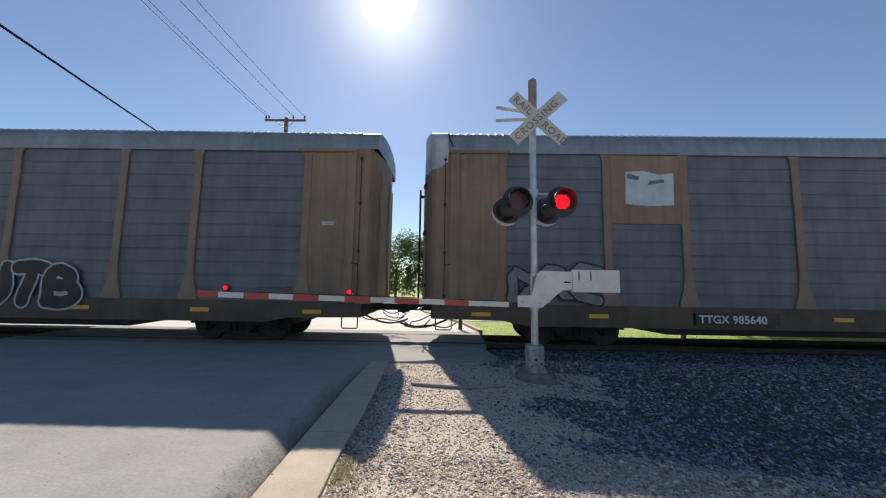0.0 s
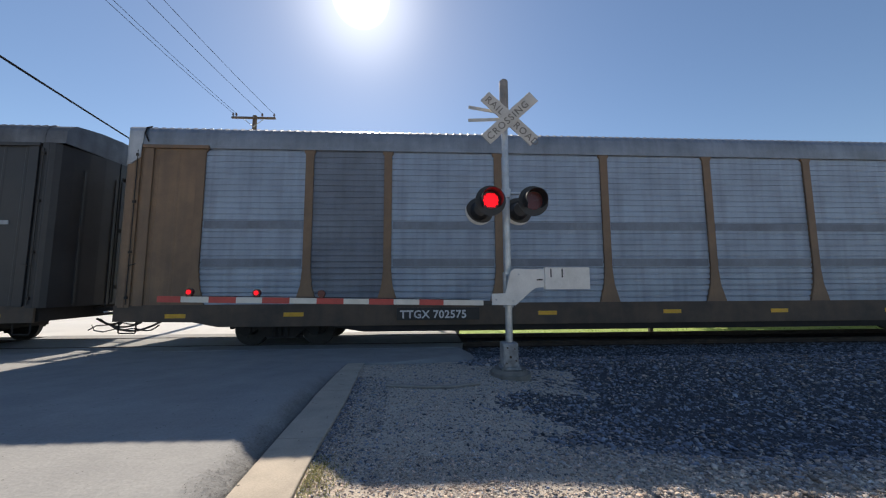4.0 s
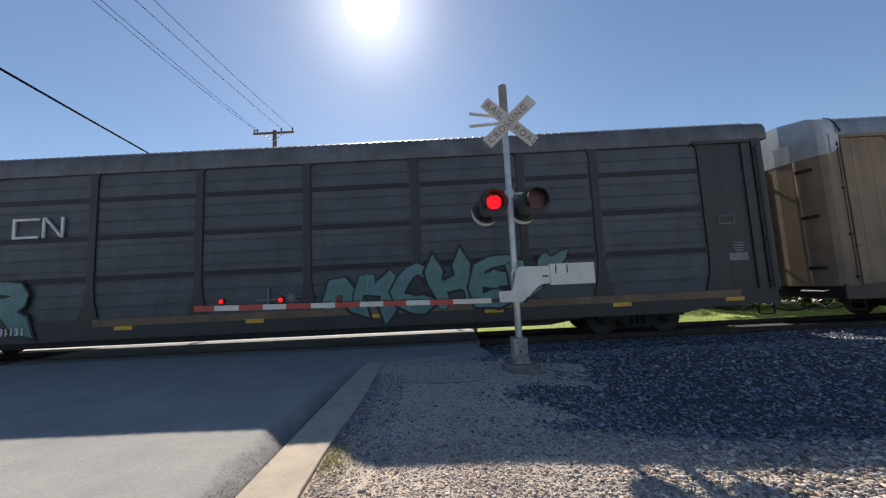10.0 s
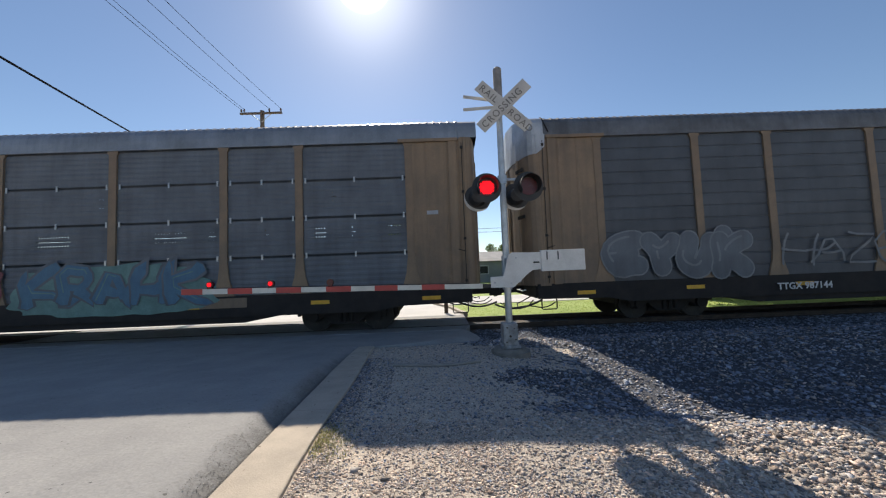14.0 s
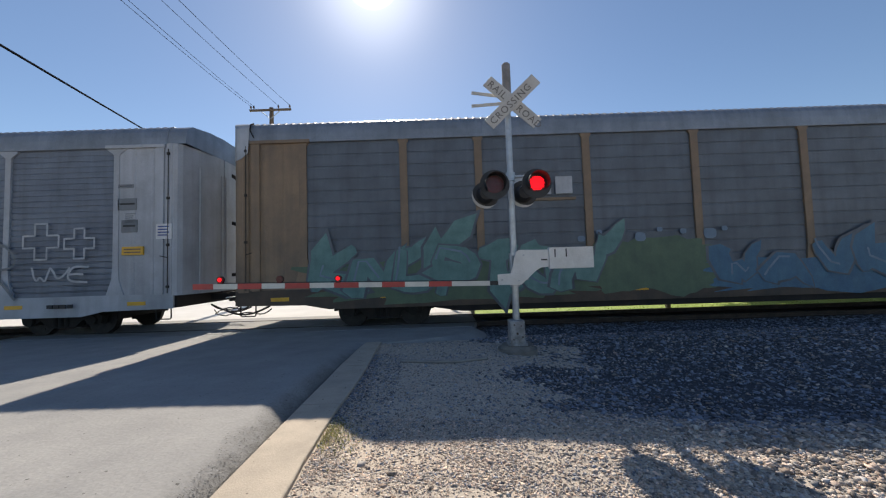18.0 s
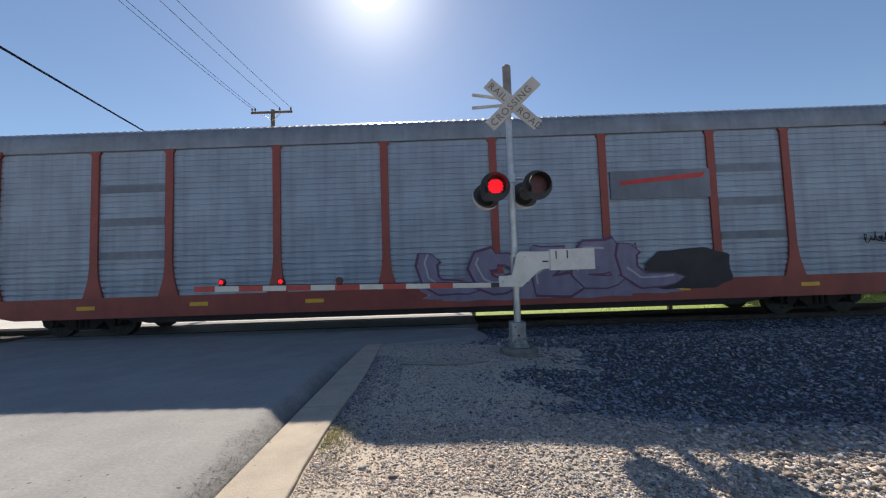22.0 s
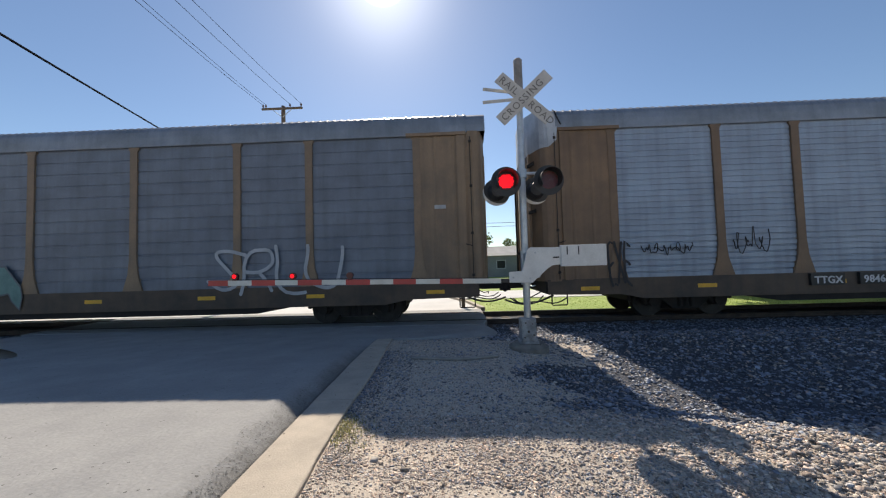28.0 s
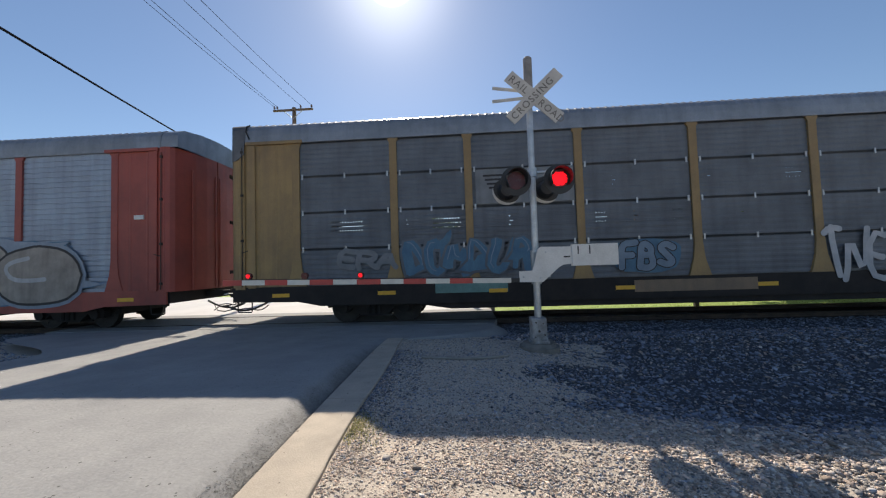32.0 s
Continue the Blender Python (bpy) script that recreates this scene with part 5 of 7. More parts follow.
k = CAR[4]
upper_plate(k, 4.95, 6.75, 3.12, 5.02, M["yellow"])
shield(k, 5.38, 3.82, 0.88, 0.92)
car_number(k, "TTGX", 5.6, 0.80, 0.27, "black_paint")
car_number(k, "978988", 7.0, 0.80, 0.27, "black_paint")
lettering(k, "R1", 9.6, 0.80, 0.24, M["logo_white"], -1.562, name="stencil")
for i, (x0, w0, h0) in enumerate(((2.3, 1.8, 0.5), (5.2, 1.3, 0.4), (7.7, 1.2, 0.4), (10.45, 1.3, 0.45), (12.8, 1.8, 0.62), (24.0, 1.2, 0.5))):
    tag(k, x0, 1.42, w0, h0, K_, 30 + i, 7)
graffiti(k, "WKEM", 15.9, 1.2, 4.4, 1.45, W_, K_, 13, 1.1, fat=0.26, edge=0.10, halo=W_, shine=K_)
for i in range(4):
    tag(k, 20.3 + 0.05 * i, 1.25 + 0.32 * i, 1.15, 0.26, K_, 70 + i, 5)
# seam lines with their shade painted in as thin black strips
for i in range(9):
    for z in (2.1, 3.1, 4.1):
        plate(k, "panel_seam", POSTS[i] + 0.14, z - 0.02, POSTS[i + 1] - POSTS[i] - 0.28, 0.035, M["seam"], -1.506)



def holes_bm(w):
    """Rows of punched vent holes above and below the seams of a panel w wide."""
    def build(bm):
        for seam in (2.1, 3.1, 4.1):
            for row, dz in enumerate((-0.30, -0.22, -0.14, 0.16, 0.24)):
                n = int((w - 0.5) / 0.12)
                for i in range(n):
                    x, z = (i - (n - 1) / 2) * 0.12 + 0.06 * (row % 2), seam + dz
                    bm.faces.new([bm.verts.new((x + 0.021 * c, 0, z + 0.021 * e)) for c, e in ((1, 0), (0.7, 0.7), (0, 1), (-0.7, 0.7), (-1, 0), (-0.7, -0.7), (0, -1), (0.7, -0.7))])
    return build


for i in range(9):
    a, b = POSTS[i], POSTS[i + 1]
    w = round(b - a - 0.2, 2)
    holes = place("perforation", shared("perforation_%.2f" % w, holes_bm(w), M["dark"]), k, ((a + b) / 2, -1.5025, 0))
    holes["kind"] = "stuff"
    for z in (2.1, 3.1, 4.1):
        for x in (a + 0.17, b - 0.17):
            plate(k, "seam_clip", x - 0.055, z - 0.09, 0.11, 0.15, M["silver"], -1.52)

k = CAR[5]
worm(k, 7.6, 3.33, 1.5, 0.56, M["logo_white"])
plate(k, "sill_patch", 9.9, 0.90, 17.0, 0.19, M["brown"], -1.554)
graffiti(k, "KUEAR", 2.5, 0.85, 5.6, 1.4, M["paint_teal"], K_, 14, 1.4, fat=0.30, shine=M["paint_pale"])
graffiti(k, "AMCHEW", 15.9, 0.95, 6.0, 1.3, M["paint_teal"], K_, 15, 1.4, fat=0.30, shine=M["paint_pale"])
car_number(k, "TTGX", 6.0, 0.78, 0.27)
car_number(k, "981131", 7.35, 0.78, 0.27)
for q in range(5):
    bm = bmesh.new()
    a = math.pi * q / 5 + 0.2
    slab(bm, [(15.15 + u * 0.32 * math.sin(a) + v * 0.02 * math.cos(a), 1.42 + u * 0.32 * math.cos(a) - v * 0.02 * math.sin(a)) for u, v in ((-1, 0), (0, -1), (1, 0), (0, 1))], "y", -1.5615 - 0.002 * q, -1.556)
    part("sprayed_star", bm, M["paint_grey"], k)
for w0, h0 in ((0.66, 0.04), (0.045, 0.60)):
    plate(k, "sprayed_cross", 14.55 - w0 / 2, 1.40 - h0 / 2, w0, h0, M["paint_grey"], -1.5615 - h0 * 0.003)
for x0, z0, w0, h0 in ((26.55, 3.05, 0.42, 0.02), (26.55, 2.83, 0.42, 0.02), (26.55, 2.83, 0.02, 0.24), (26.95, 2.83, 0.02, 0.24)):
    plate(k, "stencil_frame", x0, z0, w0, h0, M["paint_grey"], -1.556)
for z0, w0 in ((2.30, 0.26), (2.23, 0.30), (2.16, 0.28), (2.09, 0.22)):
    plate(k, "stencil_line", 26.98 - w0 / 2, z0, w0, 0.035, M["paint_grey"], -1.556)
plate(k, "sign", 1.05, 1.9, 0.6, 0.22, M["grime_brown"], -1.58)
# seam shade painted as black bands across each panel
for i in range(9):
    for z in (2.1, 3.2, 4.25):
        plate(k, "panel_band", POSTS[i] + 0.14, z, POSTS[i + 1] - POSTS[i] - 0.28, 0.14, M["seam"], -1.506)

k = CAR[6]
upper_plate(k, 4.95, 6.75, 3.15, 5.02, M["tan"])
shield(k, 5.28, 3.43, 1.3, 1.47)
cloud(k, 2.05, 0.75, 3.8, 1.25, M["black_car"], 24, 0.25)
graffiti(k, "DOWGS", 2.2, 0.85, 3.6, 1.15, K_, M["paint_grey"], 16, 0.8, fat=0.42, edge=0.03)
cloud(k, 9.9, 0.82, 5.6, 0.95, M["paint_teal"], 25, 0.3)
cloud(k, 15.2, 0.82, 6.2, 1.0, M["paint_pale"], 26, 0.35)
graffiti(k, "NEHRAS", 10.4, 0.9, 9.0, 0.9, M["bluegrey"], M["paint_teal"], 17, 1.4, fat=0.34, shine=M["paint_pale"])
lettering(k, "853360", 7.6, 0.83, 0.2, M["paint_grey"], -1.625, name="car_number")

k = CAR[7]
upper_plate(k, 7.05, 9.66, 3.12, 4.08, M["paint_white"])
for i in range(4):
    plate(k, "emblem_bar", 7.35 + 0.05 * i, 3.88 - i * 0.11, 0.75, 0.06, K_, -1.56)
bars(k, 8.35, 3.62, 0.95, 0.32, K_, 2, "emblem_bar", 0.25, -1.562)
bars(k, 7.3, 3.28, 2.1, 0.11, M["paint_grey"], 9, y=-1.561)


def drop(car, name, x, z, r, mat, y, tip=0.0, flat_z=1.0, parent=None):
    """A disc of paint, drawn out to a point below if asked."""
    pts = []
    for i in range(40):
        a = 2 * math.pi * i / 40 + math.pi / 2
        c, e = math.cos(a), math.sin(a)
        pts.append((x + r * c * (1 - 0.35 * tip * max(0.0, -e) ** 2), z + r * e * flat_z - tip * r * 0.5 * max(0.0, -e) ** 5))
    bm = bmesh.new()
    slab(bm, pts, "y", y, y + 0.0016)
    return part(name, bm, mat, parent or car)


for i, (x0, z0, r) in enumerate(((2.98, 1.60, 0.44), (4.36, 1.60, 0.44), (3.66, 1.64, 0.50))):
    y0 = -1.562 - 0.009 * i
    eye = drop(k, "sprayed_eye", x0, z0, r, M["paint_pale"], y0, 0.9)
    drop(k, "eye_rim", x0, z0, r * 0.93, K_, y0 - 0.002, 0.9, parent=eye)
    drop(k, "eye_ball", x0, z0, r * 0.84, M["paint_teal"], y0 - 0.004, 0.8, parent=eye)
    drop(k, "eye_band", x0 + 0.04, z0 + 0.02, r * 0.66, K_, y0 - 0.006, 0.0, 0.42, parent=eye)
    drop(k, "eye_glint", x0 - 0.05, z0 + 0.10, r * 0.40, M["paint_pale"], y0 - 0.008, 0.0, 0.30, parent=eye)
graffiti(k, "SORD", 5.45, 0.85, 3.2, 1.2, K_, W_, 18, 0.8, fat=0.40, edge=0.035)
cloud(k, 9.2, 0.75, 0.9, 0.9, M["paint_dusk"], 44)
tag(k, 8.75, 1.6, 0.6, 0.35, W_, 45, 3)
cloud(k, 9.95, 0.78, 3.7, 1.35, M["paint_blue"], 45, 0.2)
graffiti(k, "FILE", 10.2, 0.9, 3.2, 1.15, M["paint_blue"], M["paint_pale"], 19, fat=0.34, edge=0.025)
cloud(k, 13.9, 0.85, 1.9, 1.35, M["paint_red"], 46)
graffiti(k, "WTH", 14.1, 1.72, 0.7, 0.3, None, W_, 60, 0.5, fat=0.1)
graffiti(k, "MRS", 14.85, 1.70, 0.75, 0.3, None, W_, 61, 0.5, fat=0.1)
graffiti(k, "ACE", 14.3, 1.30, 0.9, 0.3, None, W_, 62, 0.5, fat=0.1)
cloud(k, 15.9, 0.72, 5.4, 1.3, M["paint_teal"], 47, 0.25)
graffiti(k, "KRAHK", 16.3, 0.9, 4.6, 1.1, M["paint_blue"], M["dark"], 20, 1.6, fat=0.22, shine=M["paint_teal"])
plate(k, "sill_patch", 20.0, 0.8, 2.0, 0.25, M["tan"], -1.554)

k = CAR[8]
car_number(k, "TTGX 987144", 6.7, 0.72, 0.24)
graffiti(k, "EYUK", 2.2, 1.15, 3.9, 1.2, M["dark"], M["paint_grey"], 21, 0.9, fat=0.42, edge=0.04, shine=M["paint_grey"])
graffiti(k, "HAZE", 7.0, 1.35, 3.4, 0.85, None, M["paint_grey"], 22, fat=0.07)
graffiti(k, "BLUES", 18.0, 1.0, 5.0, 1.0, M["bluegrey"], M["paint_grey"], 23, 1.2, fat=0.34, edge=0.03)

k = CAR[9]
graffiti(k, "NEWE", 3.0, 0.95, 5.3, 1.9, M["paint_clay"], K_, 24, 1.1, fat=0.32, halo=M["paint_pale"], shine=W_)
cloud(k, 2.9, 0.7, 5.5, 0.7, M["paint_pale"], 48)
graffiti(k, "ALCLER", 15.7, 1.05, 8.0, 1.6, None, M["paint_grey"], 25, 0.25, fat=0.04)
graffiti(k, "WVE", 24.1, 1.45, 1.5, 0.45, None, W_, 63, 0.5, fat=0.12)
plate(k, "number_board", 7.85, 0.74, 1.6, 0.32, M["logo_white"], -1.558)
bars(k, 7.95, 0.82, 1.4, 0.17, M["black_paint"], 8, y=-1.566)
plate(k, "sign", 1.05, 2.2, 0.56, 0.22, M["reflector"], -1.58)
plate(k, "sign", 26.5, 2.15, 0.56, 0.22, M["reflector"], -1.58)
plate(k, "sign", 27.42, 2.55, 0.42, 0.40, M["logo_white"], -1.60)
for x0, s in ((23.85, 0.95), (24.95, 0.8)):
    a, b = s * 0.33, s
    ring = [(a, 0), (b - a, 0), (b - a, a), (b, a), (b, b - a), (b - a, b - a), (b - a, b), (a, b), (a, b - a), (0, b - a), (0, a), (a, a), (a, 0)]
    band = ([], [])
    path = []
    for p, q in zip(ring, ring[1:]):
        path += [Vector(p).lerp(Vector(q), f) for f in (0.0, 0.12, 0.5, 0.88)]
    ribbon(*band, path + [Vector(ring[0])], 0.024, 0.0)
    place("cross_outline", flat("cross_outline", band, W_), k, (x0, -1.56, 2.1))

for x0, z0, w0, h0 in ((26.35, 3.95, 0.42, 0.10), (26.35, 3.35, 0.5, 0.32), (26.45, 2.75, 0.42, 0.34)):
    plate(k, "label_plate", x0, z0, w0, h0, M["paint_grey"], -1.545)
    plate(k, "label_bar", x0 + 0.05, z0 + h0 * 0.45, w0 - 0.1, h0 * 0.16, M["black_paint"], -1.548)

for i in range(4):
    plate(k, "label_bar", 27.47, 2.86 - 0.075 * i, 0.30 - 0.05 * (i % 2), 0.03, M["logo_blue"], -1.603)
for i in range(5):
    plate(k, "label_bar", 26.55, 3.24 - 0.055 * i, 0.26 - 0.04 * (i % 3), 0.022, M["paint_grey"], -1.545)
for i in range(2):
    plate(k, "label_bar", 26.56, 2.20 + 0.08 * i, 0.44, 0.035, M["brown"], -1.583)
bars(k, 24.6, 0.80, 0.7, 0.10, M["paint_black"], 4, "stencil_bar", y=-1.63)

k = CAR[10]
bars(k, 7.75, 3.42, 1.7, 0.46, M["paint_white"], 3)
plate(k, "underline", 7.72, 3.26, 1.7, 0.07, M["tan"], -1.558)
cloud(k, 2.2, 0.7, 8.0, 1.1, M["paint_green"], 49, 0.35)
graffiti(k, "KNUPTON", 2.4, 0.8, 7.6, 1.45, M["paint_teal"], M["dark"], 26, 1.5, fat=0.34, shine=M["paint_pale"])
cloud(k, 9.5, 0.7, 3.8, 1.5, M["paint_green"], 50, 0.3)
cloud(k, 12.5, 0.66, 8.4, 0.9, M["paint_blue"], 51, 0.5)
graffiti(k, "WAVKZ", 12.9, 0.8, 6.4, 1.25, M["paint_blue"], M["dark"], 27, 1.5, fat=0.34, shine=M["paint_pale"])
cloud(k, 18.4, 0.75, 6.2, 1.25, M["paint_teal"], 64, 0.3)
graffiti(k, "HATKEN", 18.6, 0.9, 5.9, 1.25, M["paint_teal"], M["paint_green"], 28, 1.6, fat=0.24, edge=0.03, shine=M["paint_pale"])
for x0, z0, w0 in ((9.4, 2.12, 0.2), (9.9, 2.3, 0.16), (10.3, 2.02, 0.24), (10.9, 2.1, 0.3), (11.5, 2.33, 0.15), (12.1, 2.25, 0.18), (12.7, 2.1, 0.34), (13.2, 2.3, 0.16)):
    cloud(k, x0, z0, w0, w0 * 0.8, M["paint_pale"], int(x0 * 10), 0.3)
cloud(k, 26.4, 1.1, 1.1, 0.95, W_, 52, 0.2)
graffiti(k, "SKI", 26.55, 1.2, 0.9, 0.7, None, K_, 29)
tag(k, 19.7, 2.0, 0.5, 0.25, W_, 13)

k = CAR[11]
plate(k, "wording_bar", 16.35, 4.60, 1.6, 0.20, M["logo_white"], -1.558)
plate(k, "underline", 16.2, 4.45, 1.85, 0.07, M["logo_white"], -1.558)
plate(k, "letter_board", 15.7, 4.32, 5.6, 0.68, M["maroon"], -1.552)
graffiti(k, "EPMD", 3.7, 0.85, 4.5, 1.4, M["bluegrey"], K_, 31, 1.1, fat=0.34, edge=0.045, halo=M["paint_grey"], shine=W_)
tag(k, 8.2, 1.35, 1.1, 0.6, M["paint_grey"], 14, 7)
bars(k, 8.3, 1.12, 0.9, 0.12, M["paint_grey"], 5, "sprayed_bar", 0.2, -1.562)
graffiti(k, "CNF", 10.0, 1.0, 3.6, 1.2, M["bluegrey"], K_, 32, 1.2, fat=0.34, edge=0.04, halo=M["paint_grey"], shine=W_)
graffiti(k, "XRATED", 15.6, 0.95, 6.1, 1.2, M["bluegrey"], K_, 33, 0.9, fat=0.32, edge=0.045, halo=M["paint_white"], shine=W_)
bars(k, 16.2, 0.74, 0.3, 0.15, M["paint_white"], 2, "number_bar", y=-1.63)
bars(k, 16.9, 0.74, 1.05, 0.15, M["paint_white"], 6, "number_bar", y=-1.63)
tag(k, 25.1, 1.1, 1.0, 0.5, M["paint_lime"], 16, 6)
plate(k, "stencil_board", 26.85, 2.84, 0.42, 0.42, M["paint_grey"], -1.556)
for i in range(4):
    plate(k, "stencil_line", 26.89, 2.90 + 0.085 * i, 0.34 - 0.05 * (i % 2), 0.04, M["maroon"], -1.559)

k = CAR[12]
upper_plate(k, 18.67, 21.3, 3.25, 4.01, M["bluegrey"])
slabs = bmesh.new()
slab(slabs, [(18.9, 3.62), (21.1, 3.78), (21.2, 3.92), (18.95, 3.74)], "y", -1.562, -1.55)
part("emblem_bar", slabs, M["logo_red"], k)
for i in (1, 7):
    for z in (2.1, 3.0, 3.9):
        plate(k, "panel_band", POSTS[i] + 0.14, z, POSTS[i + 1] - POSTS[i] - 0.28, 0.2, M["bluegrey"], -1.512)
cloud(k, 13.4, 0.7, 6.9, 0.7, M["paint_lilac"], 53, 0.3)
graffiti(k, "LOZEL", 13.6, 0.85, 6.6, 1.25, M["paint_lilac"], M["paint_purple"], 34, 1.2, fat=0.32, shine=W_)
cloud(k, 19.5, 0.8, 2.2, 1.1, K_, 54, 0.2)
tag(k, 25.2, 1.85, 0.9, 0.32, K_, 15, 7)

k = CAR[13]
for i in range(0, 9):
    plate(k, "grime_band", POSTS[i] + 0.13, 1.12, POSTS[i + 1] - POSTS[i] - 0.26, 0.75, M["bluegrey"], -1.508)
graffiti(k, "SWORD", 10.1, 0.82, 5.5, 1.35, W_, K_, 35, fat=0.32, shine=M["paint_grey"])
graffiti(k, "2HNDY", 16.0, 0.85, 4.0, 1.15, W_, K_, 36, fat=0.32, shine=M["paint_grey"])
graffiti(k, "LNS", 22.3, 0.75, 3.2, 1.45, M["paint_purple"], M["paint_red"], 37, 1.2, fat=0.34, shine=M["paint_pale"])
graffiti(k, "CHKA", 3.4, 0.8, 6.0, 1.15, K_, M["paint_grey"], 38, 1.2, fat=0.36, edge=0.03)
car_number(k, "TTGX", 7.2, 0.84, 0.24)
car_number(k, "160378", 8.5, 0.84, 0.24)

k = CAR[14]
worm(k, 5.05, 4.05, 1.7, 0.68, M["logo_white"])
bars(k, 5.2, 3.72, 1.3, 0.14, M["logo_white"], 5)
cloud(k, 6.6, 1.0, 2.3, 0.9, M["paint_dusk"], 62, 0.4)
graffiti(k, "EPER", 3.1, 0.95, 4.3, 1.3, W_, M["paint_grey"], 39, 1.0, fat=0.28, halo=K_)
cloud(k, 14.5, 0.95, 3.2, 0.9, M["paint_dusk"], 63, 0.4)
graffiti(k, "BUMSE", 10.7, 0.9, 5.6, 1.25, W_, M["paint_grey"], 40, 1.0, fat=0.28, edge=0.035, halo=M["paint_dusk"])
graffiti(k, "SALO", 18.6, 0.9, 6.2, 1.3, W_, K_, 41, 1.0, fat=0.28, edge=0.03)
car_number(k, "TTNX 99182", 8.25, 0.73, 0.22)
plate(k, "number_board", 17.65, 0.64, 1.25, 0.38, M["black_paint"], -1.60)
bars(k, 17.9, 0.72, 0.75, 0.20, M["logo_white"], 3, y=-1.608)

k = CAR[15]
upper_plate(k, 4.95, 6.75, 3.2, 5.02, M["tan"])
shield(k, 5.3, 3.5, 1.3, 1.45)
lettering(k, "BUILDING", 7.6, 4.32, 0.38, M["logo_blue"], -1.535, wide=1.05)
lettering(k, "AMERICA", 9.95, 4.32, 0.38, M["logo_blue"], -1.535, wide=1.05)
graffiti(k, "SOWA", 10.2, 0.8, 5.2, 1.3, M["paint_teal"], M["dark"], 42, 1.2, fat=0.34, shine=M["paint_pale"])
graffiti(k, "ANS", 5.2, 0.95, 4.1, 1.2, M["paint_lilac"], K_, 43)
graffiti(k, "SRLU", 20.7, 0.95, 3.5, 1.25, None, W_, 44, 0.7, fat=0.09)
lettering(k, "850533", 8.0, 0.72, 0.22, M["paint_grey"], -1.625, name="car_number")

k = CAR[16]
slabs = bmesh.new()
slab(slabs, [(18.95, 3.58), (21.05, 3.62), (21.15, 3.84), (19.0, 3.76)], "y", -1.53, -1.49)
part("emblem_bar", slabs, M["logo_red"], k)
slabs = bmesh.new()
slab(slabs, [(18.75, 3.46), (21.0, 3.56), (19.0, 3.53)], "y", -1.53, -1.49)
part("emblem_line", slabs, M["paint_black"], k)
car_number(k, "TTGX", 7.0, 0.83, 0.25, "black_paint")
car_number(k, "984618", 8.2, 0.83, 0.25, "black_paint")
cloud(k, 9.7, 0.9, 9.4, 0.5, M["paint_green"], 55, 0.4)
graffiti(k, "ASROC", 10.4, 1.0, 8.4, 1.2, M["paint_sage"], M["paint_black"], 45, 1.2, fat=0.28, edge=0.06, halo=M["bluegrey"], shine=K_)
tag(k, 2.8, 1.62, 1.3, 0.42, K_, 16, 7)
tag(k, 5.1, 1.6, 0.95, 0.7, K_, 17, 5)
tag(k, 23.5, 1.25, 1.9, 0.65, K_, 18, 7)
tag(k, 19.9, 1.6, 1.0, 0.5, K_, 19, 5)
graffiti(k, "EXE", 1.9, 0.9, 0.6, 1.1, None, K_, 46)

k = CAR[17]
slabs = bmesh.new()
slab(slabs, [(19.1, 3.56), (21.1, 3.60), (21.2, 3.82), (19.15, 3.74)], "y", -1.53, -1.49)
part("emblem_bar", slabs, M["logo_red"], k)
slabs = bmesh.new()
slab(slabs, [(18.9, 3.42), (21.1, 3.52), (19.2, 3.50)], "y", -1.53, -1.49)
part("emblem_line", slabs, M["paint_black"], k)
for mat, grow in ((M["paint_blue"], 0.03), (M["paint_mist"], 0.0)):
    cloud(k, 4.5 - grow, 0.85 - grow, 8.9 + 2 * grow, 1.65 + 2 * grow, mat, 71, 0.3)
    cloud(k, 13.0 - grow, 0.80 - grow, 12.6 + 2 * grow, 1.95 + 2 * grow, mat, 72, 0.22)
graffiti(k, "OLESD", 5.0, 0.85, 8.6, 1.5, M["paint_clay"], K_, 47, 0.8, fat=0.34, edge=0.065, halo=M["paint_mist"], shine=W_)
graffiti(k, "NOYO", 16.0, 0.75, 9.2, 1.7, M["paint_clay"], K_, 48, 0.5, fat=0.54, edge=0.07, halo=M["paint_mist"], shine=W_)
bars(k, 7.25, 0.8, 0.75, 0.2, M["logo_white"], 4, y=-1.64)
lettering(k, "302118", 8.1, 0.80, 0.27, M["logo_white"], -1.64, name="car_number")
plate(k, "label_plate", 26.9, 3.1, 0.28, 0.12, M["logo_white"], -1.556)

k = CAR[18]
upper_plate(k, 7.05, 9.6, 3.14, 4.06, M["paint_grey"])
for i in range(4):
    plate(k, "emblem_bar", 7.25 + 0.05 * i, 3.86 - i * 0.11, 0.85, 0.05, K_, -1.56)
bars(k, 8.3, 3.44, 1.0, 0.34, M["dark"], 2, "emblem_bar", 0.25, -1.562)
graffiti(k, "DOMDUR", 5.1, 1.3, 3.4, 0.95, M["paint_blue"], M["dark"], 49, 1.2, fat=0.32, shine=M["paint_pale"])
cloud(k, 10.5, 1.2, 1.7, 0.9, M["paint_blue"], 59, 0.15)
graffiti(k, "FBS", 10.65, 1.28, 1.4, 0.75, M["paint_pale"], K_, 50, 0.3, fat=0.3, edge=0.03)
graffiti(k, "ERA", 3.3, 1.5, 1.6, 0.55, None, M["paint_grey"], 51)
graffiti(k, "TNE", 15.6, 0.85, 1.5, 1.3, None, W_, 52)
plate(k, "sill_patch", 11.0, 0.72, 3.0, 0.3, M["tan"], -1.554)
plate(k, "sill_patch", 5.9, 0.82, 1.9, 0.25, M["paint_teal"], -1.554)
graffiti(k, "HOLD", 19.5, 1.1, 3.2, 1.0, M["paint_blue"], M["paint_white"], 53, fat=0.3, edge=0.03)


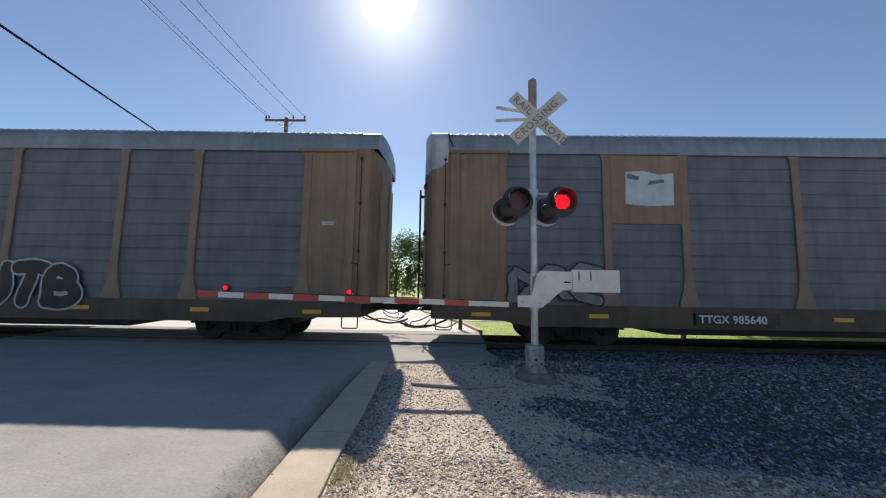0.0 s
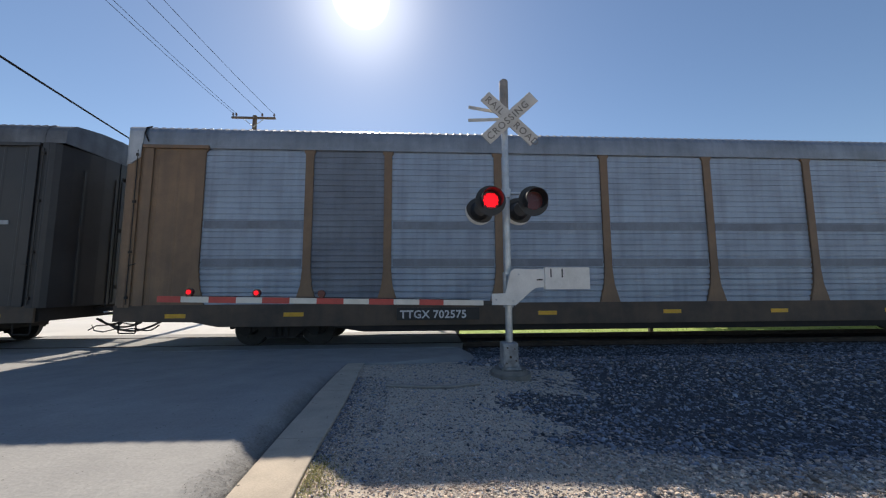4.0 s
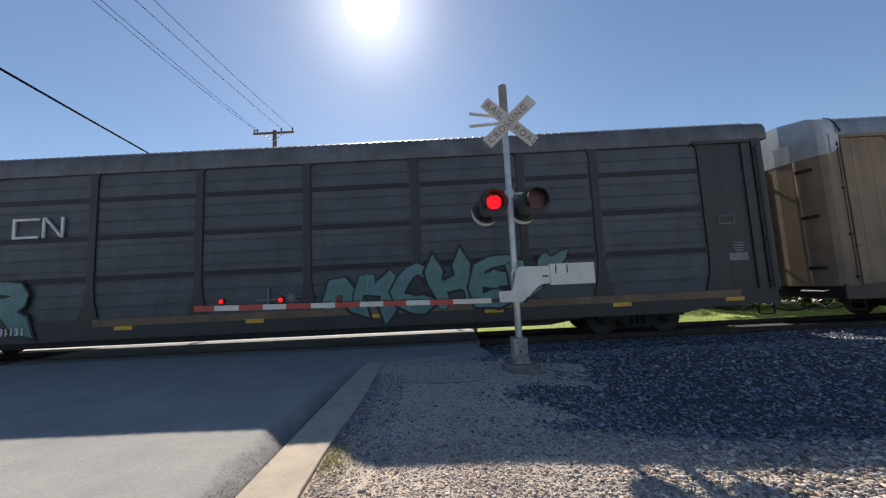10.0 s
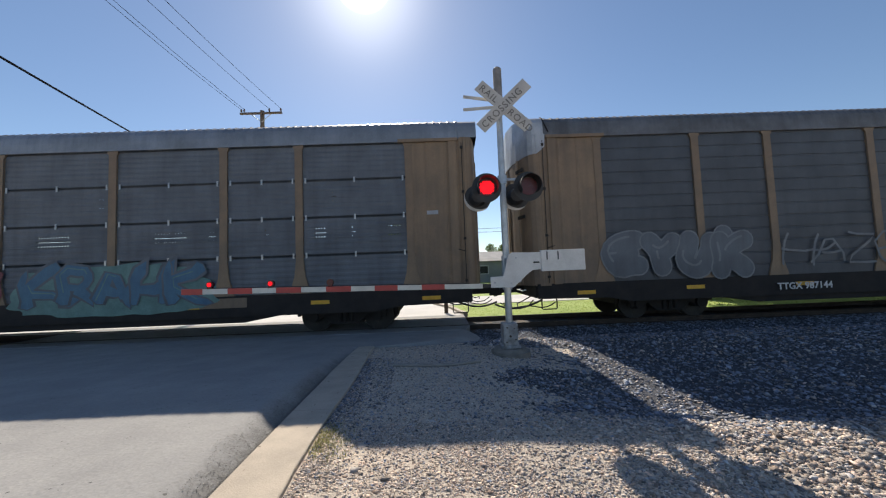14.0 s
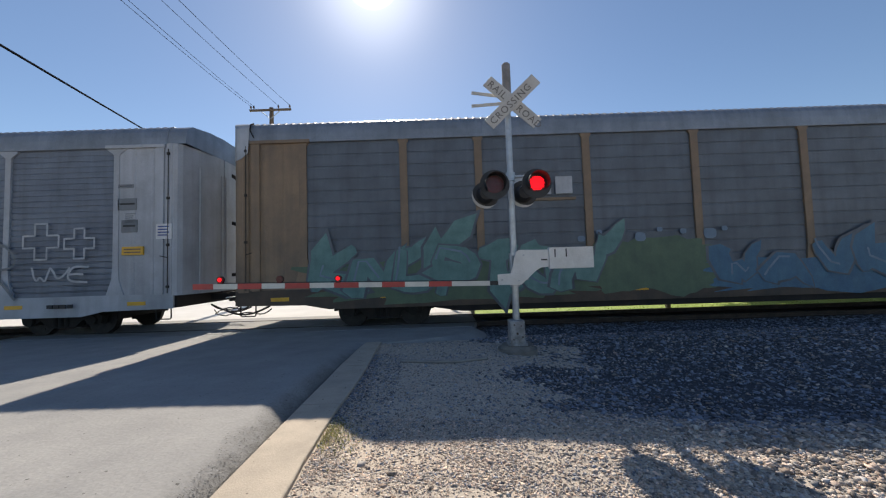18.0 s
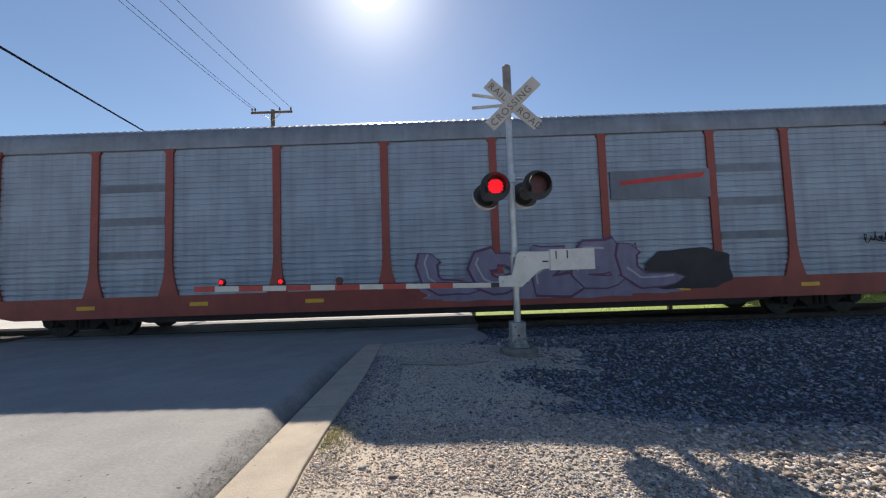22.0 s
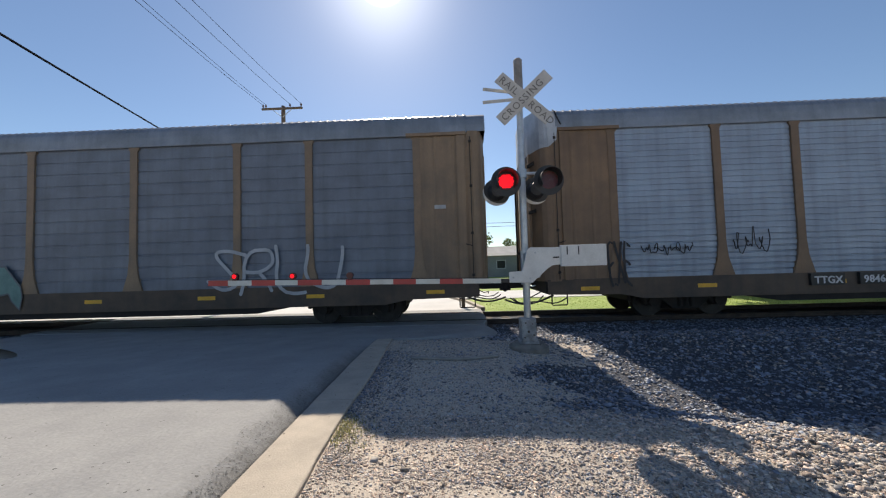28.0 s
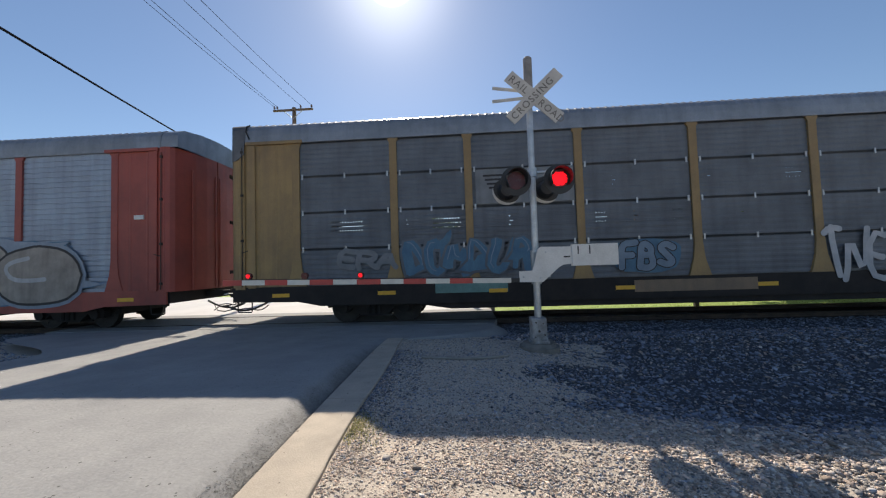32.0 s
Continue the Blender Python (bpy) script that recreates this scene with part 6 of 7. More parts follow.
def ladder(car, x, w, zs):
    """Rungs and side rails bolted to an end bay."""
    bm = bmesh.new()
    box(bm, x - 0.03, x, -1.60, -1.53, zs[0] - 0.2, zs[-1] + 0.15, 0.005)
    rails = part("ladder", bm, M["red"], car, "ladder of thin rungs")
    bm = bmesh.new()
    box(bm, x + w, x + w + 0.03, -1.60, -1.53, zs[0] - 0.2, zs[-1] + 0.15, 0.005)
    part("ladder_rail", bm, M["red"], rails)
    for z in zs:
        bm = bmesh.new()
        rod(bm, (x, -1.60, z), (x + w, -1.60, z), 0.014, 0.014, 8)
        part("rung", bm, M["red"], rails)


for k in (CAR[12], CAR[17]):
    ladder(k, 1.0, 0.38, (1.65, 2.12, 2.59, 3.06, 3.53))


# ---- crossing signal and gate ----
MX, MY = 1.29, 6.2


def crossing_signal():
    s = thing("crossing_signal", "silver railway crossing signal mast with crossbuck and twin red lamps", "crossing signal", (MX, MY, 0.0))
    bm = bmesh.new()
    rod(bm, (0, 0, -0.1), (0, 0, 0.03), 0.34, 0.34, 28)
    rod(bm, (0, 0, 0.03), (0, 0, 0.09), 0.30, 0.26, 28)
    part("base", bm, M["dirty_concrete"], s, "round grimy concrete footing")
    bm = bmesh.new()
    box(bm, -0.14, 0.12, -0.15, 0.13, 0.10, 0.52, 0.03)
    box(bm, -0.17, 0.15, -0.18, 0.16, 0.09, 0.14, 0.01)
    for x in (-0.12, 0.10):
        rod(bm, (x, -0.17, 0.14), (x, -0.17, 0.19), 0.02, 0.02, 8)
    part("junction_base", bm, M["base_metal"], s, "cast metal junction base")
    for x, z, r in ((-0.07, 0.45, 0.014), (0.05, 0.43, 0.011), (-0.02, 0.30, 0.02), (0.07, 0.24, 0.014), (-0.09, 0.20, 0.012)):
        bm = bmesh.new()
        rod(bm, (x, -0.172, z), (x, -0.145, z), r, r, 10)
        part("bolt", bm, M["rail"], s)
    bm = bmesh.new()
    rod(bm, (0, 0, 0.5), (0, 0, 4.6), 0.062, 0.056, 20)
    part("mast", bm, M["galv"], s)
    bm = bmesh.new()
    rod(bm, (0, 0, 4.52), (0, 0, 5.17), 0.078, 0.078, 18)
    rod(bm, (0, 0, 5.17), (0, 0, 5.20), 0.078, 0.05, 18)
    part("mast_cap", bm, M["mast_top"], s, "wider dull metal top of the mast")
    # the crossbuck that faces the road
    def blade(a, y):
        bm = bmesh.new()
        box(bm, -0.60, 0.60, -0.012, 0.012, -0.112, 0.112, 0.004)
        b = part("crossbuck_blade", bm, M["sign_white"], s, "white crossbuck blade with black letters")
        b.location, b.rotation_euler = (0.07, y, 4.42), (0, radians(-a), 0)
        return b
    b1 = blade(43, -0.125)
    me = letters("CROSSING", 0.178, 0.001, 0.002, 0, 1.19)
    me.materials.clear()
    me.materials.append(M["sign_faded"])
    place("sign_letters", me, b1, (-0.55, -0.016, -0.066))
    b2 = blade(-43, -0.098)
    for t, x in (("RAIL", -0.55), ("ROAD", 0.13)):
        me = letters(t, 0.178, 0.001, 0.002, 0, 1.15)
        me.materials.clear()
        me.materials.append(M["sign_faded"])
        place("sign_letters", me, b2, (x, -0.016, -0.066))
    bm = bmesh.new()
    box(bm, -0.1, 0.12, -0.10, 0.09, 4.34, 4.5, 0.01)
    part("sign_bracket", bm, M["galv"], s)
    # a second crossbuck, seen nearly edge-on
    for a, z in ((9, 4.55), (-3, 4.44)):
        bm = bmesh.new()
        box(bm, -0.66, -0.10, -0.008, 0.008, -0.028, 0.028, 0.003)
        b = part("crossbuck_blade", bm, M["sign_white"], s, "second crossbuck blade turned edge-on")
        b.location, b.rotation_euler = (0, -0.03, z), (0, radians(a), 0)
    # lamp arm and lamps
    bm = bmesh.new()
    rod(bm, (-0.36, -0.02, 3.08), (0.40, -0.02, 3.08), 0.028, 0.028, 10)
    rod(bm, (0, 0, 3.0), (0, 0, 3.16), 0.085, 0.085, 16)
    part("lamp_arm", bm, M["galv"], s)
    lit = []
    for name, x in (("left", -0.345), ("right", 0.375)):
        for front in (True, False):
            yy, sg = (-0.34, -1) if front else (0.30, 1)
            bm = bmesh.new()
            rod(bm, (0, 0, 0), (0, sg * 0.012, 0), 0.255, 0.255, 36)
            lamp = part("lamp_head", bm, M["black_paint"], s, "black round lamp background")
            lamp.location = (x if front else x - 0.08, yy, 2.87 if front else 2.83)
            bm = bmesh.new()
            rod(bm, (0, -sg * 0.002, 0), (0, -sg * 0.17, 0), 0.17, 0.12, 24)
            rod(bm, (0, -sg * 0.10, 0.12), (0, -sg * 0.20, 0.20), 0.03, 0.03, 10)
            part("lamp_housing", bm, M["galv" if front else "black_paint"], lamp)
            bm = bmesh.new()
            rod(bm, (0, sg * 0.014, 0), (0, sg * 0.024, 0), 0.152, 0.15, 32)
            part("lens", bm, M["lens_off"], lamp, "unlit dark red lens")
            bm = bmesh.new()
            k, ring = 26, []
            for i in range(k + 1):
                a = radians(-40 + 260 * i / k)
                d = 0.22 if i not in (0, k) else 0.1
                c0, s0 = math.cos(a), math.sin(a)
                ring.append([bm.verts.new((r * c0, sg * yv, r * s0)) for r, yv in ((0.168, 0.012), (0.172, d), (0.178, d), (0.174, 0.012))])
            for a, b in zip(ring, ring[1:]):
                for j in range(4):
                    bm.faces.new((a[j], a[(j + 1) % 4], b[(j + 1) % 4], b[j]))
            bm.faces.new(ring[0]), bm.faces.new(ring[-1][::-1])
            bmesh.ops.recalc_face_normals(bm, faces=bm.faces)
            part("lamp_hood", bm, M["black_paint" if front else "galv"], lamp)
            if not front:
                # white arc that imitates sunlight caught inside the rear hood
                bm = bmesh.new()
                arc = []
                for i in range(19):
                    a = radians(165 + 150 * i / 18)
                    c0, s0 = math.cos(a), math.sin(a)
                    w0 = 0.05 * math.sin(math.pi * i / 18) + 0.004
                    arc.append([bm.verts.new((q * c0, -0.004 - d, q * s0)) for q, d in ((0.262, 0.0), (0.262 - w0, 0.0), (0.262 - w0, 0.02), (0.262, 0.02))])
                for p, q in zip(arc, arc[1:]):
                    for j in range(4):
                        bm.faces.new((p[j], p[(j + 1) % 4], q[(j + 1) % 4], q[j]))
                bm.faces.new(arc[0]), bm.faces.new(arc[-1][::-1])
                bmesh.ops.recalc_face_normals(bm, faces=bm.faces)
                part("lamp_rim", bm, M["sign_white"], lamp, "pale crescent painted in for sunlit hood metal")
            if front:
                bm = bmesh.new()
                rod(bm, (0, -0.003, 0), (0, 0.006, 0), 0.108, 0.108, 28)
                for i in range(-6, 7):
                    for j in range(-6, 7):
                        px, pz = 0.0205 * (i + 0.5 * (j % 2)), 0.0178 * j
                        if px * px + pz * pz < 0.0158:
                            rod(bm, (px, -0.008, pz), (px, 0.002, pz), 0.008, 0.0095, 6)
                led = part("led_disc", bm, M["red_light"], lamp, "lit red lamp disc")
                lit.append((name, led))
    return lit


LAMPS = crossing_signal()


def crossing_gate():
    g = thing("crossing_gate", "lowered crossing gate with red and white striped arm and white counterweight", "crossing gate", (0, 0, 0))
    y = 5.93
    bm = bmesh.new()
    slab(bm, [(0.95, 1.155), (0.95, 1.335), (1.17, 1.345), (1.19, 1.40), (1.27, 1.70), (1.33, 1.745), (1.66, 1.735), (1.84, 1.735), (1.84, 1.44), (1.69, 1.43), (1.62, 1.39), (1.34, 1.145)], "y", y - 0.014, y + 0.014)
    bmesh.ops.bevel(bm, geom=[e for e in bm.edges if e.calc_face_angle(0) > 1.2], offset=0.004, segments=1, affect="EDGES")
    br = part("gate_bracket", bm, M["plate_white"], g, "white painted cranked gate bracket plate")
    bm = bmesh.new()
    box(bm, 1.70, 1.80, y - 0.03, y - 0.012, 1.55, 1.575)
    part("slot", bm, M["black_paint"], br)
    for x, z in ((1.4, 1.65), (1.02, 1.24), (1.30, 1.22)):
        bm = bmesh.new()
        rod(bm, (x, y - 0.022, z), (x, y + 0.022, z), 0.016, 0.016, 8)
        part("bolt", bm, M["galv"], br)
    bm = bmesh.new()
    box(bm, 1.83, 2.585, y - 0.05, y + 0.03, 1.405, 1.765, 0.008)
    cw = part("counterweight", bm, M["plate_white"], g, "white painted counterweight slab")
    for x in (1.93, 2.12):
        bm = bmesh.new()
        box(bm, x - 0.010, x + 0.010, y - 0.054, y - 0.04, 1.60, 1.74)
        part("slot", bm, M["black_paint"], cw)
    # the drive behind the plate, clamped to the mast
    bm = bmesh.new()
    box(bm, 1.24, 1.50, 5.97, 6.17, 1.22, 1.66, 0.03)
    rod(bm, (1.29, 6.2, 1.1), (1.29, 6.2, 1.70), 0.085, 0.085, 18)
    part("gate_drive", bm, M["galv"], g, "grey gate mechanism housing")
    bm = bmesh.new()
    box(bm, 0.80, 0.97, y - 0.012, y + 0.03, 1.155, 1.225, 0.008)
    part("arm_socket", bm, M["black_paint"], g)
    # the striped arm
    x0, x1, z0, z1 = 0.81, -4.27, 1.19, 1.285
    bm = bmesh.new()
    slab(bm, [(x0, z0 - 0.04), (x1, z1 - 0.045), (x1, z1 + 0.045), (x0, z0 + 0.04)], "y", y - 0.016, y + 0.016)
    arm = part("gate_arm", bm, M["arm_white"], g, "slim white gate arm with red stripes")
    u0, u1 = [], []
    ends = [(-4.27, -3.92), (-3.50, -3.09), (-2.69, -2.27), (-1.85, -1.43), (-1.03, -0.64), (-0.23, 0.16)]
    for a, b in ends:
        bm = bmesh.new()
        f = lambda x: z0 + (z1 - z0) * (x - x0) / (x1 - x0)
        h = lambda x: 0.043 + 0.005 * (x - x0) / (x1 - x0)
        slab(bm, [(a, f(a) - h(a)), (b, f(b) - h(b)), (b, f(b) + h(b)), (a, f(a) + h(a))], "y", y - 0.019, y + 0.019)
        part("stripe", bm, M["arm_red"], arm, "red reflective stripe")
    bm = bmesh.new()
    f = lambda x: z0 + (z1 - z0) * (x - x0) / (x1 - x0)
    pipe(bm, [(-3.83, y, f(-3.83) + 0.055), (-1.8, y, f(-1.8) + 0.058), (0.6, y, f(0.6) + 0.05)], 0.007, 6)
    part("lamp_cable", bm, M["black_paint"], arm)
    lit = []
    for name, x in (("tip", -3.80), ("left", -2.78), ("right", -1.78)):
        bm = bmesh.new()
        box(bm, x - 0.04, x + 0.04, y - 0.03, y + 0.03, f(x) + 0.045, f(x) + 0.07, 0.005)
        rod(bm, (x, y - 0.028, f(x) + 0.115), (x, y + 0.028, f(x) + 0.115), 0.058, 0.058, 16)
        lamp = part("arm_lamp", bm, M["lens_off"], arm, "small red lamp on the gate arm")
        bm = bmesh.new()
        rod(bm, (0, -0.004, 0), (0, 0.004, 0), 0.035, 0.035, 14)
        led = part("led_disc", bm, M["red_light"], lamp, "lit red lamp disc")
        led.location = (x, y - 0.033, f(x) + 0.115)
        if name != "tip":
            lit.append((name, led))
    return lit


ARM_LAMPS = crossing_gate()


# ---- pole, wires, trees ----
def utility_pole():
    px, py = -10.39, 21.0
    p = thing("utility_pole", "weathered wooden utility pole with a cross-arm and insulators", "utility pole", (px, py, -0.56))
    bm = bmesh.new()
    rod(bm, (0, 0, 0), (0, 0, 12.25), 0.17, 0.12, 16)
    part("pole", bm, M["wood"], p)
    bm = bmesh.new()
    box(bm, -1.28, 1.28, -0.20, -0.10, 11.98, 12.10, 0.01)
    part("cross_arm", bm, M["wood"], p)
    bm = bmesh.new()
    rod(bm, (-0.62, -0.14, 12.0), (0, -0.12, 11.5), 0.02, 0.02, 8)
    rod(bm, (0.62, -0.14, 12.0), (0, -0.12, 11.5), 0.02, 0.02, 8)
    part("arm_brace", bm, M["galv"], p)
    tops = []
    for x in (-1.2, -1.02, 0.5, 1.2):
        bm = bmesh.new()
        rod(bm, (x, -0.15, 12.1), (x, -0.15, 12.2), 0.02, 0.02, 8)
        rod(bm, (x, -0.15, 12.18), (x, -0.15, 12.26), 0.055, 0.06, 12)
        rod(bm, (x, -0.15, 12.26), (x, -0.15, 12.34), 0.045, 0.03, 12)
        part("insulator", bm, M["ceramic"], p, "brown ceramic insulator")
        tops.append((px + x, py - 0.15, 12.30 - 0.56))
    return tops


TOPS = utility_pole()


def wire(name, a, b, sag, r, label):
    a, b = Vector(a), Vector(b)
    cu = bpy.data.curves.new(name, "CURVE")
    cu.dimensions = "3D"
    cu.bevel_depth, cu.bevel_resolution, cu.use_fill_caps = r, 1, True
    sp = cu.splines.new("POLY")
    n = 40
    sp.points.add(n)
    for i in range(n + 1):
        f = i / n
        q = a.lerp(b, f)
        q.z -= sag * 4 * f * (1 - f)
        sp.points[i].co = (*q, 1)
    cu.materials.append(M["wire"])
    return tagged(new(name, cu), label, "wire")


for (tx, ty, tz), drift in zip(TOPS, (3.3, 3.6, 1.8, 1.3)):
    wire("power_line", (tx, ty, tz), (tx + drift, -20.0, 12.2), 1.15, 0.0095, "thin black overhead power line")
for wz in (6.95, 6.48):
    wire("power_line", (-60.0, 46.0, wz + 0.3), (60.0, 46.0, wz + 0.3), 0.5, 0.025, "thin black overhead power line beyond the trees")
wire("service_cable", (-5.85, -4.0, 5.77), (-15.04, 20.5, 8.62), 0.08, 0.03, "thick black overhead service cable")


def blob_tree(x, y, h, w, seed, where="beyond the road"):
    rnd = random.Random(seed)
    t = thing("tree", "bushy green tree " + where, "tree", (x, y, -0.3), group="trees beyond the track")
    bm = bmesh.new()
    rod(bm, (0, 0, 0), (0.1, 0, h * 0.45), 0.16, 0.09, 10)
    for k in range(6):
        a = k * 1.05 + rnd.random()
        rod(bm, (0.05, 0, h * (0.25 + 0.04 * k)), (w * 0.35 * math.cos(a), w * 0.35 * math.sin(a), h * (0.55 + 0.05 * k)), 0.06, 0.02, 6)
    part("trunk", bm, M["bark"], t)
    verts, faces = [], []
    centres = [(rnd.gauss(0, w * 0.26), rnd.gauss(0, w * 0.26), h * rnd.uniform(0.08, 0.92)) for _ in range(34)]
    for cx, cy, cz in centres:
        R = w * rnd.uniform(0.12, 0.24) * (1.15 - 0.5 * abs(cz / h - 0.5))
        for _ in range(190):
            d = Vector((rnd.gauss(0, 1), rnd.gauss(0, 1), rnd.gauss(0, 0.8)))
            d.normalize()
            c0 = Vector((cx, cy, cz)) + d * R * rnd.uniform(0.55, 1.05)
            s = rnd.uniform(0.09, 0.19)
            u = Vector((rnd.gauss(0, 1), rnd.gauss(0, 1), rnd.gauss(0, 1))).normalized()
            v = u.cross(Vector((rnd.gauss(0, 1), rnd.gauss(0, 1), rnd.gauss(0, 1)))).normalized()
            i0 = len(verts)
            verts += [tuple(c0 - u * s), tuple(c0 + v * s * 0.5), tuple(c0 + u * s), tuple(c0 - v * s * 0.5)]
            faces.append((i0, i0 + 1, i0 + 2, i0 + 3))
    me = bpy.data.meshes.new("crown")
    me.from_pydata(verts, [], faces)
    me.materials.append(M["leaf"])
    place("crown", me, t)


for i, (x, h, w) in enumerate(((-16, 4.6, 4.5), (-12.6, 4.4, 4.2), (-9.4, 6.6, 5.0), (-6.0, 8.2, 5.5), (-2.8, 7.6, 5.2), (0.4, 6.6, 5.0), (11, 4.6, 4.5), (-20, 5.0, 4.8), (15, 4.8, 4.6))):
    blob_tree(x, 40 + (i % 3) * 1.3, h, w, 100 + i)
for i, (x, h) in enumerate(((1.2, 5.4), (10.4, 5.6), (14.0, 5.2))):
    blob_tree(x, 54.0 + i, h, 5.0, 120 + i, "behind the house")
# these shade the lawn beyond the track
for i, (x, y, h) in enumerate(((12.9, 17.7, 4.6), (15.4, 17.9, 5.0), (18.0, 17.6, 4.6), (20.8, 17.9, 5.0), (23.8, 17.7, 4.6))):
    blob_tree(x, y, h, 5.0, 130 + i, "on the lawn beyond the track")

# ---- stones, weeds, hose, posts, house ----
def stones(name, label, mat, spots, seed):
    """Many small broken stones in one mesh: spots are (x, y, z, size)."""
    rng = np.random.default_rng(seed)
    n = len(spots)
    s = np.array(spots)
    base = np.array([(-1, -1, -1), (1, -1, -1), (1, 1, -1), (-1, 1, -1), (-1, -1, 1), (1, -1, 1), (1, 1, 1), (-1, 1, 1)], float)
    v = base[None] * rng.uniform(0.35, 1.0, (n, 8, 3))
    v *= rng.uniform(0.6, 1.15, (n, 1, 3)) * np.array([1.15, 1.0, 0.55])
    q = rng.normal(size=(n, 4))
    q /= np.linalg.norm(q, axis=1)[:, None]
    w, x, y, z = q.T
    R = np.stack([1 - 2 * (y * y + z * z), 2 * (x * y - z * w), 2 * (x * z + y * w), 2 * (x * y + z * w), 1 - 2 * (x * x + z * z), 2 * (y * z - x * w), 2 * (x * z - y * w), 2 * (y * z + x * w), 1 - 2 * (x * x + y * y)], 1).reshape(n, 3, 3)
    v = np.einsum("nij,nkj->nki", R, v) * (s[:, 3] / 2)[:, None, None] * np.array([1.12, 1.12, 0.62])
    v += s[:, None, :3]
    faces = np.array([(0, 3, 2, 1), (4, 5, 6, 7), (0, 1, 5, 4), (1, 2, 6, 5), (2, 3, 7, 6), (3, 0, 4, 7)])
    f = (faces[None] + (np.arange(n) * 8)[:, None, None]).reshape(-1, 4)
    me = bpy.data.meshes.new(name)
    me.vertices.add(n * 8)
    me.vertices.foreach_set("co", v.reshape(-1))
    me.loops.add(len(f) * 4)
    me.loops.foreach_set("vertex_index", f.reshape(-1))
    me.polygons.add(len(f))
    me.polygons.foreach_set("loop_start", np.arange(len(f)) * 4)
    me.update(calc_edges=True)
    me.materials.append(mat)
    return tagged(new(name, me), label, "gravel", kind="stuff")


def make_stones():
    rnd = random.Random(7)
    dark, pale, mixed, fine = [], [], [], []
    while len(dark) < 20000:
        y = 2.2 + 7.2 * rnd.random() ** 1.25
        x = rnd.uniform(0.2, 2.0 + 1.35 * y)
        if rnd.random() > ballast_here(x, y):
            continue
        s = (0.016 + 0.06 * rnd.random() ** 2.4) * (1.0 if y < 6 else 1.15)
        # stone colour carries the light too: dark in the train's shade, paler in sun
        far = smooth((y - 3.0) / 0.9)
        (dark if rnd.random() < 0.03 + 0.85 * far else mixed).append((x, y, (gravel_z(x, y) if y < 9 else -0.30) + s * rnd.uniform(-0.15, 0.3), s))
    while len(fine) < 26000:
        y = 2.4 + 4.8 * rnd.random() ** 1.4
        x = rnd.uniform(kerb_right(y) + 0.02, 2.3)
        if rnd.random() < 0.8 * ballast_here(x, y):
            continue
        s = 0.006 + 0.022 * rnd.random() ** 2.6
        (fine if rnd.random() < 0.6 else (mixed if rnd.random() < 0.6 else dark)).append((x, y, gravel_z(x, y) + s * 0.1, s))
    sand = lambda x, y: smooth(0.62 + 2.2 * noise.noise((x * 1.5, y * 2.3, 4.0))) * (1 - smooth((x - 0.5) / 1.5))
    while len(pale) < 19000:
        y = 1.3 + 2.35 * rnd.random() if rnd.random() < 0.95 else rnd.uniform(-1.5, 1.5)
        x = kerb_right(y) + 0.02 + (1.7 + 1.35 * y - kerb_right(y)) * rnd.random()
        away = smooth((x + 0.2) / 2.0)
        s = 0.006 + 0.038 * rnd.random() ** (3.6 - 2.0 * away)
        if s > 0.009 and rnd.random() < 0.96 * sand(x, y):
            continue
        if x < kerb_right(y) + 0.3 and s > 0.024:
            continue
        pick = rnd.random()
        spot = (x, y, gravel_z(x, y) + s * rnd.uniform(-0.18, 0.15), s)
        (pale if pick < 0.66 - 0.18 * away else mixed).append(spot)
    for _ in range(5200):
        y = 1.5 + 2.1 * rnd.random()
        x = 0.75 + (1.5 + 1.15 * y) * rnd.random()
        if rnd.random() > smooth((x - 0.6) / 1.6):
            continue
        s = 0.018 + 0.034 * rnd.random() ** 1.5
        pick = rnd.random()
        (pale if pick < 0.34 else mixed).append((x, y, gravel_z(x, y) + s * rnd.uniform(0.0, 0.25), s))
    for _ in range(24000):
        y = 1.4 + 2.1 * rnd.random()
        x = kerb_right(y) + 0.015 + 1.7 * rnd.random() ** 1.3
        s = 0.006 + 0.014 * rnd.random() ** 1.6
        if rnd.random() > 0.93 * sand(x, y):
            (pale if rnd.random() < 0.75 else mixed).append((x, y, gravel_z(x, y) + s * rnd.uniform(-0.05, 0.2), s))
    for x, y, s in ((-0.62, 2.62, 0.075), (-0.38, 2.50, 0.06), (-0.42, 2.95, 0.045), (0.34, 2.72, 0.06), (0.62, 2.62, 0.05), (-0.1, 2.36, 0.055), (0.05, 3.1, 0.04)):
        mixed.append((x, y, gravel_z(x, y) + s * 0.15, s))
    # the strip goes on behind the camera
    for _ in range(26000):
        y = -3.0 + 4.7 * rnd.random()
        x = kerb_right(y) + 0.02 + 7.5 * rnd.random() ** 1.2
        s = 0.008 + 0.034 * rnd.random() ** 2.2
        if s < 0.012 or rnd.random() > 0.8 * sand(x, y):
            (pale if rnd.random() < 0.6 else mixed).append((x, y, gravel_z(x, max(y, -2.0)) + s * 0.05, s))
    loose = len(dark) + 1900
    while len(dark) < loose:
        y = 3.3 + 4.0 * rnd.random() ** 1.2
        x = rnd.uniform(kerb_right(y) + 0.05, 2.4)
        if rnd.random() > 0.25 + 0.75 * smooth((x + 0.9) / 1.9):
            continue
        s = 0.012 + 0.034 * rnd.random() ** 2
        dark.append((x, y, gravel_z(x, y) + s * 0.1, s))
    for _ in range(3600):
        y = 3.1 + 3.0 * rnd.random()
        x = kerb_right(y) + 0.01 + 0.5 * rnd.random() ** 2
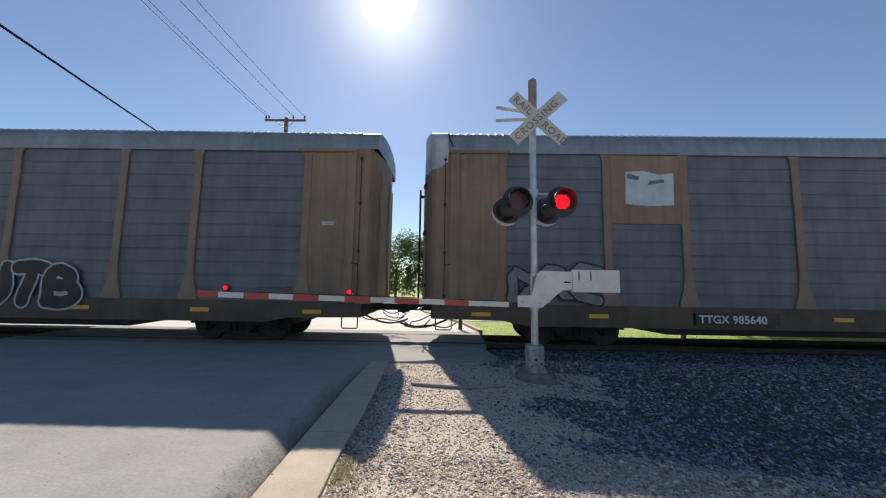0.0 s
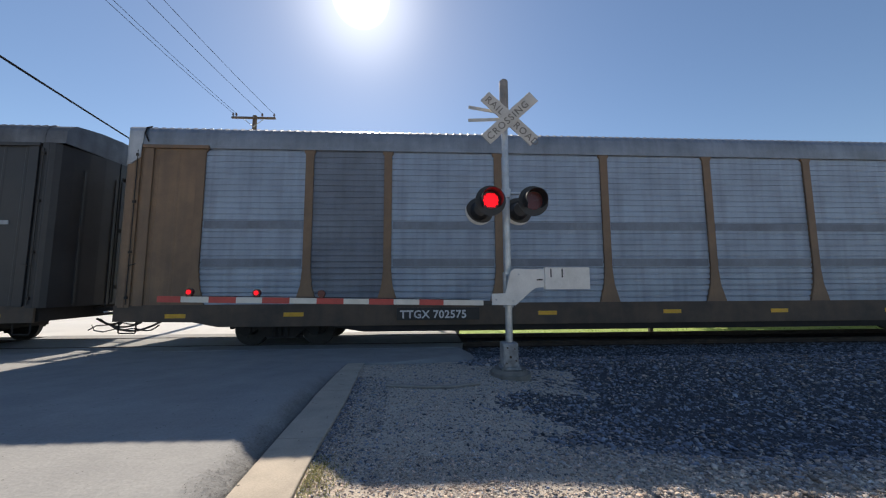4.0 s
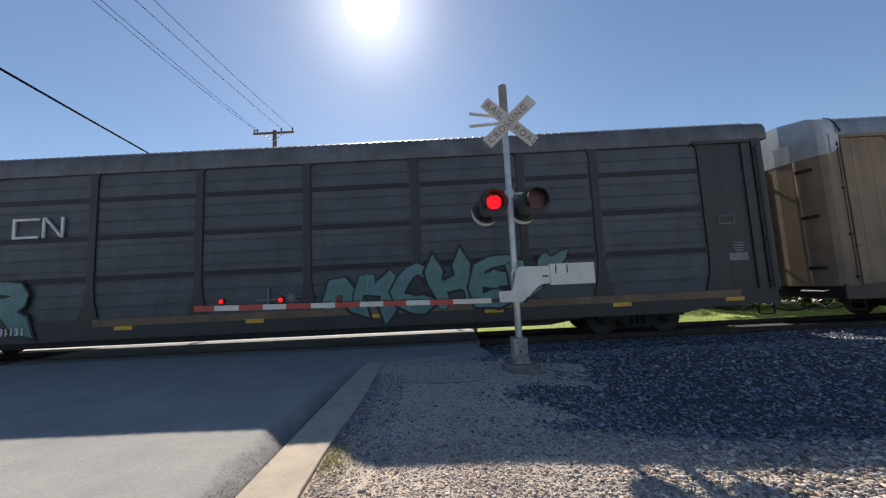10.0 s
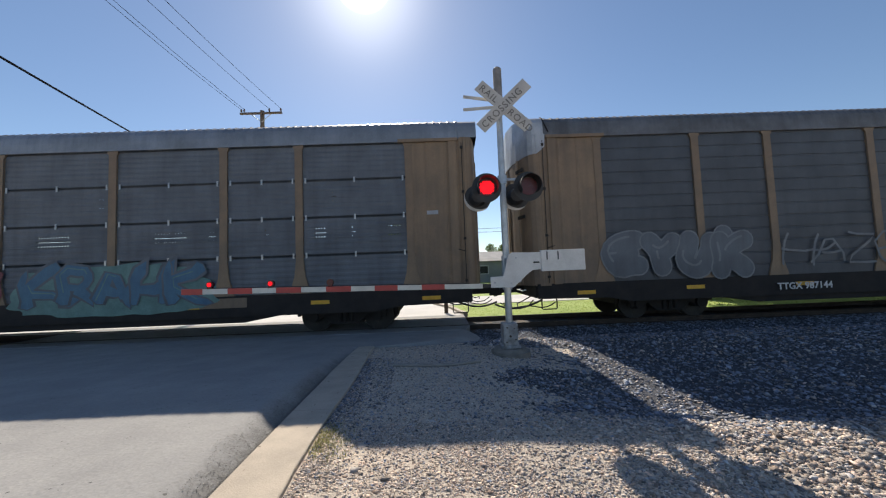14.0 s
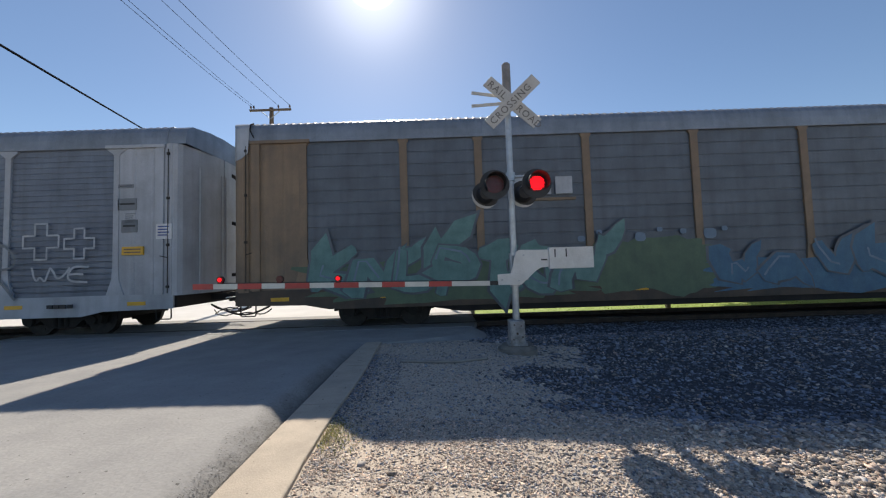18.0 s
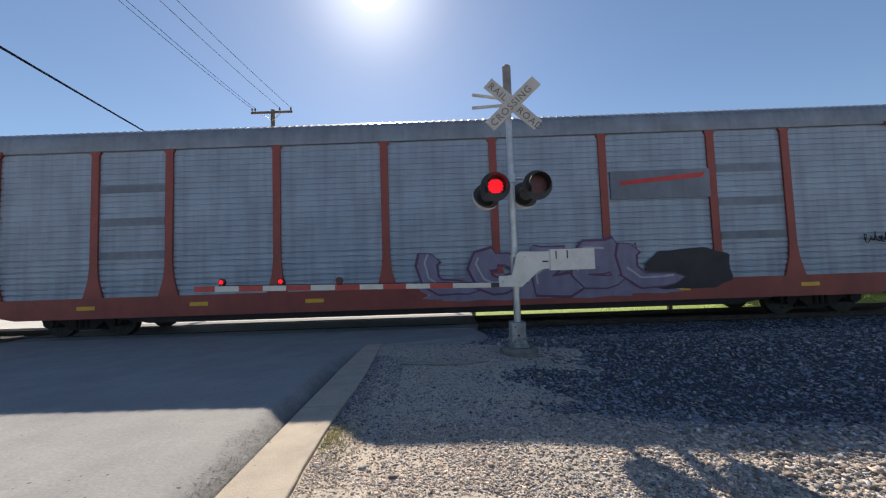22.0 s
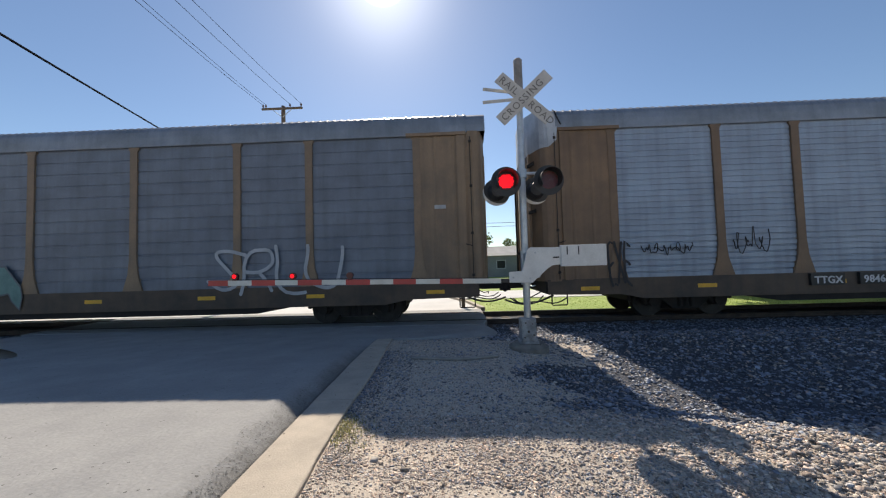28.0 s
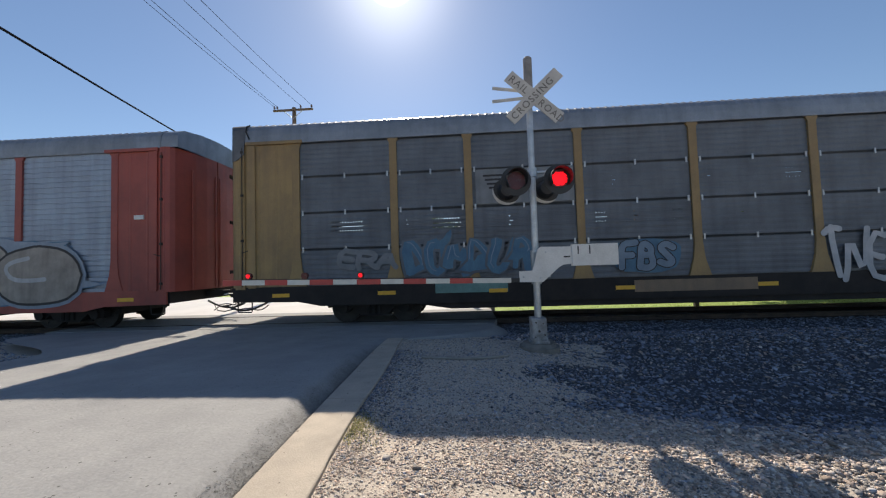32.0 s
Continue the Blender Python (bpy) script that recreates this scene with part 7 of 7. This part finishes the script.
        s = 0.008 + 0.024 * rnd.random() ** 2
        (dark if rnd.random() < 0.7 else mixed).append((x, y, gravel_z(x, y) + s * 0.15, s))
    extra = len(mixed) + 6000
    while len(mixed) < extra:
        y = rnd.uniform(2.0, 9.0)
        x = rnd.uniform(0.4, 9)
        s = 0.012 + 0.032 * rnd.random() ** 1.3
        if rnd.random() < ballast_here(x, y):
            mixed.append((x, y, gravel_z(x, y) + s * 0.2, s))
    for _ in range(1500):
        y = rnd.uniform(5.2, 9.0)
        x = road_left(y) - 0.1 - rnd.random() * 3.2
        s = rnd.uniform(0.02, 0.05)
        dark.append((x, y, road_z(y) - 0.03 - 0.15 * smooth((-7.2 - x) / 2) + s * 0.2, s))
    for _ in range(6000):
        x = rnd.uniform(1.0, 16) if rnd.random() < 0.7 else rnd.uniform(-16, -12.0)
        y = rnd.uniform(8.9, 9.85)
        s = rnd.uniform(0.03, 0.06)
        dark.append((x, y, -0.24 - 0.06 * smooth((9.3 - y) / 0.5) + s * 0.2, s))
    crumbs = []
    for _ in range(6000):
        y = 1.5 + 3.6 * rnd.random() ** 1.5
        x = kerb_left(y) - 0.01 - 0.20 * rnd.random() ** 2.0 * (0.6 + 0.8 * abs(noise.noise((3, y * 1.7, 1))))
        s = 0.002 + 0.006 * rnd.random() ** 2
        crumbs.append((x, y, paved_z(x, y) - 0.003 + s * 0.15, s))
    stones("asphalt_crumbs", "loose dark crumbs of asphalt along the kerb", M["crumb"], crumbs, 4)
    stones("ballast_stones", "loose dark blue-grey ballast stones by the track", M["ballast"], dark, 1)
    stones("limestone_chips", "fine tan limestone chips beside the kerb", M["limestone"], fine + pale, 2)
    stones("mixed_stones", "grey and tan broken stones on dirt", M["stone_mixed"], mixed, 3)


M["crumb"] = surface("asphalt_crumb", (0.15, 0.145, 0.135), (0.28, 0.265, 0.24), 0.9, 0, 9, 80, 0.4, rand=0.55)
M["stone_mixed"] = surface("mixed_stone", (0.40, 0.36, 0.33), (0.55, 0.505, 0.46), 0.66, 0, 9, 80, 0.5, rand=0.6, tones=STONE_TONES)
make_stones()


def weeds():
    rnd = random.Random(3)
    verts, faces = [], []
    for _ in range(520):
        y = rnd.gauss(2.98, 0.17)
        x = kerb_right(y) + 0.02 + abs(rnd.gauss(0, 0.11))
        z = gravel_z(x, y)
        a, h, lean = rnd.uniform(0, 6.28), rnd.uniform(0.008, 0.032), rnd.uniform(0.01, 0.05)
        c, s = math.cos(a), math.sin(a)
        w = rnd.uniform(0.002, 0.005)
        i = len(verts)
        verts += [(x - s * w, y + c * w, z - 0.01), (x + s * w, y - c * w, z - 0.01), (x + c * lean * 0.5 + s * w * 0.7, y + s * lean * 0.5 - c * w * 0.7, z + h * 0.7), (x + c * lean * 0.5 - s * w * 0.7, y + s * lean * 0.5 + c * w * 0.7, z + h * 0.7), (x + c * lean, y + s * lean, z + h)]
        faces += [(i, i + 1, i + 2, i + 3), (i + 3, i + 2, i + 4)]
    me = bpy.data.meshes.new("weeds")
    me.from_pydata(verts, [], faces)
    me.materials.append(M["weed"])
    tagged(new("weeds", me), "short green and yellowing weeds at the foot of the kerb", "weeds", kind="stuff")


weeds()


def verge():
    """Sunlit grass blades beyond the track."""
    rnd = random.Random(5)
    verts, faces = [], []
    for _ in range(12000):
        x, y = rnd.uniform(1.0, 19), 12.5 + 4.9 * rnd.random() ** 1.6
        h, l, a = rnd.uniform(0.015, 0.05), rnd.uniform(0, 0.03), rnd.uniform(0, 6.28)
        c, s, w = math.cos(a), math.sin(a), 0.012
        i = len(verts)
        verts += [(x - s * w, y + c * w, -0.31), (x + s * w, y - c * w, -0.31), (x + c * l, y + s * l, -0.30 + h)]
        faces.append((i, i + 1, i + 2))
    me = bpy.data.meshes.new("grass")
    me.from_pydata(verts, [], faces)
    me.materials.append(M["grass"])
    tagged(new("grass", me), "bright sunlit green grass beyond the track", "grass", kind="stuff")


verge()


def hose():
    cu = bpy.data.curves.new("hose", "CURVE")
    cu.dimensions = "3D"
    cu.bevel_depth, cu.bevel_resolution, cu.use_fill_caps = 0.026, 3, True
    sp = cu.splines.new("POLY")
    way = [(-0.70, 5.60), (-0.62, 5.56), (-0.45, 5.52), (-0.1, 5.46), (0.25, 5.46), (0.55, 5.52), (0.72, 5.62)]
    pts = []
    for (a, b), (c, d) in zip(way, way[1:]):
        for k in range(4):
            pts.append((a + (c - a) * k / 4, b + (d - b) * k / 4))
    sp.points.add(len(pts) - 1)
    for p, (x, y) in zip(sp.points, pts):
        p.co = (x, y, gravel_z(x, y) + 0.022, 1)
    cu.materials.append(M["hose"])
    tagged(new("hose", cu), "dusty tan pipe lying across the gravel", "pipe")


M["hose"] = surface("dusty_pipe", (0.30, 0.275, 0.25), (0.24, 0.22, 0.20), 0.8, 0, 6, 60, 0.1)
hose()


def marker_post(x, y, h):
    p = thing("marker_post", "short dark wooden marker post in the grass", "post", (x, y, -0.31), group="posts beyond the track")
    bm = bmesh.new()
    box(bm, -0.07, 0.07, -0.06, 0.06, 0, h, 0.012)
    part("post_body", bm, M["tie"], p)
    bm = bmesh.new()
    box(bm, -0.05, 0.05, -0.068, -0.058, h - 0.3, h - 0.1, 0.004)
    part("post_plate", bm, M["galv"], p)


marker_post(0.32, 12.9, 1.1)
marker_post(8.25, 12.9, 1.1)


def far_house():
    h = thing("house", "low grey house with a pale roof behind the trees", "house", (6.5, 47.0, -0.3))
    bm = bmesh.new()
    box(bm, -5.5, 5.5, -3.5, 3.5, 0, 2.7, 0.02)
    part("wall", bm, M["house_wall"], h)
    bm = bmesh.new()
    slab(bm, [(-4.1, 2.65), (4.1, 2.65), (0.3, 3.95), (-0.3, 3.95)], "x", -6.0, 6.0)
    part("roof", bm, M["house_roof"], h, "pale shingle roof")
    for x in (-3.4, -0.6, 2.6):
        bm = bmesh.new()
        box(bm, x - 0.6, x + 0.6, -3.54, -3.48, 1.0, 2.1, 0.01)
        w = part("window", bm, M["logo_white"], h, "white window frame")
        bm = bmesh.new()
        box(bm, x - 0.5, x + 0.5, -3.56, -3.53, 1.1, 2.0)
        part("pane", bm, M["black_sign"], w)


M["house_wall"] = surface("house_siding", (0.36, 0.37, 0.38), (0.30, 0.31, 0.32), 0.7, 0, 1, 30, 0.1)
M["house_roof"] = surface("house_shingle", (0.42, 0.41, 0.40), (0.33, 0.33, 0.32), 0.85, 0, 1, 30, 0.3)
far_house()


# ---- what moves ----
def train_x(t):
    return -0.836 - 16.371 * t - 0.00818 * t * t


SLACK = {-1: -0.13, 0: -0.08, 1: -0.03, 2: 0.03, 3: 0.10, 4: 0.08, 5: -0.01, 6: 0.02, 7: 0.05, 8: 0.07, 9: 0.06, 10: -0.03, 11: 0.01, 12: -0.05, 13: -0.09, 14: -0.06, 15: -0.12, 16: -0.05, 17: -0.01, 18: 0.17}


def motions():
    for n, car in CARS:
        walk(car, [(t, pose(train_x(t) + CAR_PITCH * n + SLACK[n], TRACK_Y, RAIL_Z)) for t in (0, 4, 8, 12, 16, 20, 24, 28, 32)])
    # wheels roll while they are near the crossing
    for (n, car), sets in zip(CARS, WHEELS):
        for k, ws in enumerate(sets):
            lx = TRUCKS[k // 2] + (-0.865, 0.865)[k % 2]
            dx = (-0.865, 0.865)[k % 2]
            rows = []
            for f in range(0, 961):
                t = f / 30
                x = train_x(t) + CAR_PITCH * n + lx
                if abs(x) < 12.5:
                    rows.append((t, x))
            if not rows:
                continue
            x0 = rows[0][1]
            keys = [(t, pose(dx, 0, 0.42, 0, math.degrees((x - x0) / 0.42), 0)) for t, x in rows]
            if rows[0][0] > 0:
                keys.insert(0, (0.0, keys[0][1]))
            if rows[-1][0] < 32:
                keys.append((32.0, keys[-1][1]))
            walk(ws, keys)
    half, start = 0.5942, 0.35
    for names, lit in (("signal", LAMPS), ("arm", ARM_LAMPS)):
        for side, led in lit:
            base = led.location.copy()
            if names == "signal":
                on, off = Vector((0, -0.032, 0)), Vector((0, 0.05, 0))
            else:
                on, off = base, base + Vector((0, 0.033, 0))
            rows, k, t = [], 0, start
            state = side == "right"
            rows.append((0.0, on if state else off))
            while t < 32.0:
                rows.append((t - 0.017, on if state else off))
                state = not state
                rows.append((t + 0.017, on if state else off))
                t += half
            rows.append((32.0, on if state else off))
            walk(led, [(t, Matrix.Translation(p)) for t, p in rows])


motions()
